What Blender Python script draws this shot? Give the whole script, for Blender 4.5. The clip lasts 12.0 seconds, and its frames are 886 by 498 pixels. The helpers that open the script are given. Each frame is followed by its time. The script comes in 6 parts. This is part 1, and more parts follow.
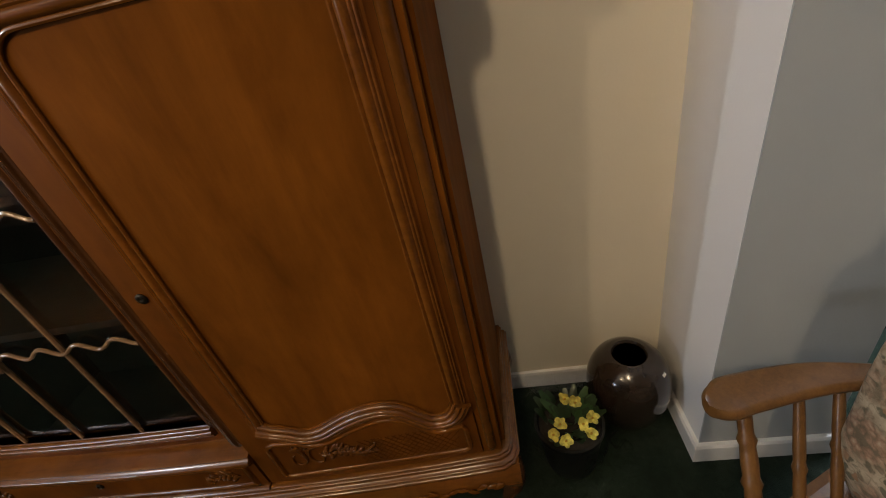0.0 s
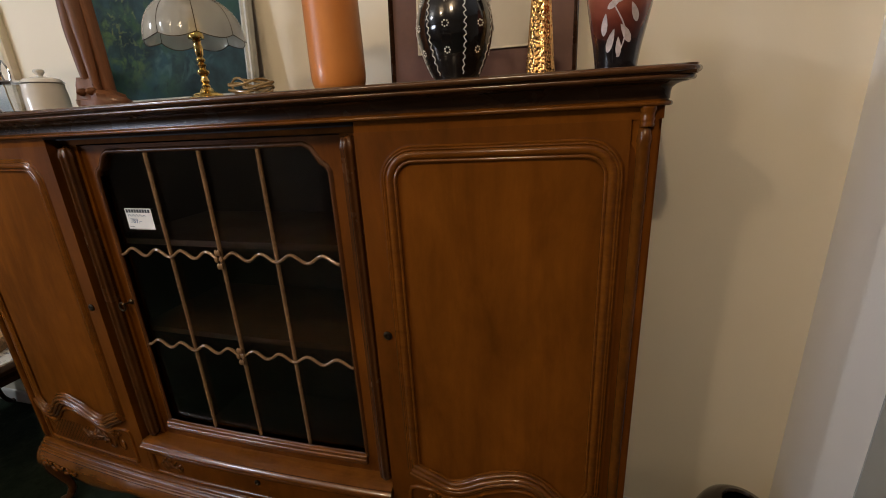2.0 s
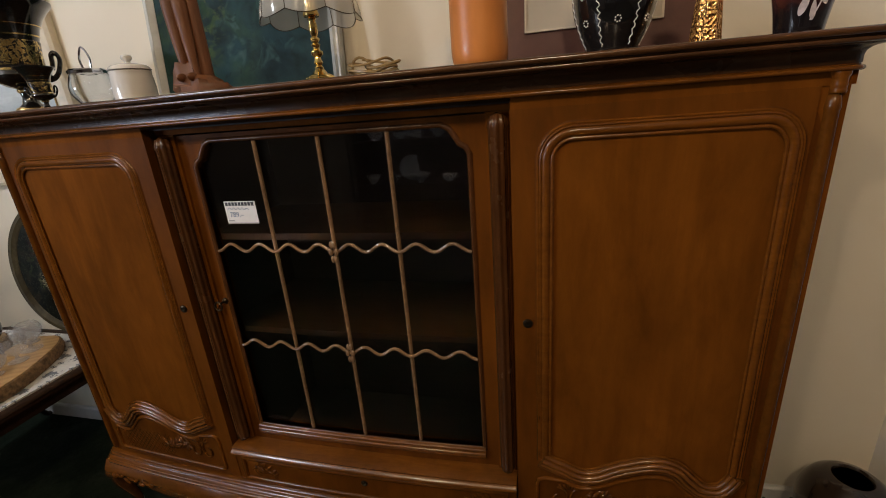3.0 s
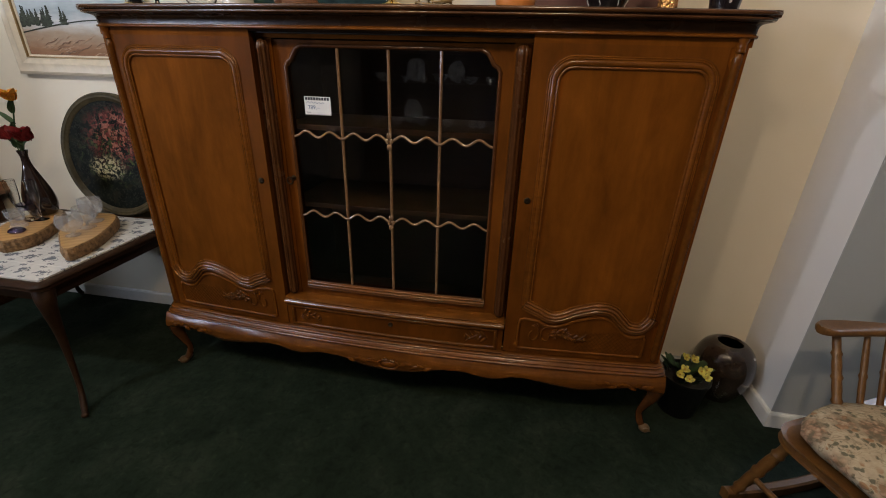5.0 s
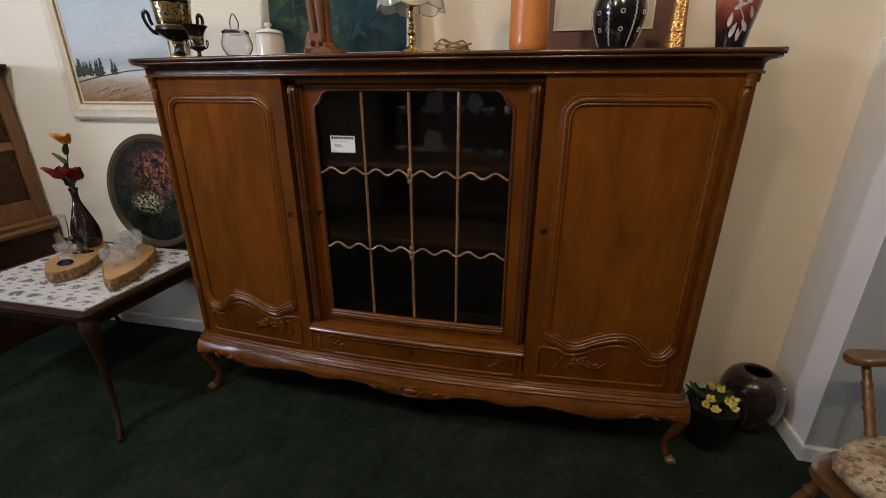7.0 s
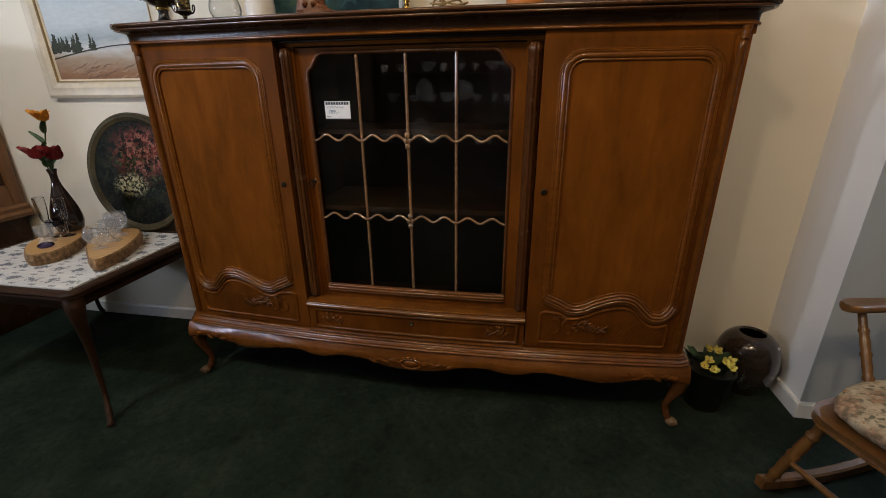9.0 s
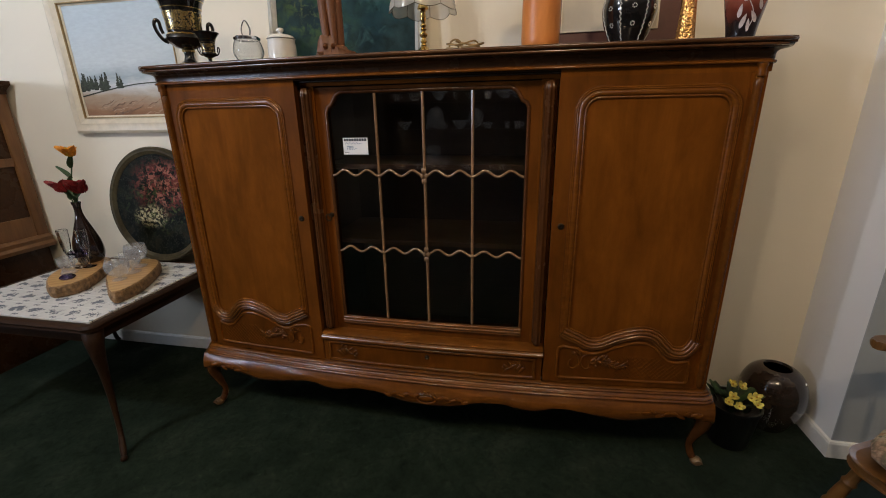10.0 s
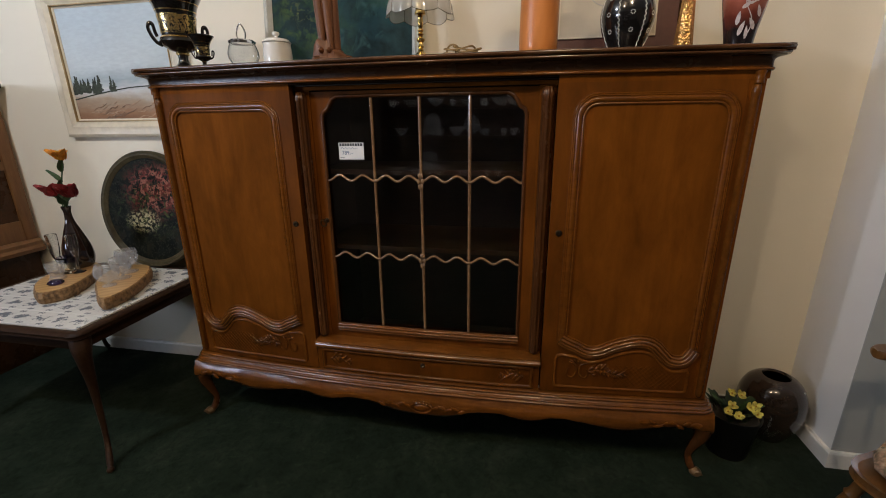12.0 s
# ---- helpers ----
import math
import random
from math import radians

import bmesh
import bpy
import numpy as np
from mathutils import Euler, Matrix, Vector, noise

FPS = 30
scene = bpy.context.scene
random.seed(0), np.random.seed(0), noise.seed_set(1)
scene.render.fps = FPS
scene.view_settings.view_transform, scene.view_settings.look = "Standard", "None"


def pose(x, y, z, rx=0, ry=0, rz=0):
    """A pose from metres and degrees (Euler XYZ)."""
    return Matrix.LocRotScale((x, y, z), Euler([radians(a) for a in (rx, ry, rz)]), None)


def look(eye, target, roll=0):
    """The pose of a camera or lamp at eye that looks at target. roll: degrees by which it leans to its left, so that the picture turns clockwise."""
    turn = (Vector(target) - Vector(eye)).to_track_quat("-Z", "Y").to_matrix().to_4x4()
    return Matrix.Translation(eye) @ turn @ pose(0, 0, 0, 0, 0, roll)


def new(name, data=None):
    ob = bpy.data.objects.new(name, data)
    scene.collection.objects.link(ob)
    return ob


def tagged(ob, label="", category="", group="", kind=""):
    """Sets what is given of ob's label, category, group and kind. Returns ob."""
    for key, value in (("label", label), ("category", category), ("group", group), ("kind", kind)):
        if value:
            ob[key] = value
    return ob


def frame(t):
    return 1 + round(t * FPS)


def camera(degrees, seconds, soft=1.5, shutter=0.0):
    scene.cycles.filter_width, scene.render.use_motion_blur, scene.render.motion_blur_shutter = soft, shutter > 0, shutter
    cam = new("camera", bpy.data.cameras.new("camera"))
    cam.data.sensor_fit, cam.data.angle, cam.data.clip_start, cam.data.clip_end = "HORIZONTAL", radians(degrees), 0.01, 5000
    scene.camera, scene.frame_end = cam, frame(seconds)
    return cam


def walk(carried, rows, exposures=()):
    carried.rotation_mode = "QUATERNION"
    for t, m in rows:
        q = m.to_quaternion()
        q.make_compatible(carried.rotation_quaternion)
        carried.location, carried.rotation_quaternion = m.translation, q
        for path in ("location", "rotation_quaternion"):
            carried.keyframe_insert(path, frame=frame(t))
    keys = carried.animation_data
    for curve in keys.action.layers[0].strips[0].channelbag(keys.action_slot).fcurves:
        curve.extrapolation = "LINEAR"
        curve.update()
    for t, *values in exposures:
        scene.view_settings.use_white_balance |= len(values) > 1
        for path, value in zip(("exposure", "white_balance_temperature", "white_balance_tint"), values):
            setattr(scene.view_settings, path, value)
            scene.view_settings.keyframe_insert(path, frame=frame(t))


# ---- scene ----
cam = camera(93.0, 12.0, soft=1.0)
# seconds, eye, target, roll
PATH = [
    (0, (1.115, -0.603, 1.299), (0.825, 1.060, 0.227), -13.87),
    (0.5, (1.164, -0.687, 1.397), (0.972, 1.083, 0.486), -5.16),
    (1, (1.198, -0.701, 1.448), (0.747, 1.088, 0.675), -3.29),
    (1.5, (1.114, -0.773, 1.444), (0.568, 1.039, 0.795), 1.32),
    (2, (0.869, -0.886, 1.440), (0.338, 0.943, 0.829), -3.09),
    (2.5, (0.670, -0.907, 1.428), (0.173, 0.921, 0.787), -4.16),
    (2.7, (0.597, -0.909, 1.427), (0.108, 0.924, 0.794), -4.81),
    (4.3, (0.422, -1.297, 1.370), (0.125, 0.539, 0.634), -0.05),
    (4.5, (0.440, -1.337, 1.344), (0.124, 0.481, 0.573), 0.47),
    (5, (0.427, -1.434, 1.349), (0.130, 0.372, 0.543), 1.69),
    (5.5, (0.422, -1.484, 1.371), (0.154, 0.347, 0.613), -0.08),
    (6, (0.434, -1.456, 1.400), (0.072, 0.399, 0.747), -0.86),
    (6.5, (0.440, -1.451, 1.388), (0.042, 0.386, 0.703), -0.04),
    (7, (0.439, -1.470, 1.384), (0.036, 0.360, 0.685), 0.07),
    (8.8, (0.399, -1.499, 1.259), (0.096, 0.359, 0.582), -0.15),
    (9, (0.390, -1.505, 1.265), (0.057, 0.338, 0.562), -0.57),
    (9.5, (0.370, -1.510, 1.281), (0.006, 0.332, 0.593), -1.05),
    (10, (0.362, -1.494, 1.307), (-0.018, 0.373, 0.701), -1.08),
    (10.5, (0.361, -1.482, 1.306), (0.005, 0.403, 0.740), -0.93),
    (11, (0.362, -1.478, 1.303), (0.003, 0.405, 0.733), -0.71),
    (11.5, (0.357, -1.477, 1.304), (-0.002, 0.404, 0.729), -0.63),
    (12, (0.356, -1.475, 1.301), (-0.006, 0.405, 0.724), -0.68),
]
EXPOSURES = [(0.0, 0.25, 6400, 8), (0.5, 0.34, 6350, 7), (1.0, 0.22, 6400, 8), (1.5, 0.10, 6450, 9), (2.5, -0.05, 6450, 10), (4.5, 0.04, 6180, 10), (7.0, 0.07, 6120, 10), (12.0, 0.07, 6080, 9)]
walk(cam, [(t, look(eye, target, roll)) for t, eye, target, roll in PATH], EXPOSURES)

# ---- light ----
WALL_Y = 0.42        # the wall behind the sideboard
CEILING = 3.10

world = bpy.data.worlds.new("sky")
scene.world = world
world.use_nodes = True
sky = world.node_tree.nodes.new("ShaderNodeTexSky")
sky.sky_type = "NISHITA"
sky.sun_disc = False
sky.sun_elevation = radians(35)
sky.sun_rotation = radians(200)
world.node_tree.nodes["Background"].inputs["Strength"].default_value = 0.10
world.node_tree.links.new(sky.outputs[0], world.node_tree.nodes["Background"].inputs["Color"])


def area_lamp(name, m, sx, sy, power, colour):
    data = bpy.data.lights.new(name, "AREA")
    data.shape, data.size, data.size_y = "RECTANGLE", sx, sy
    data.energy, data.color = power, colour
    ob = new(name, data)
    ob.matrix_world = m
    return ob


def bulb(name, place, power, colour, radius):
    data = bpy.data.lights.new(name, "POINT")
    data.energy, data.color, data.shadow_soft_size = power, colour, radius
    ob = new(name, data)
    ob.location = place
    return ob


WARM = (1.0, 0.75, 0.48)
COOL_FILL = (0.92, 0.95, 1.0)
DAY = (0.78, 0.845, 1.0)
# daylight in the openings: the shop window behind, and the one beside the pier
area_lamp("daylight_behind", look((-6.6, -5.92, 1.95), (-0.6, 0, 0.9)), 2.2, 0.9, 150, DAY)
area_lamp("daylight_beside", look((3.05, 0.90, 1.45), (2.2, -2, 0.9)), 1.7, 1.7, 68, DAY)
# two warm ceiling lamps, and a cool fill added to brighten the left wall
LAMPS = [(-0.50, -2.15, 2.90), (0.80, -1.90, 2.90), (-2.00, -1.55, 2.75)]
for place, power, colour in zip(LAMPS, (40, 58, 70), (WARM, WARM, COOL_FILL)):
    bulb("ceiling_and_fill_bulb", place, power, colour, 0.06)

# ---- materials ----


def shader(name):
    m = bpy.data.materials.new(name)
    m.use_nodes = True
    t = m.node_tree
    return m, t, t.nodes["Principled BSDF"]


def node(t, kind, **values):
    n = t.nodes.new(kind)
    for key, value in values.items():
        n.inputs[key.replace("_", " ")].default_value = value
    return n


def coords(t, scale, source="Object"):
    c = t.nodes.new("ShaderNodeTexCoord")
    mp = t.nodes.new("ShaderNodeMapping")
    mp.inputs["Scale"].default_value = scale
    t.links.new(c.outputs[source], mp.inputs["Vector"])
    return mp.outputs["Vector"]


def noise_of(t, scale, size, detail=4.0, rough=0.55, distort=0.0):
    n = node(t, "ShaderNodeTexNoise", Scale=size, Detail=detail, Roughness=rough, Distortion=distort)
    t.links.new(coords(t, scale), n.inputs["Vector"])
    return n.outputs["Fac"]


def ramp(t, fac, stops):
    r = t.nodes.new("ShaderNodeValToRGB")
    e = r.color_ramp.elements
    while len(e) < len(stops):
        e.new(0.5)
    for slot, (at, c) in zip(e, stops):
        slot.position, slot.color = at, (*c, 1)
    t.links.new(fac, r.inputs["Fac"])
    return r.outputs["Color"]


def mixed(t, a, b, fac, mode="MIX"):
    m = t.nodes.new("ShaderNodeMix")
    m.data_type, m.blend_type = "RGBA", mode
    for socket, value in ((m.inputs[6], a), (m.inputs[7], b), (m.inputs[0], fac)):
        if isinstance(value, (int, float)):
            socket.default_value = value
        elif isinstance(value, tuple):
            socket.default_value = (*value, 1)
        else:
            t.links.new(value, socket)
    return m.outputs[2]


def bumped(t, b, fac, strength, distance=0.002):
    n = node(t, "ShaderNodeBump", Strength=strength, Distance=distance)
    t.links.new(fac, n.inputs["Height"])
    t.links.new(n.outputs["Normal"], b.inputs["Normal"])


def plain(name, colour, rough=0.5, metal=0.0, vary=0.15, size=30.0, bump=0.0, coat=0.0, distance=0.001):
    """A paint, plastic, metal or glaze with fine and broad unevenness."""
    m, t, b = shader(name)
    dark = tuple(c * (1 - vary) for c in colour)
    light = tuple(min(1, c * (1 + vary)) for c in colour)
    fine = noise_of(t, (1, 1, 1), size)
    c = ramp(t, fine, [(0.35, dark), (0.65, light)])
    broad = noise_of(t, (1, 1, 1), size * 0.12, 2)
    c = mixed(t, c, mixed(t, dark, light, broad), 0.35)
    t.links.new(c, b.inputs["Base Color"])
    b.inputs["Roughness"].default_value = rough
    b.inputs["Metallic"].default_value = metal
    b.inputs["Coat Weight"].default_value = coat
    b.inputs["Coat Roughness"].default_value = 0.08
    if bump:
        bumped(t, b, noise_of(t, (1, 1, 1), size * 1.5), bump, distance)
    return m


def wood(name, dark, light, rough=0.32, grain=(14, 14, 1.2), coat=0.25, bump=0.05, size=6.0, mottle=0.35, gloss=0.4, streaks=0.45):
    m, t, b = shader(name)
    fibre = noise_of(t, grain, size, 6, 0.6, 0.6)
    c = ramp(t, fibre, [(0.3, dark), (0.72, light)])
    streak = noise_of(t, (grain[0] * 4.5, grain[1] * 4.5, grain[2] * 1.6), size, 4, 0.6)
    c = mixed(t, c, ramp(t, streak, [(0.36, (0.62, 0.58, 0.54)), (0.62, (1.12, 1.12, 1.12))]), streaks, "MULTIPLY")
    mid = tuple((a + z) / 2 for a, z in zip(dark, light))
    cloud = noise_of(t, (1.7, 1.7, 1.0), 3.2, 5, 0.6, 0.4)
    c = mixed(t, c, ramp(t, cloud, [(0.32, tuple(v * 0.66 for v in mid)), (0.66, tuple(v * 1.28 for v in mid))]), mottle)
    blotch = noise_of(t, (2.6, 2.6, 0.6), 7, 5, 0.65, 0.3)
    c = mixed(t, c, ramp(t, blotch, [(0.30, (0.62, 0.58, 0.54)), (0.52, (1.0, 1.0, 1.0)), (0.72, (1.12, 1.13, 1.15))]), mottle, "MULTIPLY")
    pores = noise_of(t, (grain[0] * 9, grain[1] * 9, grain[2] * 5), size, 2)
    t.links.new(c, b.inputs["Base Color"])
    scuff = noise_of(t, (1, 1, 1), 9, 4)
    r = node(t, "ShaderNodeMapRange", From_Min=0.3, From_Max=0.7, To_Min=rough * 0.93, To_Max=rough * 1.08)
    t.links.new(scuff, r.inputs["Value"])
    t.links.new(r.outputs["Result"], b.inputs["Roughness"])
    b.inputs["Coat Weight"].default_value = coat
    b.inputs["Coat Roughness"].default_value = 0.18
    b.inputs["Specular IOR Level"].default_value = gloss
    if bump:
        bumped(t, b, pores, bump, 0.0006)
    return m


def glass(name, colour=(1, 1, 1), rough=0.0, ior=1.45):
    m, t, b = shader(name)
    b.inputs["Base Color"].default_value = (*colour, 1)
    b.inputs["Transmission Weight"].default_value = 1.0
    b.inputs["Roughness"].default_value = rough
    b.inputs["IOR"].default_value = ior
    return m


def glowing(name, colour, strength):
    m, t, b = shader(name)
    b.inputs["Base Color"].default_value = (*colour, 1)
    b.inputs["Emission Color"].default_value = (*colour, 1)
    b.inputs["Emission Strength"].default_value = strength
    return m


def wall_paint(name, colour):
    m, t, b = shader(name)
    broad = noise_of(t, (1, 1, 1), 1.3, 3)
    c = mixed(t, tuple(v * 0.94 for v in colour), colour, broad)
    t.links.new(c, b.inputs["Base Color"])
    b.inputs["Roughness"].default_value = 0.75
    bumped(t, b, noise_of(t, (1, 1, 1), 160, 3), 0.25, 0.0012)
    return m


def dabs(name, base, layers, rough=0.6, soft=0.03):
    """Oil paint: a base colour under layers of dabs; a layer is (size, share, colour, colour, oval or None), oval in x and z."""
    m, t, b = shader(name)
    col = ramp(t, noise_of(t, (1, 1, 1), 14, 4), [(0.35, tuple(v * 0.5 for v in base)), (0.65, tuple(v * 1.4 for v in base))])
    place = t.nodes.new("ShaderNodeTexCoord")
    for i, (size, share, one, two, oval) in enumerate(layers):
        n = node(t, "ShaderNodeTexNoise", Scale=size, Detail=3.0, Roughness=0.6, Distortion=0.6)
        shift = node(t, "ShaderNodeMapping")
        shift.inputs["Location"].default_value = (3.1 * i + 0.7, 1.7 * i, 2.3 * i)
        t.links.new(place.outputs["Object"], shift.inputs["Vector"])
        t.links.new(shift.outputs["Vector"], n.inputs["Vector"])
        fac = ramp(t, n.outputs["Fac"], [(0.64 - 0.3 * share, (0, 0, 0)), (0.64 - 0.3 * share + soft, (1, 1, 1))])
        if oval:
            x, z, rx, rz = oval
            fit = node(t, "ShaderNodeMapping")
            fit.inputs["Location"].default_value = (-x / rx, 0, -z / rz)
            fit.inputs["Scale"].default_value = (1 / rx, 0, 1 / rz)
            t.links.new(place.outputs["Object"], fit.inputs["Vector"])
            far = t.nodes.new("ShaderNodeVectorMath")
            far.operation = "LENGTH"
            t.links.new(fit.outputs["Vector"], far.inputs[0])
            fade = node(t, "ShaderNodeMapRange", From_Min=1.05, From_Max=0.6)
            t.links.new(far.outputs["Value"], fade.inputs["Value"])
            both = node(t, "ShaderNodeMath")
            both.operation = "MULTIPLY"
            t.links.new(fac, both.inputs[0])
            t.links.new(fade.outputs["Result"], both.inputs[1])
            fac = both.outputs[0]
        tint = ramp(t, noise_of(t, (1, 1, 1), size * 1.9, 2), [(0.4, one), (0.6, two)])
        col = mixed(t, col, tint, fac)
    t.links.new(col, b.inputs["Base Color"])
    b.inputs["Roughness"].default_value = rough
    b.inputs["Specular IOR Level"].default_value = 0.08
    bumped(t, b, noise_of(t, (1, 1, 1), 120, 4), 0.35, 0.001)
    return m


def carpet_material():
    m, t, b = shader("green_carpet")
    tuft = noise_of(t, (1, 1, 1), 420, 3)
    c = ramp(t, tuft, [(0.3, (0.0063, 0.0119, 0.0079)), (0.7, (0.0312, 0.0449, 0.0304))])
    wear = noise_of(t, (1, 1, 1), 4.5, 7, 0.65)
    c = mixed(t, c, ramp(t, wear, [(0.36, (0.0037, 0.0073, 0.0045)), (0.50, (0.0129, 0.0219, 0.0139)), (0.68, (0.0333, 0.0437, 0.0304))]), 0.55)
    fleck = noise_of(t, (1, 1, 1), 34, 5, 0.7, 0.8)
    c = mixed(t, c, ramp(t, fleck, [(0.34, (0.55, 0.55, 0.55)), (0.50, (1.0, 1.0, 1.0)), (0.62, (1.15, 1.15, 1.15)), (0.70, (2.0, 1.9, 1.8))]), 0.8, "MULTIPLY")
    t.links.new(c, b.inputs["Base Color"])
    b.inputs["Roughness"].default_value = 0.95
    b.inputs["Specular IOR Level"].default_value = 0.10
    bumped(t, b, tuft, 0.8, 0.004)
    return m


WALNUT = wood("walnut_veneer", (0.0826, 0.0247, 0.0029), (0.2081, 0.0669, 0.0075), 0.55, (4, 4, 1.1), 0.0, 0.0, 2.6, 0.55, 0.02, 0.36)
WALNUT_SOLID = wood("walnut_solid", (0.068, 0.0215, 0.0026), (0.156, 0.0520, 0.0062), 0.22, (6, 9, 6), 0.0, 0.0, 6.0, 0.5, 0.38, 0.25)
POLISHED = wood("polished_walnut", (0.0918, 0.0279, 0.0030), (0.1999, 0.0658, 0.0074), 0.20, (1.2, 9, 9), 0.10, 0.0, 6.0, 0.5, 0.32, 0.3)
WALNUT_FRAME = wood("walnut_frame_veneer", (0.0694, 0.0202, 0.0022), (0.1734, 0.0543, 0.0056), 0.50, (4, 4, 1.1), 0.0, 0.0, 2.6, 0.6, 0.06, 0.40)
WALNUT_SHADED = wood("darker_border_veneer", (0.0571, 0.0160, 0.0016), (0.1408, 0.0419, 0.0041), 0.50, (4, 4, 1.1), 0.0, 0.0, 2.6, 0.55, 0.08, 0.36)
GLOSSY = wood("glossy_walnut", (0.0959, 0.0304, 0.0039), (0.2142, 0.0739, 0.0098), 0.24, (1.2, 9, 9), 0.5, 0.0, 6.0, 0.5, 0.6, 0.3)
EDGE_WOOD = wood("rubbed_edge_wood", (0.050, 0.0190, 0.0055), (0.120, 0.0480, 0.0150), 0.24, (1.2, 9, 9), 0.4, 0.0, 6.0, 0.5, 0.5, 0.3)
RUBBED_FOOT = wood("rubbed_pale_wood", (0.105, 0.058, 0.024), (0.20, 0.125, 0.060), 0.34, (9, 9, 3), 0.2, 0.0, 6.0, 0.5, 0.4, 0.3)
WALNUT_WORN = wood("dark_rubbed_walnut", (0.050, 0.018, 0.005), (0.105, 0.038, 0.010), 0.26, (9, 9, 3), 0.0, 0.0, 6.0, 0.35, 0.4, 0.2)
WALNUT_DARK = wood("dark_walnut", (0.026, 0.0105, 0.0036), (0.066, 0.0275, 0.0095), 0.27, (1.2, 12, 12), 0.0, 0.03, gloss=0.2)
# walnut for cabinet insides, darkened so that their shade is in the colour
WALNUT_INSIDE_SHADE = wood("cabinet_inside_shade", (0.018, 0.008, 0.004), (0.036, 0.016, 0.007), 0.6, (1.2, 12, 12), 0.0)
WAVE_WOOD = wood("light_wave_wood", (0.15, 0.082, 0.040), (0.28, 0.165, 0.085), 0.2, (2, 12, 12), 0.2)
CHAIR_WOOD = wood("honey_wood", (0.105, 0.047, 0.012), (0.195, 0.092, 0.026), 0.36, (10, 10, 2), 0.2)
TABLE_WOOD = wood("table_wood", (0.0196, 0.0091, 0.0049), (0.0462, 0.0224, 0.0105), 0.5, (3, 9, 9), 0.0, 0.0, 6.0, 0.35, 0.15)
CARVED_WOOD = wood("carved_wood", (0.10, 0.036, 0.012), (0.21, 0.078, 0.027), 0.5, (9, 9, 2), 0.1)
PINE_CABINET = wood("oak_brown", (0.12, 0.050, 0.015), (0.21, 0.094, 0.030), 0.36, (9, 9, 1), 0.2)
CREAM_WALL = wall_paint("cream_wall", (0.83, 0.765, 0.63))
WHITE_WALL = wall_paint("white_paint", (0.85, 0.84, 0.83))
GREY_WALL = wall_paint("pier_grey", (0.385, 0.405, 0.405))
SKIRTING = plain("white_gloss_paint", (0.74, 0.73, 0.70), 0.35, vary=0.05)
CARPET = carpet_material()
BLACK_METAL = plain("black_metal", (0.012, 0.012, 0.013), 0.4, vary=0.2)
KEY_METAL = plain("dark_bronze", (0.05, 0.035, 0.02), 0.35, 0.9)
BRASS = plain("polished_brass", (0.83, 0.60, 0.22), 0.16, 1.0, 0.1, 20)
CHROME = plain("chrome", (0.75, 0.75, 0.77), 0.08, 1.0, 0.03)
PANE = glass("window_glass", (0.97, 0.98, 0.97), 0.0, 1.40)
CLEAR_GLASS = glass("clear_glass", (0.97, 0.98, 0.98), 0.0, 1.5)
PURPLE_GLASS = glass("purple_glass", (0.12, 0.08, 0.25), 0.02, 1.5)
PORCELAIN = plain("white_porcelain", (0.74, 0.72, 0.68), 0.18, vary=0.03, coat=0.5)
PAPER = plain("white_paper", (0.80, 0.80, 0.80), 0.7, vary=0.03)
INK = plain("ink", (0.03, 0.035, 0.05), 0.7)
INK_GREY = plain("grey_print", (0.35, 0.36, 0.37), 0.7)
BLUE_INK = plain("blue_ink", (0.04, 0.13, 0.26), 0.6)
GREEN_PRINT = plain("green_print", (0.05, 0.30, 0.22), 0.6)

# ---- building blocks ----


def part(name, bm, material, parent=None, label="", smooth=True, angle=40):
    """Links a bmesh as one mesh object under a thing or under a part."""
    me = bpy.data.meshes.new(name)
    bmesh.ops.recalc_face_normals(bm, faces=bm.faces[:])
    bm.to_mesh(me)
    bm.free()
    if smooth:
        me.shade_smooth()
        me.set_sharp_from_angle(angle=radians(angle))
    me.materials.append(material)
    ob = new(name, me)
    if parent is not None:
        ob.parent = parent
    if label:
        tagged(ob, label)
    return ob


def thing(name, place, label, category, group="", turn=0.0):
    ob = new(name)
    ob.empty_display_size = 0.05
    ob.location = place
    ob.rotation_euler = (0, 0, radians(turn))
    return tagged(ob, label, category, group)


def structure(name, bm, material, label, category, smooth=False):
    ob = part(name, bm, material, None, "", smooth)
    return tagged(ob, label, category, "", "structure")


def add_box(bm, x0, x1, y0, y1, z0, z1, bevel=0.0, segments=2):
    made = bmesh.ops.create_cube(bm, size=1.0)["verts"]
    for v in made:
        v.co = ((x0 + x1) / 2 + v.co.x * (x1 - x0), (y0 + y1) / 2 + v.co.y * (y1 - y0), (z0 + z1) / 2 + v.co.z * (z1 - z0))
    if bevel:
        edges = {e for v in made for e in v.link_edges}
        bmesh.ops.bevel(bm, geom=list(edges), offset=bevel, segments=segments, affect="EDGES", profile=0.5)
    return bm


def box(x0, x1, y0, y1, z0, z1, bevel=0.0, segments=2):
    return add_box(bmesh.new(), x0, x1, y0, y1, z0, z1, bevel, segments)


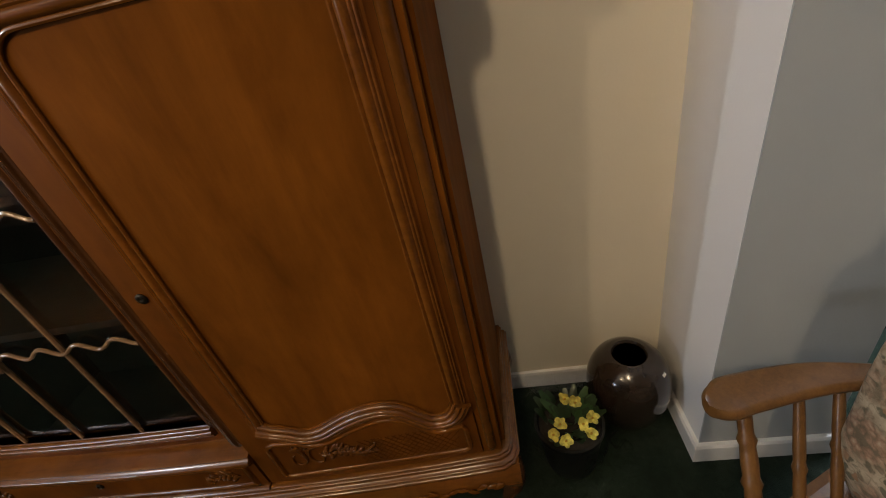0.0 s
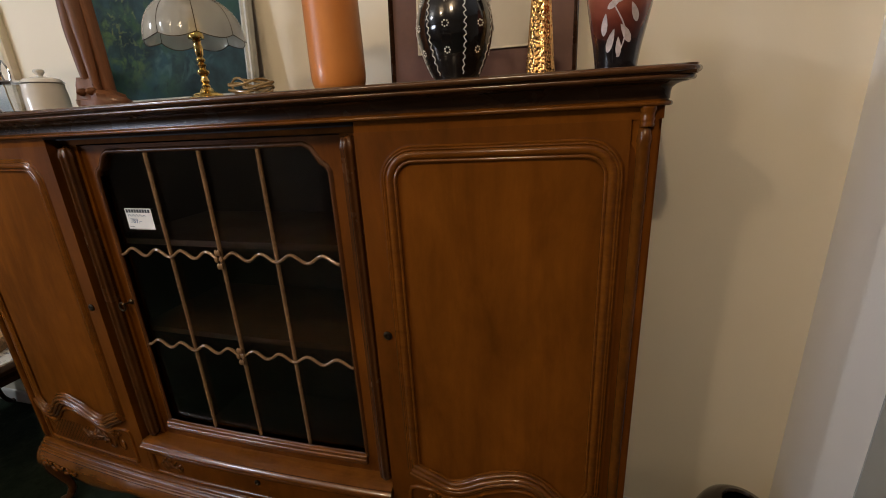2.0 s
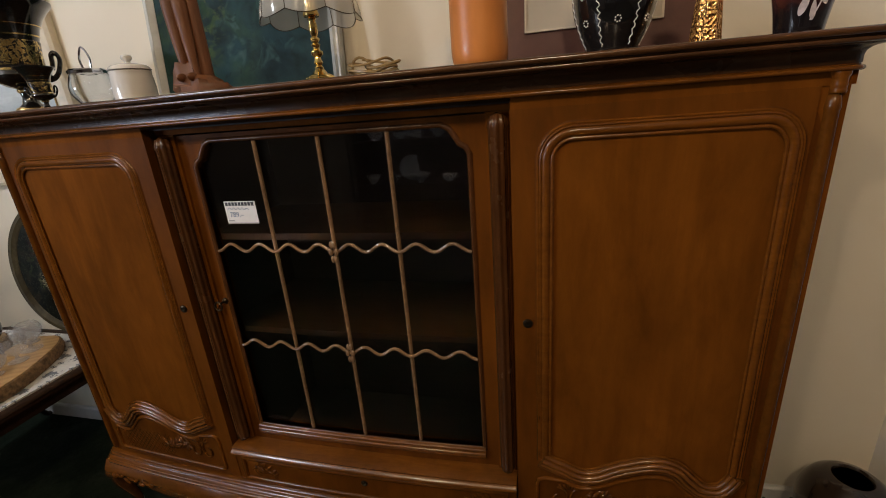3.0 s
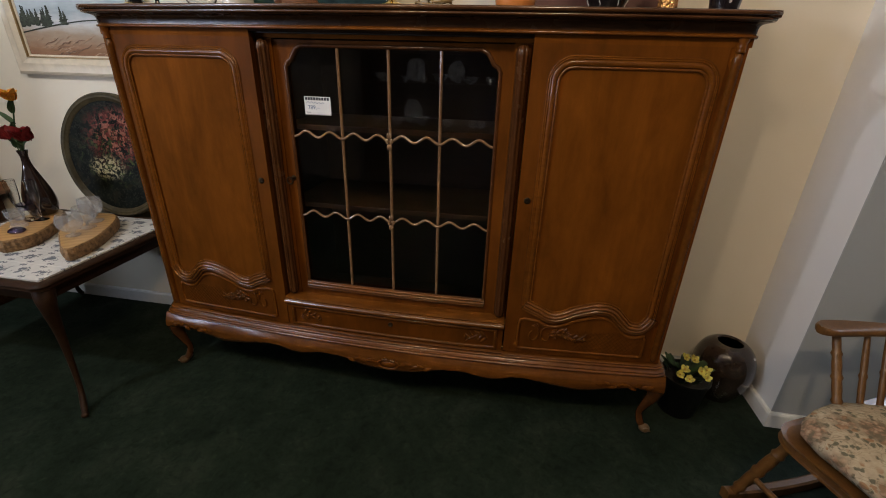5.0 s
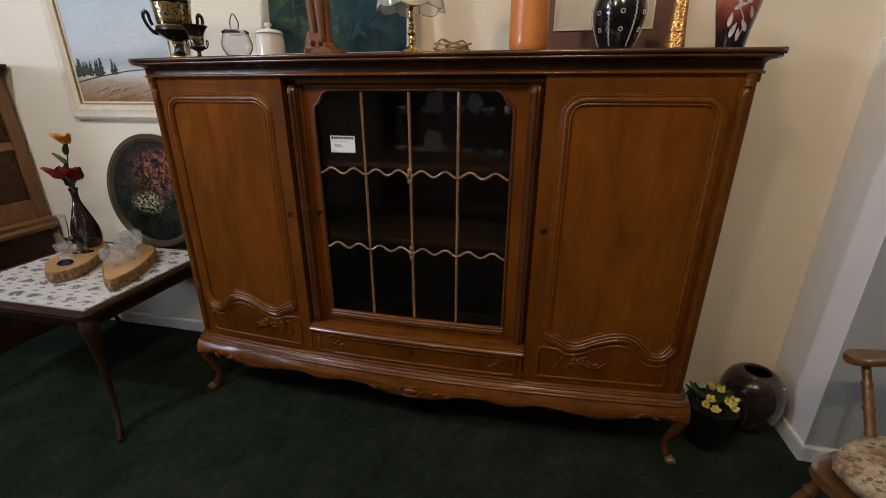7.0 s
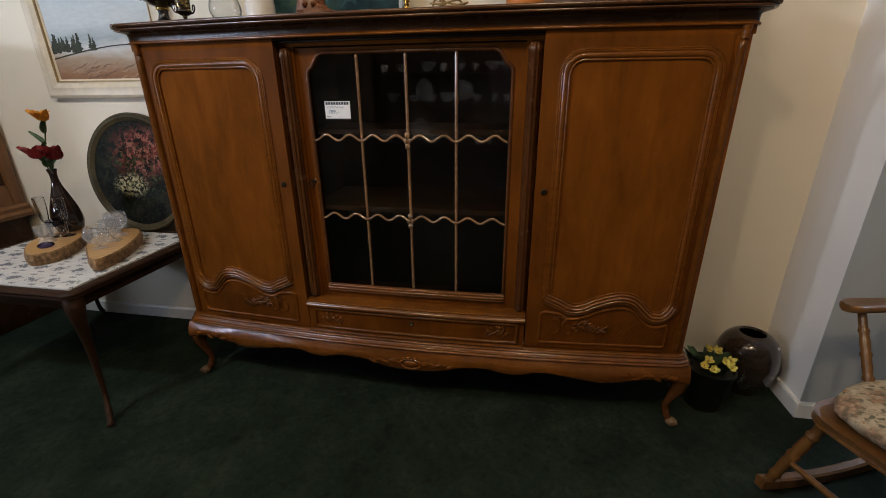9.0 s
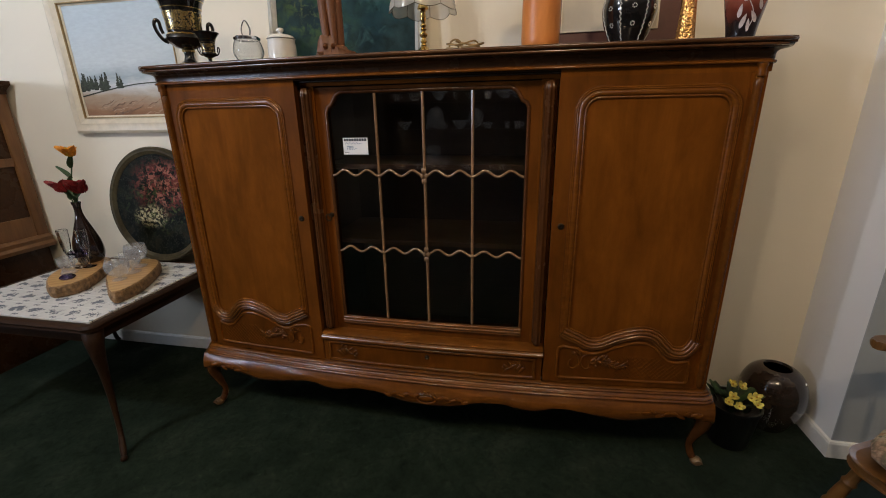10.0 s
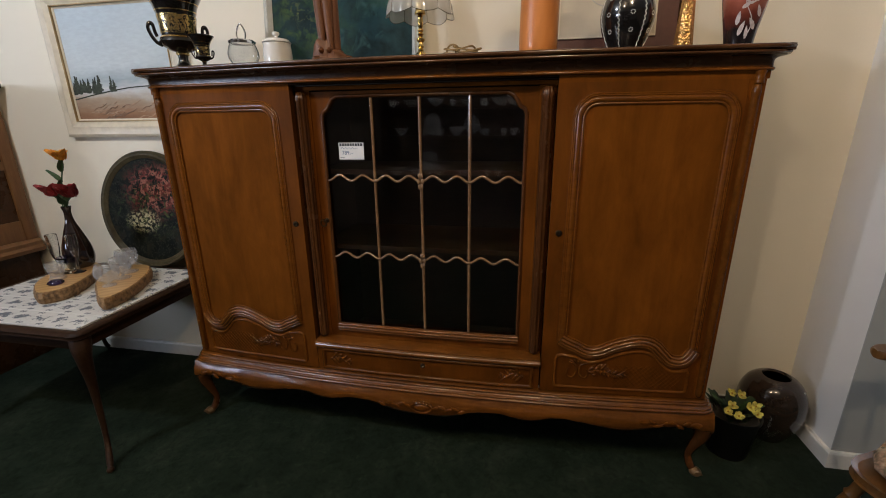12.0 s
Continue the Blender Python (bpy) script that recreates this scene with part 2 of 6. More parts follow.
def add_lathe(bm, profile, seg=40, centre=(0, 0, 0), flute=0.0, flutes=0, squash=1.0):
    """Turns a list of (radius, height) about z."""
    rings = []
    for r, z in profile:
        ring = []
        for i in range(seg):
            a = 2 * math.pi * i / seg
            rr = max(r, 1e-4) * (1 + flute * math.cos(flutes * a))
            ring.append(bm.verts.new((centre[0] + rr * math.cos(a), centre[1] + squash * rr * math.sin(a), centre[2] + z)))
        rings.append(ring)
    for low, high in zip(rings, rings[1:]):
        for i in range(seg):
            j = (i + 1) % seg
            bm.faces.new((low[i], low[j], high[j], high[i]))
    for ring, r in ((rings[0], profile[0][0]), (rings[-1], profile[-1][0])):
        if r > 0.0005:
            bm.faces.new(ring)
        else:
            bmesh.ops.pointmerge(bm, verts=ring, merge_co=sum((v.co for v in ring), Vector()) / seg)
    return bm


def lathe(profile, seg=40, **more):
    return add_lathe(bmesh.new(), profile, seg, **more)


def smoothed(points, steps=6):
    """A Catmull-Rom line through points of any dimension."""
    pts = [Vector(p) for p in points]
    pts = [2 * pts[0] - pts[1], *pts, 2 * pts[-1] - pts[-2]]
    out = []
    for a, b, c, d in zip(pts, pts[1:], pts[2:], pts[3:]):
        for i in range(steps):
            t = i / steps
            out.append(0.5 * (2 * b + (c - a) * t + (2 * a - 5 * b + 4 * c - d) * t * t + (3 * b - a - 3 * c + d) * t ** 3))
    return out + [pts[-2]]


def add_tube(bm, points, radius, seg=8, flat=1.0):
    """A tube along points; radius is one number or one for each point."""
    pts = [Vector(p) for p in points]
    radii = radius if isinstance(radius, (list, tuple)) else [radius] * len(pts)
    rings, up = [], None
    for i, p in enumerate(pts):
        ahead = (pts[min(i + 1, len(pts) - 1)] - pts[max(i - 1, 0)])
        ahead = ahead.normalized() if ahead.length > 1e-9 else Vector((0, 0, 1))
        if up is None:
            up = ahead.orthogonal().normalized()
        up = (up - ahead * up.dot(ahead))
        up = up.normalized() if up.length > 1e-6 else ahead.orthogonal().normalized()
        side = ahead.cross(up)
        ring = []
        for k in range(seg):
            a = 2 * math.pi * k / seg
            ring.append(bm.verts.new(p + radii[i] * (math.cos(a) * up + flat * math.sin(a) * side)))
        rings.append(ring)
    for low, high in zip(rings, rings[1:]):
        for k in range(seg):
            j = (k + 1) % seg
            bm.faces.new((low[k], low[j], high[j], high[k]))
    bm.faces.new(rings[0])
    bm.faces.new(rings[-1])
    return bm


def tube(points, radius, seg=8, flat=1.0):
    return add_tube(bmesh.new(), points, radius, seg, flat)


def add_blob(bm, centre, size, seg=8, rough=0.0, seed=0, turn=None):
    made = bmesh.ops.create_uvsphere(bm, u_segments=seg, v_segments=max(4, seg * 2 // 3), radius=1.0)["verts"]
    for v in made:
        p = Vector(v.co)
        p *= 1 + rough * noise.noise(p * 1.7 + Vector((seed, seed * 0.7, 0)))
        p = Vector((p.x * size[0], p.y * size[1], p.z * size[2]))
        if turn is not None:
            p = turn @ p
        v.co = Vector(centre) + p
    return bm


def outline_offsets(path, closed):
    """Mitred left normals of a 2D line."""
    out, n = [], len(path)
    for i, p in enumerate(path):
        a = path[(i - 1) % n] if closed or i else p
        c = path[(i + 1) % n] if closed or i < n - 1 else p
        d1, d2 = (Vector(p) - Vector(a)), (Vector(c) - Vector(p))
        d1 = d1.normalized() if d1.length > 1e-9 else d2.normalized()
        d2 = d2.normalized() if d2.length > 1e-9 else d1
        n1, n2 = Vector((-d1.y, d1.x)), Vector((-d2.y, d2.x))
        m = n1 + n2
        m = m.normalized() if m.length > 1e-6 else n1
        out.append(m / max(0.5, m.dot(n1)))
    return out


def add_ribbon(bm, path, profile, closed, lift):
    """Sweeps a profile of (sideways, outward) along a 2D line; lift turns (u, v, outward) into a place."""
    path = [Vector((p[0], p[1])) for p in path]
    rings = []
    for p, m in zip(path, outline_offsets(path, closed)):
        rings.append([bm.verts.new(lift(p.x + m.x * d, p.y + m.y * d, h)) for d, h in profile])
    pairs = list(zip(rings, rings[1:])) + ([(rings[-1], rings[0])] if closed else [])
    for a, b in pairs:
        for k in range(len(profile) - 1):
            bm.faces.new((a[k], a[k + 1], b[k + 1], b[k]))
    if not closed:
        bm.faces.new(rings[0])
        bm.faces.new(rings[-1])
    return bm


def add_plate(bm, loops, lift, near, far):
    """A plate with holes: the first loop outside, the others holes, from depth near to depth far."""
    edges, before = [], set(bm.faces)
    for loop in loops:
        vs = [bm.verts.new(lift(p[0], p[1], near)) for p in loop]
        edges += [bm.edges.new((a, b)) for a, b in zip(vs, vs[1:] + vs[:1])]
    bmesh.ops.triangle_fill(bm, use_beauty=True, edges=edges)
    faces = [f for f in bm.faces if f not in before]
    if far is not None:
        move = Vector(lift(0, 0, far)) - Vector(lift(0, 0, near))
        made = bmesh.ops.extrude_face_region(bm, geom=faces)["geom"]
        bmesh.ops.translate(bm, vec=move, verts=[g for g in made if isinstance(g, bmesh.types.BMVert)])
    return bm


def sliced(bm, x0, x1, step=0.06):
    """Cuts a mesh across x, so that it can follow a bow."""
    n = max(1, round((x1 - x0) / step))
    for i in range(1, n):
        bmesh.ops.bisect_plane(bm, geom=bm.verts[:] + bm.edges[:] + bm.faces[:], plane_co=(x0 + (x1 - x0) * i / n, 0, 0), plane_no=(1, 0, 0))
    return bm


def arc(cx, cy, r, a0, a1, n=8):
    return [(cx + r * math.cos(radians(a0 + (a1 - a0) * i / n)), cy + r * math.sin(radians(a0 + (a1 - a0) * i / n))) for i in range(n + 1)]

# ---- the room ----
LEFT, RIGHT, BACK = -8.0, 4.3, -6.0
PIER_X, PIER_END, PIER_Y = 1.568, 1.905, 0.108
GLAZED_Y = 0.95

SHOP_WALL = wall_paint("dim_shop_wall", (0.13, 0.105, 0.08))
structure("floor", box(LEFT, RIGHT, BACK, GLAZED_Y, -0.10, 0.0), CARPET, "dark green short-pile carpet floor, slightly worn", "floor")
structure("ceiling", box(LEFT, RIGHT, BACK, GLAZED_Y, CEILING, CEILING + 0.12), wall_paint("grey_beige_ceiling", (0.40, 0.37, 0.33)), "plain grey-beige painted ceiling", "ceiling")
structure("wall_north", box(LEFT, PIER_X, WALL_Y, WALL_Y + 0.12, 0, CEILING), CREAM_WALL, "cream painted plaster wall", "wall")
structure("wall_west", box(LEFT - 0.12, LEFT, BACK, GLAZED_Y, 0, CEILING), SHOP_WALL, "brown shop wall", "wall")
# unseen wall, added to keep the low daylight off the floor
structure("wall_light_block", box(LEFT, -1.50, -3.46, -3.40, 0, 1.30), SHOP_WALL, "added brown shoulder-high wall that keeps daylight off the floor", "wall")
structure("wall_east", box(RIGHT, RIGHT + 0.12, BACK, GLAZED_Y, 0, CEILING), SHOP_WALL, "brown shop wall", "wall")


def flat_lift(y):
    return lambda u, v, h: (u, y - h, v)


def wall_with_hole(name, x0, x1, y, depth, hole, material, label):
    a, b, c, d = hole
    bm = add_plate(bmesh.new(), [[(x0, 0), (x1, 0), (x1, CEILING), (x0, CEILING)], [(a, c), (b, c), (b, d), (a, d)]], flat_lift(y), 0, -depth)
    return structure(name, bm, material, label, "wall")


def grained_pier():
    """A short pier: white on its side, grey on its front."""
    side = box(PIER_X, PIER_X + 0.04, PIER_Y + 0.004, GLAZED_Y, 0, CEILING)
    structure("wall_pier_side", side, WHITE_WALL, "white painted side of the short wall pier", "wall")
    # front and end take one grey, darker than the side
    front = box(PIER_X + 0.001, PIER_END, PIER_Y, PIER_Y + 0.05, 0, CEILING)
    structure("wall_pier_front", front, GREY_WALL, "grey front of the short wall pier", "wall")
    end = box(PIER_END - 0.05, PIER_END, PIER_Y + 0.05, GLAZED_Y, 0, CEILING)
    structure("wall_pier_end", end, GREY_WALL, "grey end of the short wall pier", "wall")


grained_pier()
wall_with_hole("wall_glazed", PIER_END - 0.05, RIGHT, GLAZED_Y, 0.12, (2.05, 4.15, 0.40, 2.30), WHITE_WALL, "white wall with a large shop window")
wall_with_hole("wall_south", LEFT, RIGHT, BACK - 0.12, 0.12, (-7.8, -5.4, 1.45, 2.45), SHOP_WALL, "brown shop wall with a wide window")


def skirting(name, path, label="white glossy skirting board"):
    """Runs along a floor line; the room lies on the right of the way."""
    prof = [(0.0, 0.0), (-0.014, 0.0), (-0.014, 0.062), (-0.010, 0.070), (0.0, 0.072)]
    bm = add_ribbon(bmesh.new(), path, prof, False, lambda u, v, h: (u, v, h))
    return structure(name, bm, SKIRTING, label, "skirting")


skirting("baseboard_north", [(LEFT, WALL_Y), (PIER_X, WALL_Y), (PIER_X, PIER_Y), (PIER_END, PIER_Y), (PIER_END, GLAZED_Y), (RIGHT, GLAZED_Y)])


def window(name, x0, x1, z0, z1, y, label):
    w = new(name)
    tagged(w, label, "window", "", "structure")
    bars = [(x0, x1, z0, z0 + 0.06), (x0, x1, z1 - 0.05, z1), (x0, x0 + 0.05, z0 + 0.06, z1 - 0.05), (x1 - 0.05, x1, z0 + 0.06, z1 - 0.05),
            ((x0 + x1) / 2 - 0.025, (x0 + x1) / 2 + 0.025, z0 + 0.06, z1 - 0.05)]
    for a, b, c, d in bars:
        part("window_frame", box(a, b, y - 0.03, y + 0.03, c, d, 0.004), BLACK_METAL, w, smooth=False)
    for a, b in ((x0 + 0.05, (x0 + x1) / 2 - 0.025), ((x0 + x1) / 2 + 0.025, x1 - 0.05)):
        p = part("pane", box(a, b, y - 0.003, y + 0.003, z0 + 0.06, z1 - 0.05), PANE, w, smooth=False)
        p.visible_shadow = False
    return w


window("window_1", 2.05, 4.15, 0.40, 2.30, GLAZED_Y + 0.06, "large shop window with a black metal frame")
window("window_2", -7.8, -5.4, 1.45, 2.45, BACK - 0.06, "wide window with a black metal frame")
DAYLIGHT = glowing("bright_daylight", (0.80, 0.90, 1.0), 1.6)
structure("backdrop_street", box(0.5, 6.5, 2.4, 2.42, 0.0, 3.5), DAYLIGHT, "bright overcast daylight outside", "backdrop")
structure("backdrop_yard", box(-12.0, -1.0, BACK - 2.02, BACK - 2.0, 0.0, 4.0), DAYLIGHT, "bright overcast daylight outside", "backdrop")

# ---- the sideboard ----
HALF, BOW, SET = 1.046, 0.060, 0.012      # half the carcass width; how far the front bows out; where its ends stand
RECESS = 0.036                           # how far the glazed middle stands back
TOP_Z = 1.500


def bow(x):
    return -SET - BOW * (1 - min(1.0, abs(x) / 1.08) ** 2)


def bent(bm, back=0.0):
    for v in bm.verts:
        v.co.y += bow(v.co.x) + back
    return bm


def front(u, v, h):
    return (u, -h, v)


side_board = thing("sideboard", (0, 0, 0), "bow-fronted walnut sideboard with two panelled doors and a glazed middle door", "sideboard")


def front_line(grow, n=40):
    """The plan of the body, from the back left corner round the front to the back right one."""
    w = HALF + grow
    pts = [(-w, WALL_Y - 0.01), (-w, bow(w) - grow + 0.02)]
    pts += [(-w + 0.006, bow(w) - grow + 0.006)]
    for i in range(n + 1):
        x = -w + 0.02 + (2 * w - 0.04) * i / n
        pts.append((x, bow(x) - grow))
    pts += [(w - 0.006, bow(w) - grow + 0.006), (w, bow(w) - grow + 0.02), (w, WALL_Y - 0.01)]
    return pts


def moulding(name, profile, material, label=""):
    """A moulding round the three open sides: profile of (outward, height)."""
    bm = add_ribbon(bmesh.new(), front_line(0.0), [(-o, z) for o, z in profile], False, lambda u, v, h: (u, v, h))
    return part(name, bm, material, side_board, label, angle=50)


# carcass
part("side_panel", box(HALF - 0.022, HALF, 0.01, WALL_Y - 0.01, 0.255, 1.44), WALNUT, side_board, smooth=False)
part("side_panel", box(-HALF, -HALF + 0.022, 0.01, WALL_Y - 0.01, 0.255, 1.44), WALNUT, side_board, smooth=False)
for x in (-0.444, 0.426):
    part("partition", box(x, x + 0.018, bow(0.42) + RECESS + 0.045, WALL_Y - 0.02, 0.33, 1.434), WALNUT_INSIDE_SHADE, side_board, smooth=False)
part("back_panel", box(-HALF + 0.022, HALF - 0.022, WALL_Y - 0.02, WALL_Y - 0.012, 0.26, 1.44), WALNUT_INSIDE_SHADE, side_board, smooth=False)


def board(name, x0, x1, z0, z1, set_back, material):
    bm = sliced(box(x0, x1, 0, WALL_Y - 0.03, z0, z1), x0, x1)
    for v in bm.verts:
        if v.co.y < 0.1:
            v.co.y = bow(v.co.x) + set_back
    return part(name, bm, material, side_board, smooth=False)


board("bottom_board", -HALF + 0.022, HALF - 0.022, 0.325, 0.345, 0.03, WALNUT_INSIDE_SHADE)
board("roof_board", -HALF + 0.022, HALF - 0.022, 1.425, 1.437, 0.02, WALNUT_INSIDE_SHADE)
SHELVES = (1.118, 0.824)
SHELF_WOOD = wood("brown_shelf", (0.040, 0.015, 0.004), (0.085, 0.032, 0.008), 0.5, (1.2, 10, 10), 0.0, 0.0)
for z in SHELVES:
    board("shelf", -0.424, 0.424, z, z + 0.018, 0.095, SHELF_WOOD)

# cornice and top
def bead(o, z, r, first=-90, last=90, n=5):
    """A round bead of a moulding, as (outward, height)."""
    return [(o + r * math.cos(radians(first + (last - first) * i / n)), z + r * math.sin(radians(first + (last - first) * i / n))) for i in range(n + 1)]


COVE_PROFILE = [(-0.03, 1.446), (0.008, 1.446), (0.008, 1.449), (0.008, 1.458), (0.010, 1.465), (0.016, 1.470), (0.024, 1.473), (0.034, 1.4745), (0.035, 1.476), (-0.03, 1.476)]
EDGE_PROFILE = [(-0.03, 1.476), (0.036, 1.476)] + bead(0.041, 1.4805, 0.0045) + [(0.040, 1.4865)] + bead(0.0465, 1.4932, 0.0062, -80, 85, 7) + [(0.042, 1.4995), (-0.03, 1.4995)]
moulding("cornice_bead", [(-0.03, 1.434), (0.006, 1.434)] + bead(0.009, 1.4385, 0.0045) + [(0.0065, 1.4445), (0.0065, 1.446), (-0.03, 1.446)], POLISHED, "light brown bead below the cornice")
moulding("cornice", COVE_PROFILE, WALNUT_DARK, "dark brown hollow cornice")
moulding("top_edge", EDGE_PROFILE, EDGE_WOOD, "rubbed brown rounded edge of the top")
top_line = front_line(0.040)
part("top_board", add_plate(bmesh.new(), [top_line], lambda u, v, h: (u, v, h), 1.484, TOP_Z), WALNUT_DARK, side_board, "dark polished top", smooth=False)

# base: mouldings, apron, legs
moulding("base_moulding", [(-0.02, 0.280), (0.026, 0.280)] + bead(0.026, 0.2855, 0.0050) + [(0.0235, 0.2915)] + bead(0.0225, 0.2950, 0.0034) + [(0.017, 0.2995), (0.0135, 0.3035), (0.0130, 0.3055)]
         + bead(0.0130, 0.3095, 0.0038) + [(0.0105, 0.3140)] + bead(0.0085, 0.3175, 0.0034) + [(0.004, 0.322), (-0.02, 0.322)], GLOSSY, "reeded base moulding")
APRON = smoothed([(0.0, 0.184), (0.10, 0.192), (0.17, 0.210), (0.24, 0.225), (0.31, 0.227), (0.36, 0.212), (0.40, 0.206), (0.45, 0.211), (0.50, 0.226), (0.55, 0.229), (0.63, 0.212), (0.72, 0.198), (0.78, 0.196), (0.86, 0.212), (0.94, 0.222), (1.00, 0.222), (1.075, 0.200)], 5)


def apron_edge(x):
    x = abs(x)
    for a, b in zip(APRON, APRON[1:]):
        if a.x <= x <= b.x:
            return a.y + (b.y - a.y) * (x - a.x) / max(1e-6, b.x - a.x)
    return APRON[-1].y


def apron():
    bm = bmesh.new()
    cols = []
    n = 96
    for i in range(n + 1):
        x = -1.072 + 2.144 * i / n
        low, col = apron_edge(x), []
        for k, (f, out) in enumerate([(0, 0.004), (0.0, 0.030), (0.06, 0.036), (0.30, 0.041), (0.62, 0.036), (1.0, 0.020), (1.0, 0.0)]):
            z = low + (0.281 - low) * f
            col.append(bm.verts.new((x, bow(x) - out, z)))
        cols.append(col)
    for a, b in zip(cols, cols[1:]):
        for k in range(6):
            bm.faces.new((a[k], a[k + 1], b[k + 1], b[k]))
        bm.faces.new((a[6], a[0], b[0], b[6]))
    bm.faces.new(cols[0])
    bm.faces.new(cols[-1])
    return bm


part("apron", apron(), GLOSSY, side_board, "scalloped apron")
for s in (-1, 1):
    bm = box(s * 1.048 - 0.008, s * 1.048 + 0.008, 0.0, WALL_Y - 0.02, 0.205, 0.281, 0.003)
    part("apron", bm, WALNUT_SOLID, side_board)


def leg(s, y, out):
    line = smoothed([(s * 1.010, y + 0.03, 0.255), (s * 1.042, y - out * 0.6, 0.225), (s * 1.048, y - out, 0.180), (s * 1.032, y - out * 0.8, 0.125), (s * 1.022, y - out * 0.5, 0.075),
                     (s * 1.030, y - out * 0.8, 0.034), (s * 1.044, y - out * 1.3, 0.016)], 5)
    sizes = smoothed([(0.044, 0), (0.040, 0), (0.028, 0), (0.018, 0), (0.0135, 0), (0.015, 0), (0.012, 0)], 5)
    return tube(line, [r.x for r in sizes], 12)


for s in (-1, 1):
    leg_ob = part("leg", leg(s, 0.008, 0.03), WALNUT_WORN, side_board, "carved cabriole leg")
    bm = bmesh.new()
    add_blob(bm, (s * 1.046, -0.032, 0.017), (0.022, 0.021, 0.017), 12)
    scroll = [(s * (1.048 + 0.0135 * (1 - k / 17) * math.cos(k * 0.62)), -0.051 + 0.0012 * k / 4, 0.019 + 0.0125 * (1 - k / 17) * math.sin(k * 0.62)) for k in range(15)]
    add_tube(bm, scroll, 0.0036, 6)
    part("foot", bm, RUBBED_FOOT, leg_ob, "pale rubbed scroll foot")
    part("leg", leg(s, 0.36, 0.0), WALNUT_SOLID, side_board)

# frieze strip above the doors
for x0, x1, back in ((-HALF + 0.002, -0.450, 0.0), (0.450, HALF - 0.002, 0.0), (-0.449, 0.449, RECESS)):
    part("frieze", bent(sliced(box(x0, x1, 0.001, 0.02, 1.412, 1.434), x0, x1), back), WALNUT, side_board, smooth=False)
# dark board added over the glazed door: the cornice's shade as a colour
SOFFIT_SHADE = wood("shade_dark_wood", (0.016, 0.0065, 0.0024), (0.030, 0.0125, 0.0045), 0.8, (1.2, 10, 10), 0.0, 0.0, gloss=0.05)
part("shade_soffit", bent(sliced(box(-0.4485, 0.4485, -0.001, RECESS + 0.0005, 1.4290, 1.4336), -0.4485, 0.4485)), SOFFIT_SHADE, side_board, smooth=False)
# the inner cheeks of the two wings, beside the recessed middle
for s in (-1, 1):
    part("wing_cheek", box(s * 0.4545 - 0.005, s * 0.4545 + 0.005, bow(0.44) + 0.004, bow(0.44) + RECESS + 0.05, 0.322, 1.434), WALNUT_WORN, side_board, smooth=False)


def leaf_spray(owner, x, z, flip, size, seed, out=0.002):
    """A low carved spray: a waving stem with paired leaves that ends in a scroll."""
    rng = random.Random(seed)
    way = -1 if flip else 1

    def stem_at(f):
        return Vector((x + way * size * f, -out, z + size * 0.16 * math.sin(f * 5.0)))

    line = [stem_at(i / 10 * 0.85) for i in range(11)]
    end = line[-1]
    line += [end + Vector((way * size * 0.13 * (1 - 0.06 * k) * math.sin(k * 0.62), 0, size * 0.13 * (1 - 0.06 * k) * (1 - math.cos(k * 0.62)) - 0.0)) for k in range(1, 11)]
    part("carved_stem", bent(tube(line, [0.0034 - 0.00009 * i for i in range(len(line))], 6)), WALNUT_SOLID, owner)
    for i in range(12):
        f = 0.06 + 0.80 * i / 11
        lean = (1 if i % 2 else -1) * radians(rng.uniform(32, 60))
        length = size * rng.uniform(0.15, 0.24) * (1 - 0.35 * f)
        d = Vector((way * math.cos(lean), 0, math.sin(lean)))
        leaf = add_blob(bmesh.new(), stem_at(f) + d * length * 0.8, (length, 0.0042, length * 0.34), 8, 0.2, seed + i, Matrix.Rotation(-math.atan2(d.z, d.x), 3, "Y"))
        part("carved_leaf", bent(leaf), WALNUT_SOLID, owner)


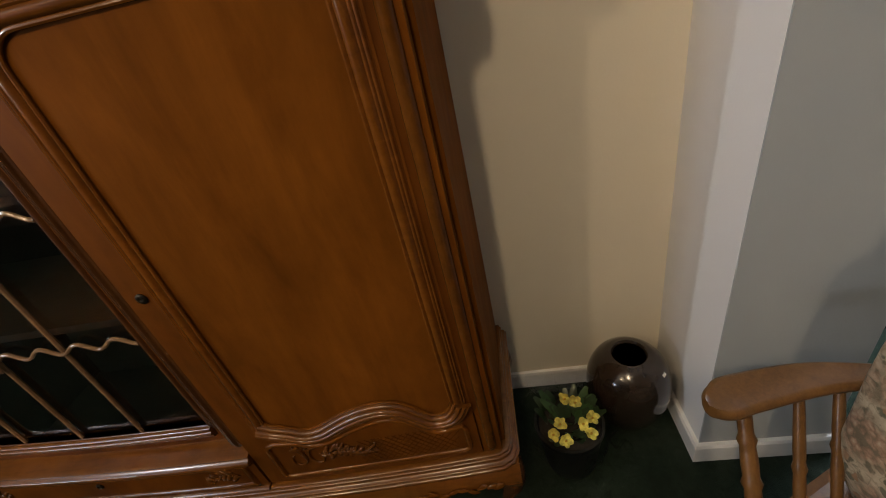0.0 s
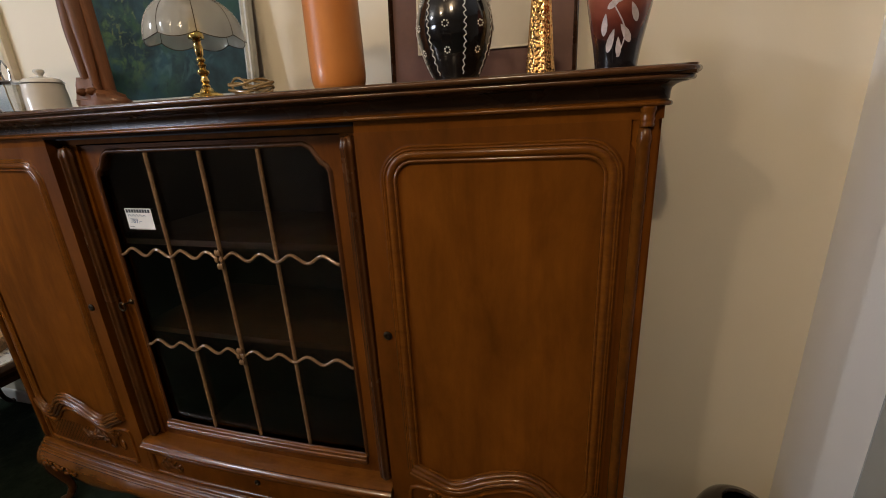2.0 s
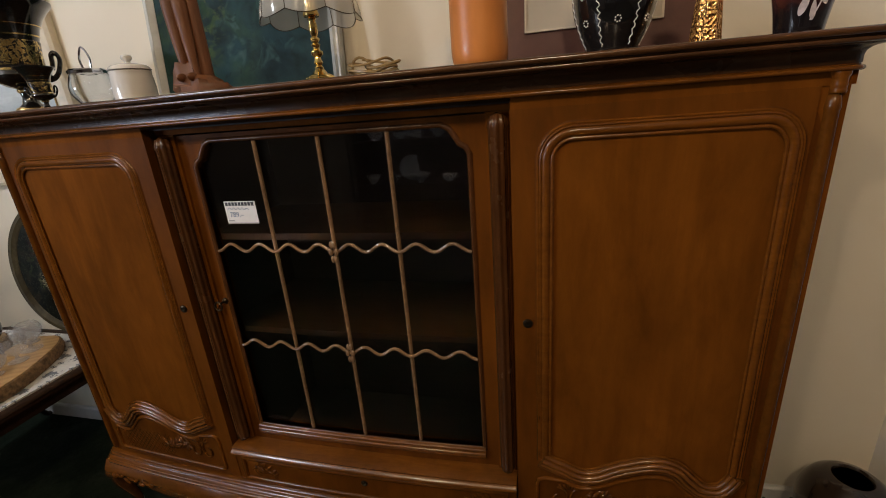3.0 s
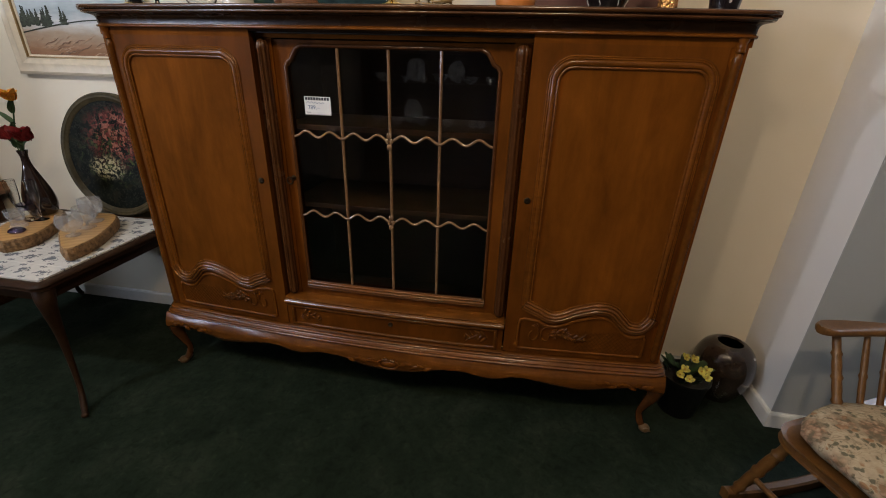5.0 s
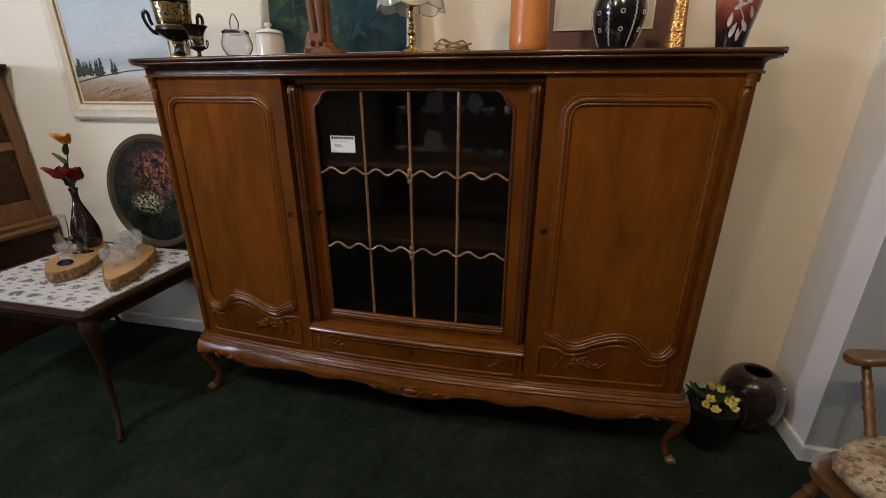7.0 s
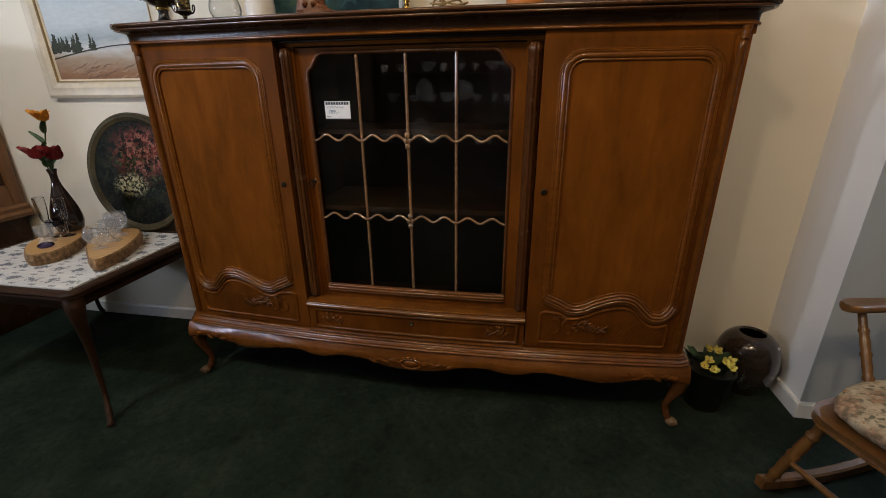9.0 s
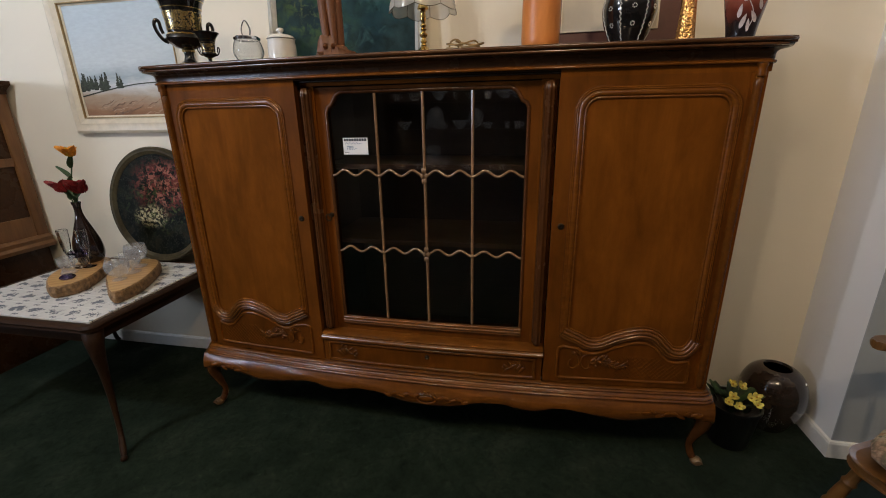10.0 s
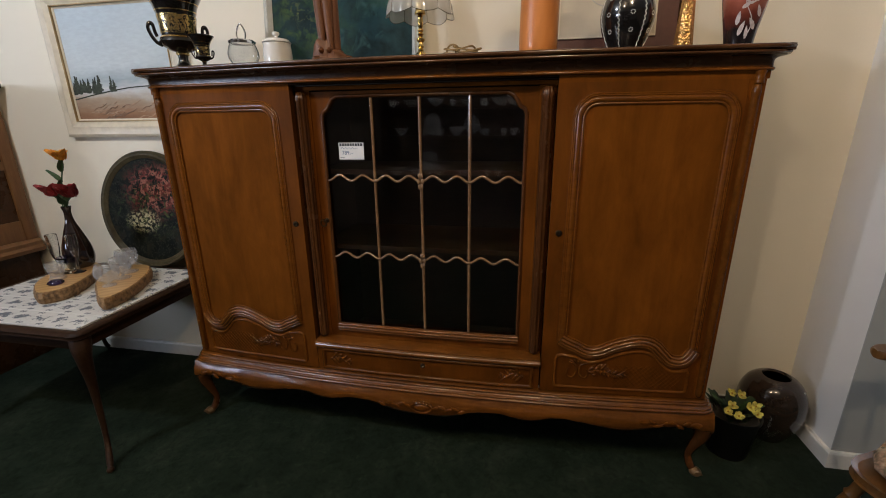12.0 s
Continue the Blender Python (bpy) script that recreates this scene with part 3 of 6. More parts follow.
def cartouche(owner, s):
    """The carving below a door's wave: two scrolls that face each other, and a bunch of leaves and buds trailing outwards."""
    rng = random.Random(31)
    for way, cx in ((1, 0.556), (-1, 0.606)):
        line = []
        for k in range(26):
            a, q = radians(100 + way * 12.5 * k), 1 - 0.012 * k - (0.045 * max(0, k - 17))
            line.append((s * (cx + 0.022 * way * q * math.cos(a) * -1 * way), -0.002, 0.420 + 0.034 * q * math.sin(a)))
        part("carved_scroll", bent(tube(line, [0.0042 - 0.00008 * k for k in range(26)], 6)), WALNUT_SOLID, owner)
    for k in range(7):
        a = radians(20 + 24 * k)
        leaf = add_blob(bmesh.new(), (s * (0.581 + 0.024 * math.cos(a)), -0.002, 0.450 + 0.010 * math.sin(a)), (0.011, 0.0045, 0.0042), 8, 0.2, k, Matrix.Rotation(-math.atan2(math.sin(a), s * math.cos(a)), 3, "Y"))
        part("carved_leaf", bent(leaf), WALNUT_SOLID, owner)
    for i in range(44):
        f = i / 43
        x, z = 0.620 + 0.125 * f, 0.421 + 0.010 * math.sin(f * 6.0)
        lean = (1 if i % 2 else -1) * radians(rng.uniform(20, 70))
        size = rng.uniform(0.010, 0.016) * (1 - 0.35 * f)
        p = (s * (x + size * 0.7 * math.cos(lean)), -0.002, z + size * 1.2 * math.sin(lean))
        leaf = add_blob(bmesh.new(), p, (size, rng.uniform(0.0035, 0.006), size * 0.38), 8, 0.2, i, Matrix.Rotation(-math.atan2(math.sin(lean), s * math.cos(lean)), 3, "Y"))
        part("carved_leaf", bent(leaf), WALNUT_SOLID, owner)
    for i, (x, z) in enumerate([(0.634, 0.436), (0.640, 0.408), (0.652, 0.424), (0.668, 0.438), (0.676, 0.412), (0.694, 0.428)]):
        part("carved_bud", bent(add_blob(bmesh.new(), (s * x, -0.003, z), (0.0062, 0.0055, 0.0062), 8)), WALNUT_SOLID, owner)


def reeds(starts):
    """Round reeds side by side with sharp grooves between: (sideways, height, radius) of each."""
    out = []
    for at, h, r in starts:
        out += [(at + r * math.cos(radians(q)), h + r * math.sin(radians(q))) for q in (8, 45, 80, 100, 135, 172)]
        out.append((at - r * 1.02, h - r * 0.15))
    return out


REEDS = [(0.0245, 0.0), (0.0240, 0.0026), (0.0215, 0.0042), (0.0185, 0.0036), (0.0170, 0.0022), (0.0155, 0.0048), (0.0120, 0.0070), (0.0080, 0.0078), (0.0040, 0.0068), (0.0012, 0.0044), (0.0002, 0.0036),
         (-0.0008, 0.0048), (-0.0028, 0.0054), (-0.0048, 0.0044), (-0.0056, 0.0030), (-0.0064, 0.0036), (-0.0084, 0.0038), (-0.0104, 0.0024), (-0.0112, 0.0008)]
COVE = [(-0.0110, 0.0010), (-0.0150, -0.0004), (-0.0210, -0.0016), (-0.0290, -0.0023), (-0.0370, -0.0026), (-0.0400, -0.0032)]


def door(s):
    """One panelled door, hinged at the outer edge; s is -1 or 1."""
    inner, outer, low, high = 0.449, 0.990, 0.328, 1.412
    x0, x1 = 0.511, 0.972
    lower = smoothed([(x0, 0.548), (x0 + 0.026, 0.534), (0.565, 0.522), (0.605, 0.502), (0.650, 0.505), (0.71, 0.534), (0.78, 0.553), (0.83, 0.542), (0.865, 0.508), (0.895, 0.482), (0.935, 0.480), (0.958, 0.500), (x1, 0.528)], 6)
    ring = [tuple(p) for p in lower] + arc(x1 - 0.062, 1.309, 0.062, 0, 90) + arc(x0 + 0.062, 1.309, 0.062, 90, 180)
    hull = [(inner, low), (outer, low), (outer, high), (inner, high)]
    ring, hull = [(s * u, v) for u, v in ring], [(s * u, v) for u, v in hull]
    if s < 0:
        ring.reverse(), hull.reverse()
    xs = (min(s * inner, s * outer), max(s * inner, s * outer))
    d = part("door", bent(sliced(add_plate(bmesh.new(), [hull, ring], front, 0.0, -0.022), *xs)), WALNUT_FRAME, side_board, "walnut door with a shaped panel", smooth=False)
    field = bmesh.new()
    add_plate(field, [[(s * (inner + 0.02), low + 0.1), (s * (outer - 0.010), low + 0.1), (s * (outer - 0.010), high - 0.01), (s * (inner + 0.02), high - 0.01)][:: s]], front, -0.0028, -0.0200)
    part("panel", bent(sliced(field, *xs)), WALNUT, d, smooth=False)
    part("moulding", bent(add_ribbon(bmesh.new(), ring, REEDS, True, front)), POLISHED, d, "reeded panel moulding", angle=35)
    # the border is about a third darker than the panel's field
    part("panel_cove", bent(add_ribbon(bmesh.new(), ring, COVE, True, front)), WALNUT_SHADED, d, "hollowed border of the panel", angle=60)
    wave = [(s * p[0], p[1] - 0.004) for p in lower][:: s]
    wide = [(0.0215, 0.0)] + reeds([(0.0160, 0.006, 0.0045), (0.0050, 0.011, 0.0060), (-0.0065, 0.011, 0.0050), (-0.0165, 0.006, 0.0045)]) + [(-0.0215, 0.0)]
    part("wave_moulding", bent(add_ribbon(bmesh.new(), wave, wide, False, front)), GLOSSY, d, "reeded wave-shaped moulding", angle=60)
    # carved field below the wave
    low_ring = arc(0.513, 0.363, 0.013, 180, 270) + arc(0.952, 0.363, 0.013, 270, 360) + [(0.965, 0.430), (0.958, 0.444)] + [(p[0], p[1] - 0.043) for p in reversed(lower) if 0.570 < p[0] < 0.930] + [(0.520, 0.482), (0.505, 0.476), (0.500, 0.462)]
    low_ring = [(s * u, v) for u, v in low_ring][:: s]
    part("carved_panel_moulding", bent(add_ribbon(bmesh.new(), low_ring, [(0.006, 0.0), (0.005, 0.004), (0.002, 0.0062), (-0.002, 0.0062), (-0.005, 0.004), (-0.006, 0.0)], True, front)), POLISHED, d)
    cartouche(d, s)
    bm = bmesh.new()
    for i in range(15):
        for lean in (-1, 1):
            cx = 0.70 + 0.0165 * i
            pts = []
            for k in range(5):
                z = 0.362 + 0.022 * k
                x = cx + lean * (z - 0.39) * 0.9
                top = 0.465 if x < 0.88 else 0.430
                if 0.70 < x < 0.950 and z < top:
                    pts.append((s * x, -0.001, z))
            if len(pts) > 1:
                add_tube(bm, pts, 0.0009, 4)
    part("lattice", bent(bm), WALNUT_SOLID, d, "carved diagonal lattice")
    keyhole = lathe([(0.011, 0.0), (0.011, 0.002), (0.007, 0.004), (0.004, 0.004), (0.0, 0.001)], 16)
    bmesh.ops.rotate(keyhole, matrix=Matrix.Rotation(radians(90), 3, "X"), verts=keyhole.verts)
    for v in keyhole.verts:
        v.co += Vector((s * 0.480, bow(0.480) - 0.0005, 0.940))
    part("keyhole", keyhole, KEY_METAL, d, "small bronze keyhole")


door(-1)
door(1)

# corner pilasters and the pair beside the glazed door
for s in (-1, 1):
    for x, r, z0, z1, y in ((1.014, 0.012, 0.330, 1.404, 0.002), (0.421, 0.018, 0.462, 1.410, RECESS - 0.008)):
        prof = [(0.0, z0), (r * 0.6, z0 + 0.004), (r * 0.95, z0 + 0.016), (r, z0 + 0.03), (r, z1 - 0.035), (r * 1.12, z1 - 0.030), (r * 1.05, z1 - 0.022), (r * 0.85, z1 - 0.008), (0.0, z1)]
        bm = lathe(prof, 48, flute=0.09 if x < 0.5 else 0.0, flutes=8)
        for v in bm.verts:
            v.co += Vector((s * x, bow(x) + y, 0))
        part("pilaster", bm, WALNUT_WORN if x < 0.5 else WALNUT_SOLID, side_board, "fluted half-round pilaster", angle=60)
    cap = lathe([(0.0, 1.398), (0.0118, 1.399), (0.0130, 1.402), (0.0118, 1.405), (0.0118, 1.409), (0.0130, 1.412), (0.0118, 1.415), (0.0122, 1.424), (0.0145, 1.428), (0.0145, 1.434), (0.0, 1.434)], 32)
    for v in cap.verts:
        v.co += Vector((s * 1.016, bow(1.014) - 0.001, 0))
    part("capital", cap, POLISHED, side_board, "small turned capital", angle=60)
    part("stile", box(s * 1.014 - 0.022, s * 1.014 + 0.022, bow(1.01) + 0.002, bow(1.01) + 0.05, 0.326, 1.412), WALNUT, side_board, smooth=False)
    part("stile", box(s * 0.421 - 0.026, s * 0.421 + 0.026, bow(0.409) + RECESS + 0.004, bow(0.409) + RECESS + 0.04, 0.45, 1.411), WALNUT, side_board, smooth=False)


# the glazed middle door
GLASS_L, GLASS_R, GLASS_LOW, GLASS_HIGH = -0.351, 0.351, 0.524, 1.385


def glazed_door():
    hole = [(GLASS_L, GLASS_LOW), (GLASS_R, GLASS_LOW)]
    corner = [(GLASS_R, GLASS_HIGH - 0.060), (GLASS_R - 0.006, GLASS_HIGH - 0.048), (GLASS_R - 0.020, GLASS_HIGH - 0.040), (GLASS_R - 0.030, GLASS_HIGH - 0.022), (GLASS_R - 0.040, GLASS_HIGH - 0.008), (GLASS_R - 0.056, GLASS_HIGH)]
    hole += corner + [(-u, v) for u, v in reversed(corner)]
    hull = [(-0.396, 0.450), (0.396, 0.450), (0.396, 1.408), (-0.396, 1.408)]
    d = part("glazed_door", bent(sliced(add_plate(bmesh.new(), [hull, hole], front, -0.012, -0.034), -0.396, 0.396), RECESS), WALNUT_FRAME, side_board, "glazed door with wavy glazing bars", smooth=False)
    part("moulding", bent(add_ribbon(bmesh.new(), [p for a, b in zip(hole, hole[1:] + hole[:1]) for p in ([a] if abs(a[0] - b[0]) < 0.2 else [(a[0] + (b[0] - a[0]) * i / 10, a[1]) for i in range(10)])],
                                     [(0.0, -0.030), (0.0, -0.012), (-0.003, -0.008), (-0.007, -0.007), (-0.011, -0.009), (-0.014, -0.013)], True, front), RECESS), WALNUT_WORN, d, angle=60)
    part("sill_moulding", bent(add_ribbon(bmesh.new(), [(-0.36 + 0.072 * i, GLASS_LOW - 0.020) for i in range(11)], [(0.018, -0.012)] + reeds([(0.013, -0.004, 0.005), (0.003, 0.000, 0.005), (-0.008, -0.005, 0.0055)]) + [(-0.018, -0.012)], False, front), RECESS), GLOSSY, d, "reeded sill moulding", angle=60)
    for i, x in enumerate((-0.172, 0.0, 0.172)):
        bm = tube([(x, -0.001 + 0.018, z) for z in (GLASS_LOW, 0.7, 1.0, GLASS_HIGH)], 0.0055, 8)
        part("glazing_bar", bent(bm, RECESS), WAVE_WOOD, d, "thin upright glazing bar")
    edges = (GLASS_L, -0.172, 0.0, 0.172, GLASS_R)
    for z in (1.110, 0.815):
        for a, b in zip(edges, edges[1:]):
            line = [(a + (b - a) * i / 24, 0.012, z - 0.0105 * math.cos(4 * math.pi * i / 24)) for i in range(25)]
            part("wavy_bar", bent(tube(line, 0.0045, 8), RECESS), WAVE_WOOD, d, "light wavy glazing bar")
        for k in range(6):
            leaf = add_blob(bmesh.new(), (0.008 * math.cos(k * 1.05), 0.006, z - 0.008 + 0.022 * math.sin(k * 1.05)), (0.006, 0.005, 0.010), 6)
            part("rosette_leaf", bent(leaf, RECESS), WAVE_WOOD, d)
    pane = add_plate(bmesh.new(), [hole], front, -0.024, -0.027)
    pane = part("pane", bent(sliced(pane, GLASS_L, GLASS_R), RECESS), PANE, d, smooth=False)
    # lock with a key in it
    bm = lathe([(0.009, 0.0), (0.009, 0.003), (0.005, 0.006), (0.003, 0.010), (0.003, 0.026), (0.0, 0.027)], 12)
    bmesh.ops.rotate(bm, matrix=Matrix.Rotation(radians(90), 3, "X"), verts=bm.verts)
    add_tube(bm, [(0.011 * math.cos(a), -0.03, 0.013 * math.sin(a) - 0.004) for a in [i * math.pi / 6 for i in range(13)]], 0.0028, 6)
    for v in bm.verts:
        v.co += Vector((-0.374, bow(0.374) + RECESS + 0.012, 0.948))
    part("key", bm, KEY_METAL, d, "bronze key in the lock")


glazed_door()

# ledge and drawer below it
part("ledge", bent(add_ribbon(bmesh.new(), [(-0.446 + 0.0892 * i, 0.0) for i in range(11)], [(0.462, -0.060), (0.460, -0.004), (0.456, 0.008), (0.451, 0.007), (0.447, 0.016), (0.440, 0.019), (0.433, 0.014), (0.429, 0.006), (0.427, -0.030)], False,
                         lambda u, v, h: (u, -h, v))), GLOSSY, side_board, "moulded ledge above the drawer", angle=60)
drawer = part("drawer", bent(sliced(box(-0.444, 0.444, -0.002, 0.04, 0.318, 0.430), -0.444, 0.444)), WALNUT_FRAME, side_board, "shallow drawer with carved ends", smooth=False)
ring = [(-0.417, 0.338), (0.417, 0.338), (0.417, 0.420), (-0.417, 0.420)]
ring = [p for a, b in zip(ring, ring[1:] + ring[:1]) for p in [(a[0] + (b[0] - a[0]) * i / 10, a[1] + (b[1] - a[1]) * i / 10) for i in range(10)]]
part("moulding", bent(add_ribbon(bmesh.new(), ring, [(0.007, 0.001), (0.006, 0.007), (0.0, 0.010), (-0.006, 0.007), (-0.007, 0.001)], True, front)), WALNUT_SOLID, drawer, angle=60)
for s in (-1, 1):
    leaf_spray(drawer, s * 0.388, 0.378, s > 0, 0.095, 5, 0.003)
bm = lathe([(0.010, 0.0), (0.010, 0.002), (0.006, 0.004), (0.003, 0.001), (0.0, 0.001)], 14)
bmesh.ops.rotate(bm, matrix=Matrix.Rotation(radians(90), 3, "X"), verts=bm.verts)
for v in bm.verts:
    v.co += Vector((0.0, bow(0) - 0.0025, 0.392))
part("keyhole", bm, KEY_METAL, drawer, "small bronze keyhole")
part("drawer_rail", bent(add_ribbon(bmesh.new(), [(-0.446 + 0.0892 * i, 0.0) for i in range(11)], [(0.330, -0.01), (0.330, 0.010), (0.325, 0.016), (0.319, 0.012), (0.314, 0.004), (0.314, -0.01)], False, lambda u, v, h: (u, -h, v))), WALNUT_SOLID, side_board, angle=60)

# carved shell on the apron, sprays at the knees
bm = bmesh.new()
add_blob(bm, (0, -0.0435, 0.228), (0.030, 0.009, 0.015), 12)
add_tube(bm, [(0.042 * math.cos(a), -0.0435, 0.228 + 0.022 * math.sin(a)) for a in [i * math.pi / 10 for i in range(21)]], 0.005, 6)
for s in (-1, 1):
    for i in range(5):
        lf = bmesh.new()
        add_blob(lf, (s * (0.055 + 0.026 * i), -0.0435, 0.230 - 0.001 * i + 0.008 * (i % 2)), (0.019, 0.005, 0.007), 8, 0.3, i, Matrix.Rotation(s * 0.4 * (1 if i % 2 else -1), 3, "Y"))
        part("carved_leaf", bent(lf), POLISHED, side_board)
for i in range(5):
    a = radians(50 + 20 * i)
    add_blob(bm, (0.044 * math.cos(a), -0.0425, 0.228 + 0.024 * math.sin(a)), (0.009, 0.006, 0.009), 6)
part("carved_shell", bent(bm), POLISHED, side_board, "carved oval shell ornament")
for s in (-1, 1):
    for i in range(8):
        bm = bmesh.new()
        add_blob(bm, (s * (0.83 + 0.024 * i), -0.0435, 0.243 + 0.009 * math.sin(i * 2.2)), (0.017, 0.005, 0.007), 8, 0.3, i, Matrix.Rotation(0.6 * math.sin(i * 1.7), 3, "Y"))
        part("carved_leaf", bent(bm), POLISHED, side_board)
    bm = add_blob(bmesh.new(), (s * 1.012, -0.0405, 0.240), (0.018, 0.009, 0.012), 10)
    part("knee_ornament", bent(bm), POLISHED, side_board, "carved knee ornament")

# price card on the glass
card = thing("price_card", (-0.258, bow(0.258) + RECESS + 0.0215, 1.205), "white printed price card stuck on the glass", "label")
card.rotation_euler = (0, 0, math.atan2(bow(-0.2) - bow(-0.29), 0.09))
part("sheet", box(-0.048, 0.048, -0.0005, 0.0005, -0.030, 0.030), PAPER, card, smooth=False)
bm = bmesh.new()
for i in range(9):
    add_box(bm, -0.044 + 0.0099 * i, -0.044 + 0.0099 * i + 0.0078, -0.0009, -0.0006, 0.018, 0.0275)
part("print", bm, INK, card, smooth=False)
bm = bmesh.new()
add_box(bm, -0.044, -0.026, -0.0009, -0.0006, -0.0235, -0.0205)
add_box(bm, -0.047, 0.047, -0.0009, -0.0006, -0.0290, -0.0275)
part("print", bm, INK_GREY, card, smooth=False)
bm = bmesh.new()
add_tube(bm, smoothed([(-0.040 + 0.0065 * i, -0.0008, 0.0085 + (0.0045 if i % 2 else -0.001) * (1 if i < 9 else 0.6)) for i in range(11)], 4), 0.0006, 4)
part("handwriting", bm, BLUE_INK, card, smooth=False)


def written(name, text, size, place, material, parent):
    c = bpy.data.curves.new(name, "FONT")
    c.body, c.size, c.extrude, c.align_x = text, size, 0.0001, "LEFT"
    tmp = new(name + "_tmp", c)
    me = bpy.data.meshes.new_from_object(tmp.evaluated_get(bpy.context.evaluated_depsgraph_get()))
    bpy.data.objects.remove(tmp)
    me.materials.clear()
    me.materials.append(material)
    ob = new(name, me)
    ob.parent = parent
    ob.matrix_local = Matrix.Translation(place) @ Matrix.Rotation(radians(90), 4, "X")
    return ob


written("price", "789.–", 0.019, (-0.036, -0.0008, -0.012), BLUE_INK, card)

# ---- things on the sideboard ----


def band_material():
    m, t, b = shader("gold_figured_band")
    n = noise_of(t, (1, 1, 1), 95, 3, 0.6, 0.8)
    fac = ramp(t, n, [(0.47, (0, 0, 0)), (0.52, (1, 1, 1))])
    c = mixed(t, (0.012, 0.010, 0.010), (0.72, 0.52, 0.20), fac)
    t.links.new(c, b.inputs["Base Color"])
    t.links.new(fac, b.inputs["Metallic"])
    b.inputs["Roughness"].default_value = 0.25
    return m


BLACK_GLAZE = plain("black_glaze", (0.010, 0.009, 0.009), 0.12, vary=0.3, coat=0.6)
BROWN_GLAZE = plain("dark_brown_glaze", (0.030, 0.020, 0.014), 0.16, vary=0.4, size=14, coat=0.5)
GOLD = plain("gold_trim", (0.78, 0.56, 0.22), 0.22, 1.0)
GOLD_BAND = band_material()
WHITE_GLAZE = plain("white_slip", (0.74, 0.71, 0.66), 0.3, vary=0.08)
SILVER_LEAF = plain("pale_enamel", (0.55, 0.47, 0.47), 0.35, vary=0.25, size=120)


def place_on_turned(profile, angle, z, lift=0.0008):
    """A place on a turned surface at a height."""
    for (r0, z0), (r1, z1) in zip(profile, profile[1:]):
        if min(z0, z1) <= z <= max(z0, z1) and abs(z1 - z0) > 1e-6:
            r = r0 + (r1 - r0) * (z - z0) / (z1 - z0) + lift
            return Vector((r * math.cos(angle), r * math.sin(angle), z))
    return Vector((0, 0, z))


def curve_profile(points, steps=5):
    return [(max(p.x, 0.0), p.y) for p in smoothed(points, steps)]


def krater(place, k, label, turn):
    """A black Greek-style urn with gold bands; k scales a piece 0.245 high."""
    u = thing("greek_urn", place, label, "urn", "black and gold urns", turn)
    u.scale = (0.82, 0.82, 1.0)
    foot = [(0.0, 0.0), (0.040, 0.0), (0.041, 0.007), (0.035, 0.013), (0.022, 0.022), (0.017, 0.036), (0.020, 0.055)]
    base = part("foot", lathe([(r * k, z * k) for r, z in foot], 36), BLACK_GLAZE, u)
    part("gold_rim", lathe([(r * k, z * k) for r, z in [(0.0405, 0.001), (0.0418, 0.004), (0.0415, 0.008), (0.037, 0.0128), (0.0345, 0.0138)]], 36), GOLD, base, "gold foot ring")
    part("gold_collar", lathe([(r * k, z * k) for r, z in [(0.0185, 0.046), (0.0225, 0.048), (0.0235, 0.053), (0.0205, 0.056)]], 36), GOLD, base, "gold collar")
    bowl = [(0.020, 0.055), (0.040, 0.061), (0.062, 0.072), (0.071, 0.084), (0.067, 0.093), (0.060, 0.100), (0.061, 0.130), (0.066, 0.160), (0.075, 0.186), (0.089, 0.208), (0.106, 0.227), (0.118, 0.237), (0.119, 0.242), (0.113, 0.245), (0.098, 0.232), (0.068, 0.195), (0.050, 0.11), (0.0, 0.08)]
    body = part("body", lathe([(r * k, z * k) for r, z in bowl], 44), BLACK_GLAZE, u, "black glazed body")
    part("figured_band", lathe([(r * k, z * k) for r, z in [(0.0600, 0.105), (0.0614, 0.108), (0.0622, 0.130), (0.0668, 0.157), (0.0655, 0.159)]], 44), GOLD_BAND, body, "gold figured band")
    for a, b, ra, rb in ((0.094, 0.099, 0.0668, 0.0612), (0.168, 0.171, 0.0690, 0.0700), (0.190, 0.192, 0.0778, 0.0790)):
        part("gold_line", lathe([((ra - 0.003) * k, a * k), (ra * k + 0.0005, a * k), (rb * k + 0.0005, b * k), ((rb - 0.003) * k, b * k)], 44), GOLD, body)
    for s in (-1, 1):
        line = smoothed([(s * 0.060, 0, 0.074), (s * 0.076, 0, 0.080), (s * 0.090, 0, 0.097), (s * 0.098, 0, 0.120), (s * 0.092, 0, 0.134), (s * 0.082, 0, 0.130), (s * 0.079, 0, 0.112), (s * 0.074, 0, 0.097)], 5)
        part("handle", tube([p * k for p in line], 0.0060 * k, 8), BLACK_GLAZE, u)
    return u


krater((-0.945, 0.065, TOP_Z), 1.2, "large black and gold Greek-style urn on the sideboard", 42)
krater((-0.812, 0.008, TOP_Z), 0.45, "small black and gold Greek-style urn beside the large one", 30)


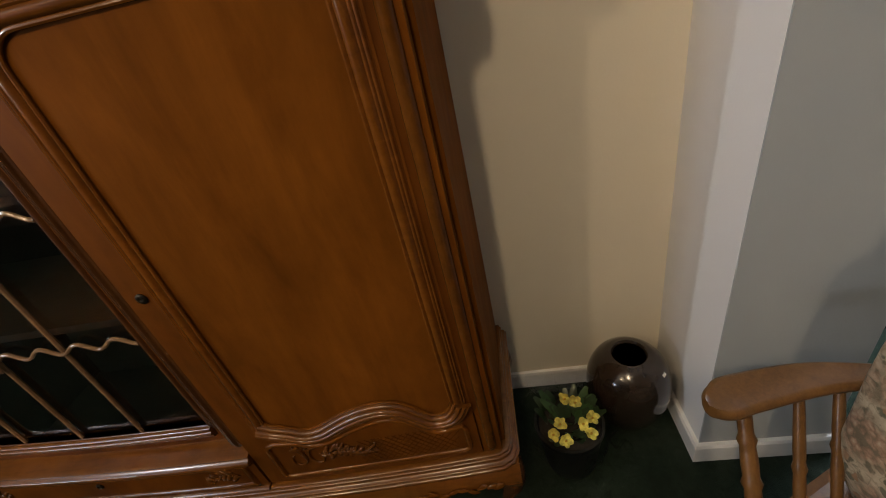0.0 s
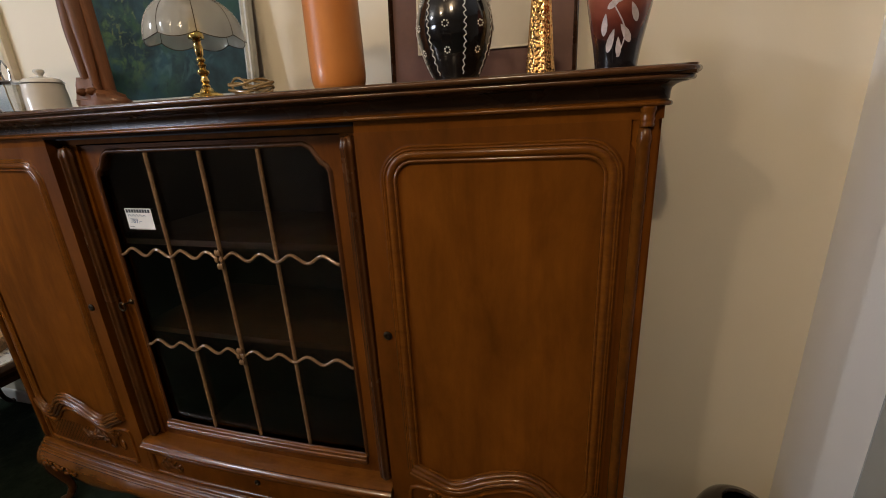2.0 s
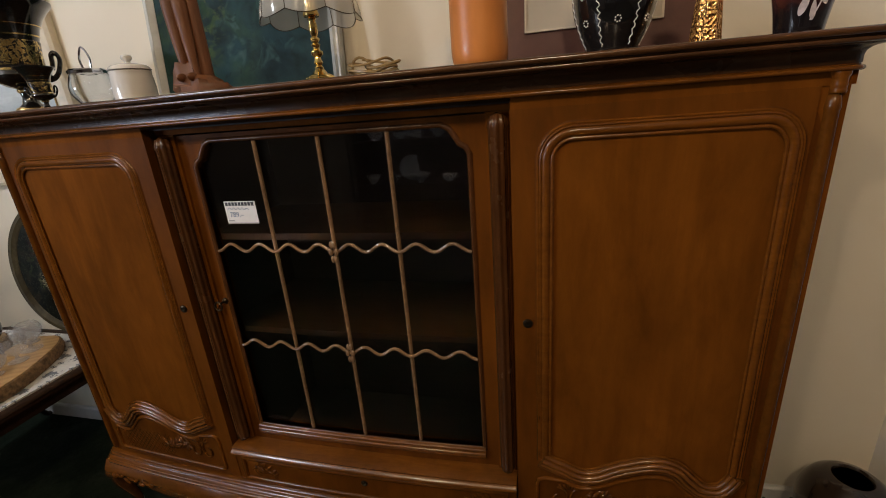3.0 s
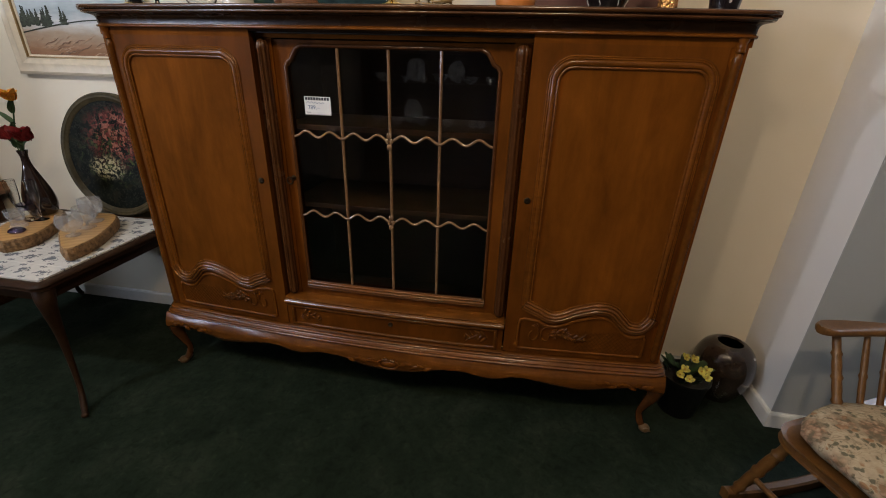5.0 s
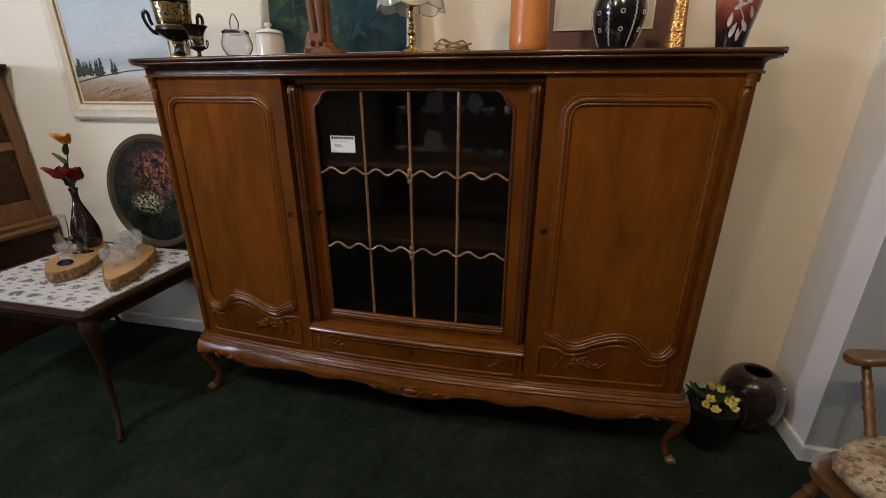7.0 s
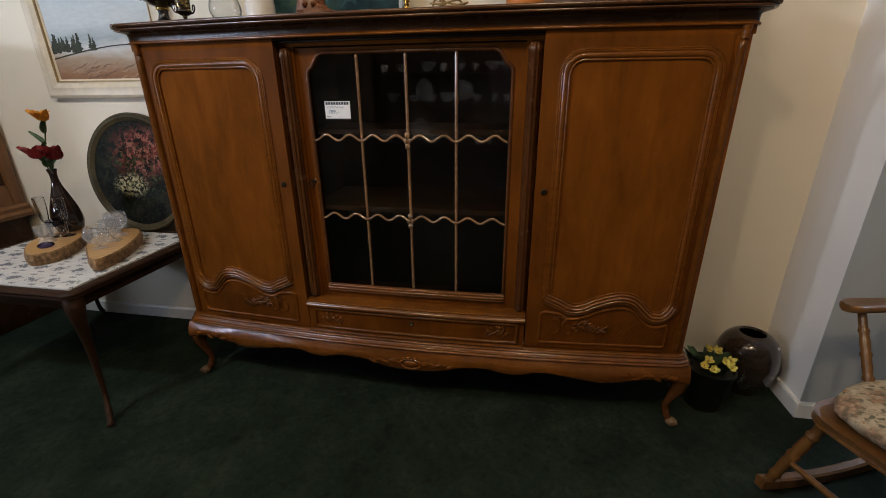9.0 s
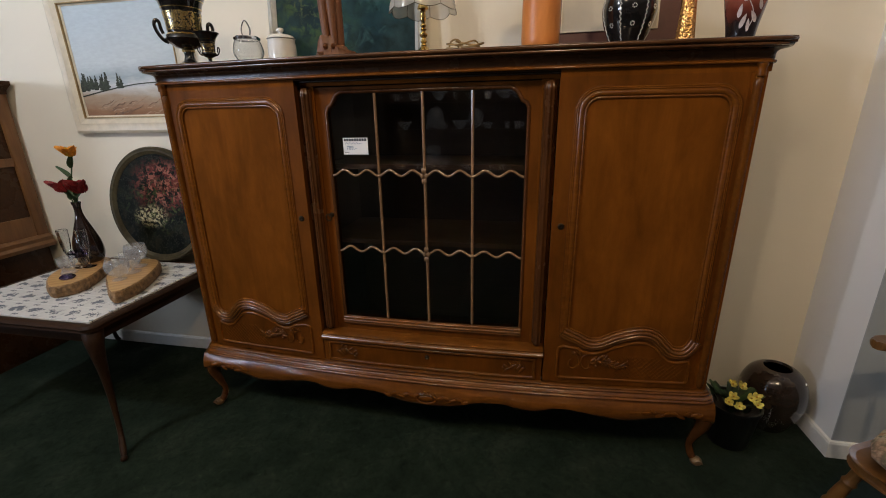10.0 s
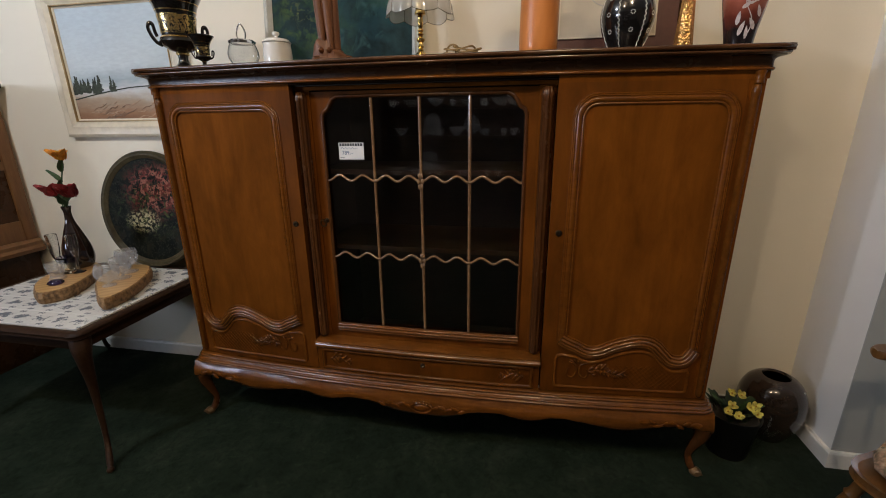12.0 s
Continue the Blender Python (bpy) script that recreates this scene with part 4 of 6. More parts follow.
def honey_jar():
    t = thing("glass_jar", (-0.667, 0.035, TOP_Z), "round clear glass jar with a chrome rim and bail", "jar")
    t.scale = (1.06, 1.06, 0.98)
    prof = curve_profile([(0.030, 0.002), (0.034, 0.006), (0.048, 0.030), (0.050, 0.050), (0.044, 0.074), (0.039, 0.084)])
    inner = [(max(r - 0.0025, 0.001), z + 0.002) for r, z in reversed(prof)]
    part("bowl", lathe([(0.0, 0.002)] + prof + inner + [(0.0, 0.006)], 36), CLEAR_GLASS, t, "clear glass bowl")
    part("foot_ring", lathe([(0.0, 0.0), (0.033, 0.0), (0.034, 0.004), (0.030, 0.010), (0.028, 0.0115)], 28), CHROME, t, "chrome foot ring")
    part("rim", lathe([(0.036, 0.082), (0.043, 0.082), (0.044, 0.090), (0.040, 0.094), (0.0, 0.096)], 36), CHROME, t, "chrome rim and lid")
    part("bail", tube(smoothed([(-0.012, 0, 0.094), (-0.016, 0, 0.122), (0.0, 0, 0.150), (0.016, 0, 0.122), (0.012, 0, 0.094)], 6), 0.0022, 8), CHROME, t, "thin chrome bail")


def sugar_pot():
    t = thing("sugar_pot", (-0.527, 0.030, TOP_Z), "white porcelain pot with a knobbed lid", "pot")
    t.scale = (1.09, 1.09, 0.95)
    part("body", lathe(curve_profile([(0.0, 0.0), (0.041, 0.0), (0.045, 0.006), (0.0455, 0.04), (0.043, 0.070), (0.040, 0.080), (0.0, 0.080)], 3), 36), PORCELAIN, t)
    lid = part("lid", lathe(curve_profile([(0.0, 0.081), (0.042, 0.081), (0.043, 0.085), (0.036, 0.093), (0.014, 0.099), (0.0, 0.100)], 3), 36), PORCELAIN, t)
    part("knob", lathe(curve_profile([(0.0, 0.098), (0.006, 0.099), (0.006, 0.104), (0.011, 0.110), (0.010, 0.118), (0.0, 0.121)], 3), 24), PORCELAIN, lid)


def carved_figure():
    bm = bmesh.new()
    add_blob(bm, (0.012, 0.01, 0.012), (0.088, 0.064, 0.036), 16, 0.4, 3)
    add_blob(bm, (-0.02, 0.0, 0.03), (0.052, 0.050, 0.050), 14, 0.5, 6)
    add_tube(bm, smoothed([(-0.016, -0.022, 0.03), (-0.018, -0.018, 0.10), (-0.022, -0.014, 0.19), (-0.012, -0.006, 0.27)], 4), [0.016, 0.015, 0.014, 0.015, 0.017, 0.019, 0.020, 0.022, 0.024, 0.025, 0.027, 0.029, 0.030][:13], 12)
    add_tube(bm, smoothed([(0.018, -0.018, 0.03), (0.016, -0.014, 0.10), (0.014, -0.010, 0.19), (0.010, -0.004, 0.27)], 4), [0.016, 0.015, 0.014, 0.015, 0.017, 0.019, 0.020, 0.022, 0.024, 0.025, 0.027, 0.029, 0.030][:13], 12)
    add_blob(bm, (-0.018, -0.040, 0.042), (0.012, 0.026, 0.010), 10)
    add_blob(bm, (0.020, -0.036, 0.042), (0.012, 0.026, 0.010), 10)
    # the cloak that hangs behind
    add_tube(bm, smoothed([(0.034, 0.016, 0.03), (0.038, 0.014, 0.16), (0.040, 0.010, 0.30), (0.020, 0.010, 0.40)], 4), 0.020, 10, 0.7)
    add_tube(bm, smoothed([(-0.034, 0.018, 0.03), (-0.042, 0.014, 0.16), (-0.044, 0.008, 0.30), (-0.020, 0.010, 0.40)], 4), 0.018, 10, 0.7)
    add_tube(bm, smoothed([(0.0, 0.022, 0.02), (0.0, 0.020, 0.2), (0.0, 0.016, 0.4)], 5), 0.028, 10, 1.3)
    add_tube(bm, smoothed([(0.0, 0.0, 0.25), (0.002, -0.002, 0.33), (0.0, 0.0, 0.42)], 4), [0.036, 0.037, 0.038, 0.040, 0.042, 0.043, 0.042, 0.038, 0.030], 14)
    add_tube(bm, smoothed([(-0.045, -0.004, 0.40), (-0.058, -0.014, 0.33), (-0.050, -0.030, 0.27), (-0.030, -0.038, 0.28)], 4), 0.014, 10)
    add_tube(bm, smoothed([(0.045, -0.004, 0.40), (0.056, -0.014, 0.33), (0.044, -0.032, 0.29), (0.016, -0.040, 0.30)], 4), 0.014, 10)
    add_blob(bm, (0, -0.002, 0.455), (0.026, 0.028, 0.034), 12)
    m = part("wooden_figure", bm, CARVED_WOOD, None, "")
    m.location = (-0.330, 0.030, TOP_Z - 0.002)
    m.rotation_euler = (0, radians(-1), 0)
    m.scale = (0.74, 0.74, 1.05)
    tagged(m, "reddish-brown carved wooden figure on a rounded base", "figure")


def table_lamp():
    t = thing("table_lamp", (-0.008, 0.060, TOP_Z), "polished brass table lamp with a leaded glass shade", "lamp")
    t.scale = (0.86, 0.86, 0.72)
    part("base", lathe([(0.0, 0.0), (0.055, 0.0), (0.057, 0.005), (0.054, 0.013), (0.047, 0.018), (0.041, 0.020), (0.038, 0.026), (0.030, 0.031), (0.022, 0.034), (0.014, 0.046), (0.0, 0.046)], 48, flute=0.035, flutes=10), BRASS, t, "scalloped brass base")
    stem = [(0.010, 0.044), (0.012, 0.054), (0.008, 0.060), (0.013, 0.068), (0.009, 0.078), (0.008, 0.084), (0.016, 0.094), (0.016, 0.102), (0.008, 0.110), (0.009, 0.116), (0.013, 0.122), (0.007, 0.128), (0.012, 0.136), (0.012, 0.141), (0.007, 0.147), (0.010, 0.156), (0.012, 0.176), (0.009, 0.192), (0.012, 0.198), (0.006, 0.204), (0.0, 0.206)]
    part("stem", lathe([(0.0, 0.044)] + stem, 28), BRASS, t, "turned brass stem")
    part("socket", lathe([(0.0, 0.202), (0.020, 0.204), (0.022, 0.210), (0.017, 0.224), (0.015, 0.232), (0.015, 0.262), (0.0, 0.262)], 28), BRASS, t, "brass socket cup")
    part("bulb", lathe(curve_profile([(0.0, 0.262), (0.012, 0.264), (0.020, 0.285), (0.018, 0.300), (0.0, 0.312)], 3), 20), PORCELAIN, t, "unlit white bulb")
    frosted, tr, b = shader("pale_shade_glass")
    b.inputs["Base Color"].default_value = (0.80, 0.79, 0.74, 1)
    b.inputs["Roughness"].default_value = 0.12
    b.inputs["Specular IOR Level"].default_value = 0.8
    b.inputs["Alpha"].default_value = 0.42
    bumped(tr, b, noise_of(tr, (1, 1, 1), 40, 3), 0.3, 0.002)
    n = 8
    lines = bmesh.new()
    for i in range(n):
        a0, a1 = 2 * math.pi * i / n, 2 * math.pi * (i + 1) / n
        bm, rows = bmesh.new(), []
        for j in range(9):
            v = j / 8
            row = []
            for k in range(9):
                u = k / 8
                a = a0 + (a1 - a0) * u
                bulge = math.sin(math.pi * u)
                r = 0.046 + 0.080 * math.sin(v * math.pi / 2) ** 0.9 + 0.008 * bulge * v
                z = 0.328 - 0.125 * v ** 1.5 - 0.016 * bulge * v ** 3
                row.append(bm.verts.new((r * math.cos(a), r * math.sin(a), z)))
            rows.append(row)
        edge = [Vector(v.co) for v in rows[-1]]
        rib = [Vector(r[0].co) for r in rows]
        for r0, r1 in zip(rows, rows[1:]):
            for k in range(8):
                bm.faces.new((r0[k], r0[k + 1], r1[k + 1], r1[k]))
        bmesh.ops.solidify(bm, geom=bm.faces[:], thickness=0.0015)
        part("shade_panel", bm, frosted, t, "pale leaded glass panel")
        add_tube(lines, edge, 0.0014, 5)
        add_tube(lines, rib, 0.0011, 5)
    part("leading", lines, KEY_METAL, t, "dark leading between the panels")
    part("crown", lathe([(0.0, 0.320), (0.054, 0.324), (0.054, 0.332), (0.018, 0.340), (0.008, 0.350), (0.0, 0.352)], 24), BRASS, t, "brass crown")


def lamp_cable():
    bm = bmesh.new()
    rng = random.Random(4)
    pts = [(0.055, -0.012, 0.004)]
    for i in range(46):
        a = i * 0.62
        pts.append((0.135 + (0.046 + 0.014 * math.sin(i * 0.9)) * math.cos(a) + 0.010 * math.sin(i * 0.31), -0.025 + 0.028 * math.sin(a), 0.005 + 0.0008 * i + 0.005 * math.sin(i * 1.3)))
    add_tube(bm, smoothed(pts, 4), 0.0030, 6)
    loop = [(0.10 + 0.022 * math.cos(a), -0.03 - 0.006 * math.sin(a), 0.026 + 0.022 * math.sin(a)) for a in [i * math.pi / 8 for i in range(17)]]
    add_tube(bm, loop, 0.0030, 6)
    ob = part("lamp_cable", bm, plain("amber_cable", (0.30, 0.20, 0.085), 0.25, vary=0.2, coat=0.5))
    ob.location = (0.006, 0.075, TOP_Z)
    tagged(ob, "coiled amber lamp cable on the sideboard", "cable")


def orange_vase():
    t = thing("orange_vase", (0.383, 0.030, TOP_Z), "tall matt orange cylindrical vase", "vase")
    t.scale = (1.04, 1.04, 1.08)
    m, tr, b = shader("orange_lacquer")
    n = noise_of(tr, (1, 1, 0.4), 14, 4)
    c = ramp(tr, n, [(0.3, (0.52, 0.17, 0.035)), (0.7, (0.66, 0.25, 0.06))])
    tr.links.new(c, b.inputs["Base Color"])
    b.inputs["Roughness"].default_value = 0.35
    b.inputs["Coat Weight"].default_value = 0.3
    prof = curve_profile([(0.040, 0.0), (0.050, 0.004), (0.0565, 0.020), (0.0575, 0.060), (0.056, 0.18), (0.054, 0.28), (0.048, 0.305), (0.040, 0.315)], 4)
    part("body", lathe([(0.0, 0.0)] + prof[:-3], 44), m, t)
    part("rim", lathe([prof[-4]] + prof[-3:] + [(0.036, 0.313), (0.046, 0.29), (0.048, 0.03), (0.0, 0.02)], 44), m, t, "rounded vase rim")


def black_jug():
    t = thing("black_jug", (0.648, 0.050, TOP_Z), "black glazed jug with white slip flowers and wavy lines", "jug")
    t.scale = (1.05, 1.05, 1.05)
    prof = curve_profile([(0.040, 0.0), (0.045, 0.004), (0.047, 0.012), (0.062, 0.045), (0.0745, 0.090), (0.072, 0.125), (0.060, 0.160), (0.046, 0.190), (0.040, 0.220), (0.046, 0.250), (0.052, 0.262)], 5)
    body = part("body", lathe([(0.0, 0.0)] + prof + [(0.047, 0.258), (0.036, 0.22), (0.0, 0.19)], 44), BLACK_GLAZE, t, "black glazed body")
    front_a = radians(-90)
    for deg in (-118, -62, -12, -168, 40, 90, 140):
        line = []
        for i in range(60):
            z = 0.014 + 0.225 * i / 59
            line.append(place_on_turned(prof, radians(deg) + 0.040 * math.sin(i * 1.9), z, 0.0004))
        part("slip_line", tube(line, 0.0011, 5), WHITE_GLAZE, body, "wavy white slip line")
    for deg in (-90, -38, -142, 12):
        for z in (0.055, 0.098, 0.140, 0.176):
            bm = bmesh.new()
            for k in range(7):
                q = k * 2 * math.pi / 7
                p = place_on_turned(prof, radians(deg) + 0.075 * math.cos(q), z + 0.0050 * math.sin(q), 0.0001)
                add_blob(bm, p, (0.0017, 0.0017, 0.0016), 6)
            part("slip_flower", bm, WHITE_GLAZE, body, "small white slip flower")
    bm = tube(smoothed([(0.058, 0, 0.155), (0.078, 0, 0.180), (0.088, 0, 0.215), (0.082, 0, 0.250), (0.050, 0, 0.258)], 6), 0.0062, 10)
    part("handle", bm, BLACK_GLAZE, t, "thin black handle")
    bm = box(-0.010, 0.010, -0.0006, 0.0, 0.0, 0.016)
    p = place_on_turned(prof, radians(-100), 0.168, 0.001)
    st = part("price_sticker", bm, PAPER, t, "small white sticker", smooth=False)
    st.location = p
    st.rotation_euler = (radians(-14), 0, radians(-10))


def copper_cone():
    t = thing("copper_vase", (0.820, 0.058, TOP_Z), "slender hammered copper vase with a dark neck", "vase")
    m, tr, b = shader("hammered_copper")
    b.inputs["Base Color"].default_value = (0.85, 0.48, 0.17, 1)
    b.inputs["Metallic"].default_value = 1.0
    b.inputs["Roughness"].default_value = 0.2
    v = node(tr, "ShaderNodeTexVoronoi", Scale=1.0)
    tr.links.new(coords(tr, (210, 210, 150)), v.inputs["Vector"])
    bumped(tr, b, v.outputs["Distance"], 0.7, 0.0035)
    part("body", lathe([(0.0, 0.0), (0.0275, 0.0), (0.0282, 0.004), (0.026, 0.03), (0.021, 0.10), (0.0165, 0.166), (0.0, 0.166)], 40, flute=0.05, flutes=10), m, t, "hammered copper body")
    part("neck", lathe([(0.0, 0.166), (0.0165, 0.166), (0.017, 0.172), (0.021, 0.19), (0.025, 0.215), (0.030, 0.232), (0.028, 0.234), (0.0, 0.20)], 32), BLACK_GLAZE, t, "dark flared neck")


def flower_vase():
    t = thing("flower_vase", (0.960, 0.025, TOP_Z), "red-brown glass vase with pale enamel flowers", "vase")
    t.scale = (1.02, 1.02, 1.05)
    m, tr, b = shader("red_brown_enamel")
    c = tr.nodes.new("ShaderNodeTexCoord")
    sep = tr.nodes.new("ShaderNodeSeparateXYZ")
    tr.links.new(c.outputs["Object"], sep.inputs["Vector"])
    wob = noise_of(tr, (1, 1, 1), 22, 3)
    add = node(tr, "ShaderNodeMath")
    add.operation = "MULTIPLY_ADD"
    add.inputs[1].default_value, add.inputs[2].default_value = 0.05, -0.025
    tr.links.new(wob, add.inputs[0])
    total = node(tr, "ShaderNodeMath")
    tr.links.new(sep.outputs["Z"], total.inputs[0])
    tr.links.new(add.outputs[0], total.inputs[1])
    mapr = node(tr, "ShaderNodeMapRange", From_Min=0.0, From_Max=0.22)
    tr.links.new(total.outputs[0], mapr.inputs["Value"])
    col = ramp(tr, mapr.outputs["Result"], [(0.16, (0.012, 0.009, 0.010)), (0.36, (0.15, 0.034, 0.022)), (0.60, (0.42, 0.135, 0.085)), (0.9, (0.36, 0.085, 0.050))])
    tr.links.new(col, b.inputs["Base Color"])
    b.inputs["Roughness"].default_value = 0.12
    b.inputs["Coat Weight"].default_value = 0.5
    prof = curve_profile([(0.035, 0.0), (0.036, 0.006), (0.041, 0.040), (0.050, 0.085), (0.0565, 0.125), (0.0555, 0.150), (0.046, 0.175), (0.030, 0.192), (0.026, 0.204), (0.033, 0.222)], 5)
    body = part("body", lathe([(0.0, 0.0)] + prof + [(0.029, 0.219), (0.022, 0.20), (0.0, 0.18)], 44), m, t)
    rng = random.Random(9)

    def leaf(a, z, size, lean):
        bm, ring = bmesh.new(), []
        for k in range(12):
            q = 2 * math.pi * k / 12
            du, dv = size * 0.36 * math.cos(q) * abs(math.cos(q)) ** 0.4 * (1 - 0.45 * math.sin(q)), size * math.sin(q)
            u, v = du * math.cos(lean) - dv * math.sin(lean), du * math.sin(lean) + dv * math.cos(lean)
            ring.append(bm.verts.new(place_on_turned(prof, a + u / 0.053, z + v, 0.0009)))
        bm.faces.new(ring)
        part("enamel_leaf", bm, SILVER_LEAF, body, "pale enamel leaf", smooth=False)

    for turn in (0, 180):
        base = radians(-95 + turn)
        stem = [place_on_turned(prof, base + 0.25 * math.sin(i * 0.35), 0.020 + 0.0070 * i, 0.0006) for i in range(23)]
        part("enamel_stem", tube(stem, 0.0011, 5), SILVER_LEAF, body)
        for i, (da, z, s, ln) in enumerate([(0.35, 0.055, 0.017, 0.7), (-0.35, 0.045, 0.018, -0.4), (0.62, 0.085, 0.015, 0.5), (-0.62, 0.070, 0.016, -0.2), (-0.2, 0.10, 0.013, -1.0),
                                            (0.15, 0.115, 0.013, 0.9), (-0.55, 0.13, 0.017, 0.2), (0.55, 0.135, 0.014, -0.5), (-0.15, 0.145, 0.014, 0.8), (0.25, 0.155, 0.012, 0.3), (0.05, 0.035, 0.015, 0.1)]):
            leaf(base + da * 0.8, z, s * 1.05, ln)
        for k in range(5):
            q = k * 1.256
            leaf(base + 0.0 + 0.16 * math.cos(q), 0.112 + 0.0085 * math.sin(q), 0.008, q)


honey_jar()
sugar_pot()
carved_figure()
table_lamp()
lamp_cable()
orange_vase()
black_jug()
copper_cone()
flower_vase()

# ---- pictures ----


def framed(name, place, w, h, border, depth, lean, materials, label, turn=0.0):
    """A picture whose foot stands at place; materials: frame, canvas. Returns the thing and a lift for painting on it."""
    t = thing(name, place, label, "picture")
    t.rotation_euler = (radians(-lean), 0, radians(turn))
    prof = [(0.0, -depth), (0.0, depth * 0.2), (border * 0.15, depth * 0.55), (border * 0.35, depth * 0.45), (border * 0.55, depth * 0.7), (border * 0.8, depth * 0.25), (border, -depth * 0.2), (border, -depth)]
    ring = [(-w / 2, 0), (w / 2, 0), (w / 2, h), (-w / 2, h)]
    part("picture_frame", add_ribbon(bmesh.new(), ring, prof, True, front), materials[0], t, angle=30)
    bm = box(-w / 2 + border * 0.8, w / 2 - border * 0.8, depth * 0.3, depth * 0.9, border * 0.8, h - border * 0.8)
    part("canvas", bm, materials[1], t, smooth=False)
    return t


def layered(name, stops, size, low, high, wobble=0.12, stretch=(1, 1, 1)):
    """Paint in uneven horizontal layers between two heights, with brush marks."""
    m, t, b = shader(name)
    c = t.nodes.new("ShaderNodeTexCoord")
    sep = t.nodes.new("ShaderNodeSeparateXYZ")
    t.links.new(c.outputs["Object"], sep.inputs["Vector"])
    r = node(t, "ShaderNodeMapRange", From_Min=low, From_Max=high)
    t.links.new(sep.outputs["Z"], r.inputs["Value"])
    n = noise_of(t, stretch, size, 5, 0.6)
    k = node(t, "ShaderNodeMath")
    k.operation = "MULTIPLY_ADD"
    k.inputs[1].default_value = wobble
    t.links.new(n, k.inputs[0])
    t.links.new(r.outputs["Result"], k.inputs[2])
    col = ramp(t, k.outputs[0], stops)
    fine = noise_of(t, stretch, size * 6, 4)
    col = mixed(t, col, ramp(t, fine, [(0.35, (0.78, 0.78, 0.78)), (0.65, (1.12, 1.10, 1.07))]), 0.3, "MULTIPLY")
    t.links.new(col, b.inputs["Base Color"])
    b.inputs["Roughness"].default_value = 0.7
    b.inputs["Specular IOR Level"].default_value = 0.08
    bumped(t, b, fine, 0.3, 0.001)
    return m


FRAME_CREAM = plain("cream_gilt_frame", (0.64, 0.56, 0.42), 0.4, vary=0.1)
FRAME_WHITE = plain("grey_white_frame", (0.50, 0.51, 0.48), 0.45, vary=0.12)
FRAME_OVAL = wood("dull_gilt_wood", (0.036, 0.029, 0.014), (0.095, 0.077, 0.040), 0.55, (4, 4, 4), 0.0, gloss=0.2)
WINTER = layered("winter_landscape", [(0.10, (0.15, 0.070, 0.035)), (0.24, (0.30, 0.17, 0.10)), (0.34, (0.38, 0.30, 0.22)), (0.43, (0.60, 0.61, 0.60)), (0.50, (0.36, 0.42, 0.46)), (0.62, (0.56, 0.62, 0.65)), (0.95, (0.50, 0.58, 0.64))], 6, 0.03, 0.60, 0.20, (0.8, 1, 2.6))
TREE_PAINT = plain("dark_tree_paint", (0.036, 0.044, 0.030), 0.85, vary=0.5, size=80)
SNOW_PAINT = plain("snow_paint", (0.52, 0.53, 0.54), 0.6, vary=0.1, size=60)

winter = framed("landscape_painting", (-1.600, WALL_Y - 0.024, 1.250), 0.74, 0.66, 0.085, 0.022, 0, (FRAME_CREAM, WINTER), "pale winter landscape painting in a cream frame on the wall")
winter.scale = (1.03, 1.0, 1.03)
rng = random.Random(21)
bm = bmesh.new()
firs = [(-0.275 + 0.15 * rng.random() ** 1.2, rng.uniform(0.03, 0.085)) for i in range(22)] + [(-0.06, 0.070), (-0.045, 0.05), (0.20, 0.03), (0.225, 0.035), (0.25, 0.03)]
for x, h in firs:
    foot = 0.205 + 0.10 * (x + 0.28) * 0.6 + rng.uniform(-0.006, 0.006)
    for k in range(9):
        add_blob(bm, (x + rng.uniform(-0.5, 0.5) * 0.014 * (1 - k / 9), 0.0055, foot + h * k / 9), (0.002 + 0.019 * (1 - k / 9) * rng.uniform(0.5, 1), 0.0012, 0.005), 5, 0.6, k + x)
tagged(part("painted_tree_line", bm, TREE_PAINT, winter, "dark painted tree line"), kind="stuff")
bm = bmesh.new()
add_tube(bm, smoothed([(-0.29, 0.0058, 0.175), (-0.16, 0.0058, 0.198), (-0.02, 0.0058, 0.218), (0.10, 0.0058, 0.228), (0.29, 0.0058, 0.232)], 5), 0.0028, 5)
part("painted_track", bm, TREE_PAINT, winter)
bm = bmesh.new()
for i in range(14):
    add_blob(bm, (-0.13 + 0.020 * i + rng.uniform(-0.01, 0.01), 0.0060, 0.212 + 0.0012 * i), (0.020, 0.001, 0.009), 6, 0.3, i)
part("painted_snow", bm, SNOW_PAINT, winter)
for tint, first in ((plain("dark_furrow_paint", (0.195, 0.115, 0.072), 0.8, vary=0.5, size=60), 0), (plain("sandy_furrow_paint", (0.36, 0.235, 0.15), 0.8, vary=0.4, size=60), 1)):
    bm = bmesh.new()
    for i in range(12 + 14 * first):
        x, z = rng.uniform(-0.22, 0.26), rng.uniform(0.085, 0.165)
        ln, up = rng.uniform(0.012, 0.05), rng.uniform(0.1, 0.45)
        add_tube(bm, [(x + ln * q, 0.0062 + 0.0008 * first, z + ln * q * up + 0.003 * math.sin(q * 4 + i)) for q in (-1, -0.5, 0, 0.5, 1)], [0.0008, 0.0022, 0.003, 0.0022, 0.0008], 4)
    tagged(part("painted_furrow", bm, tint, winter), kind="stuff")
rim = add_ribbon(bmesh.new(), [(-0.298, 0.072), (0.298, 0.072), (0.298, 0.588), (-0.298, 0.588)], [(0.0, -0.004), (0.0, 0.0085), (0.004, 0.0085), (0.006, 0.004), (0.006, -0.004)], True, front)
part("inner_rim", rim, plain("dull_gold_line", (0.30, 0.20, 0.08), 0.4, 0.3), winter, "thin dull gold inner rim", smooth=False)

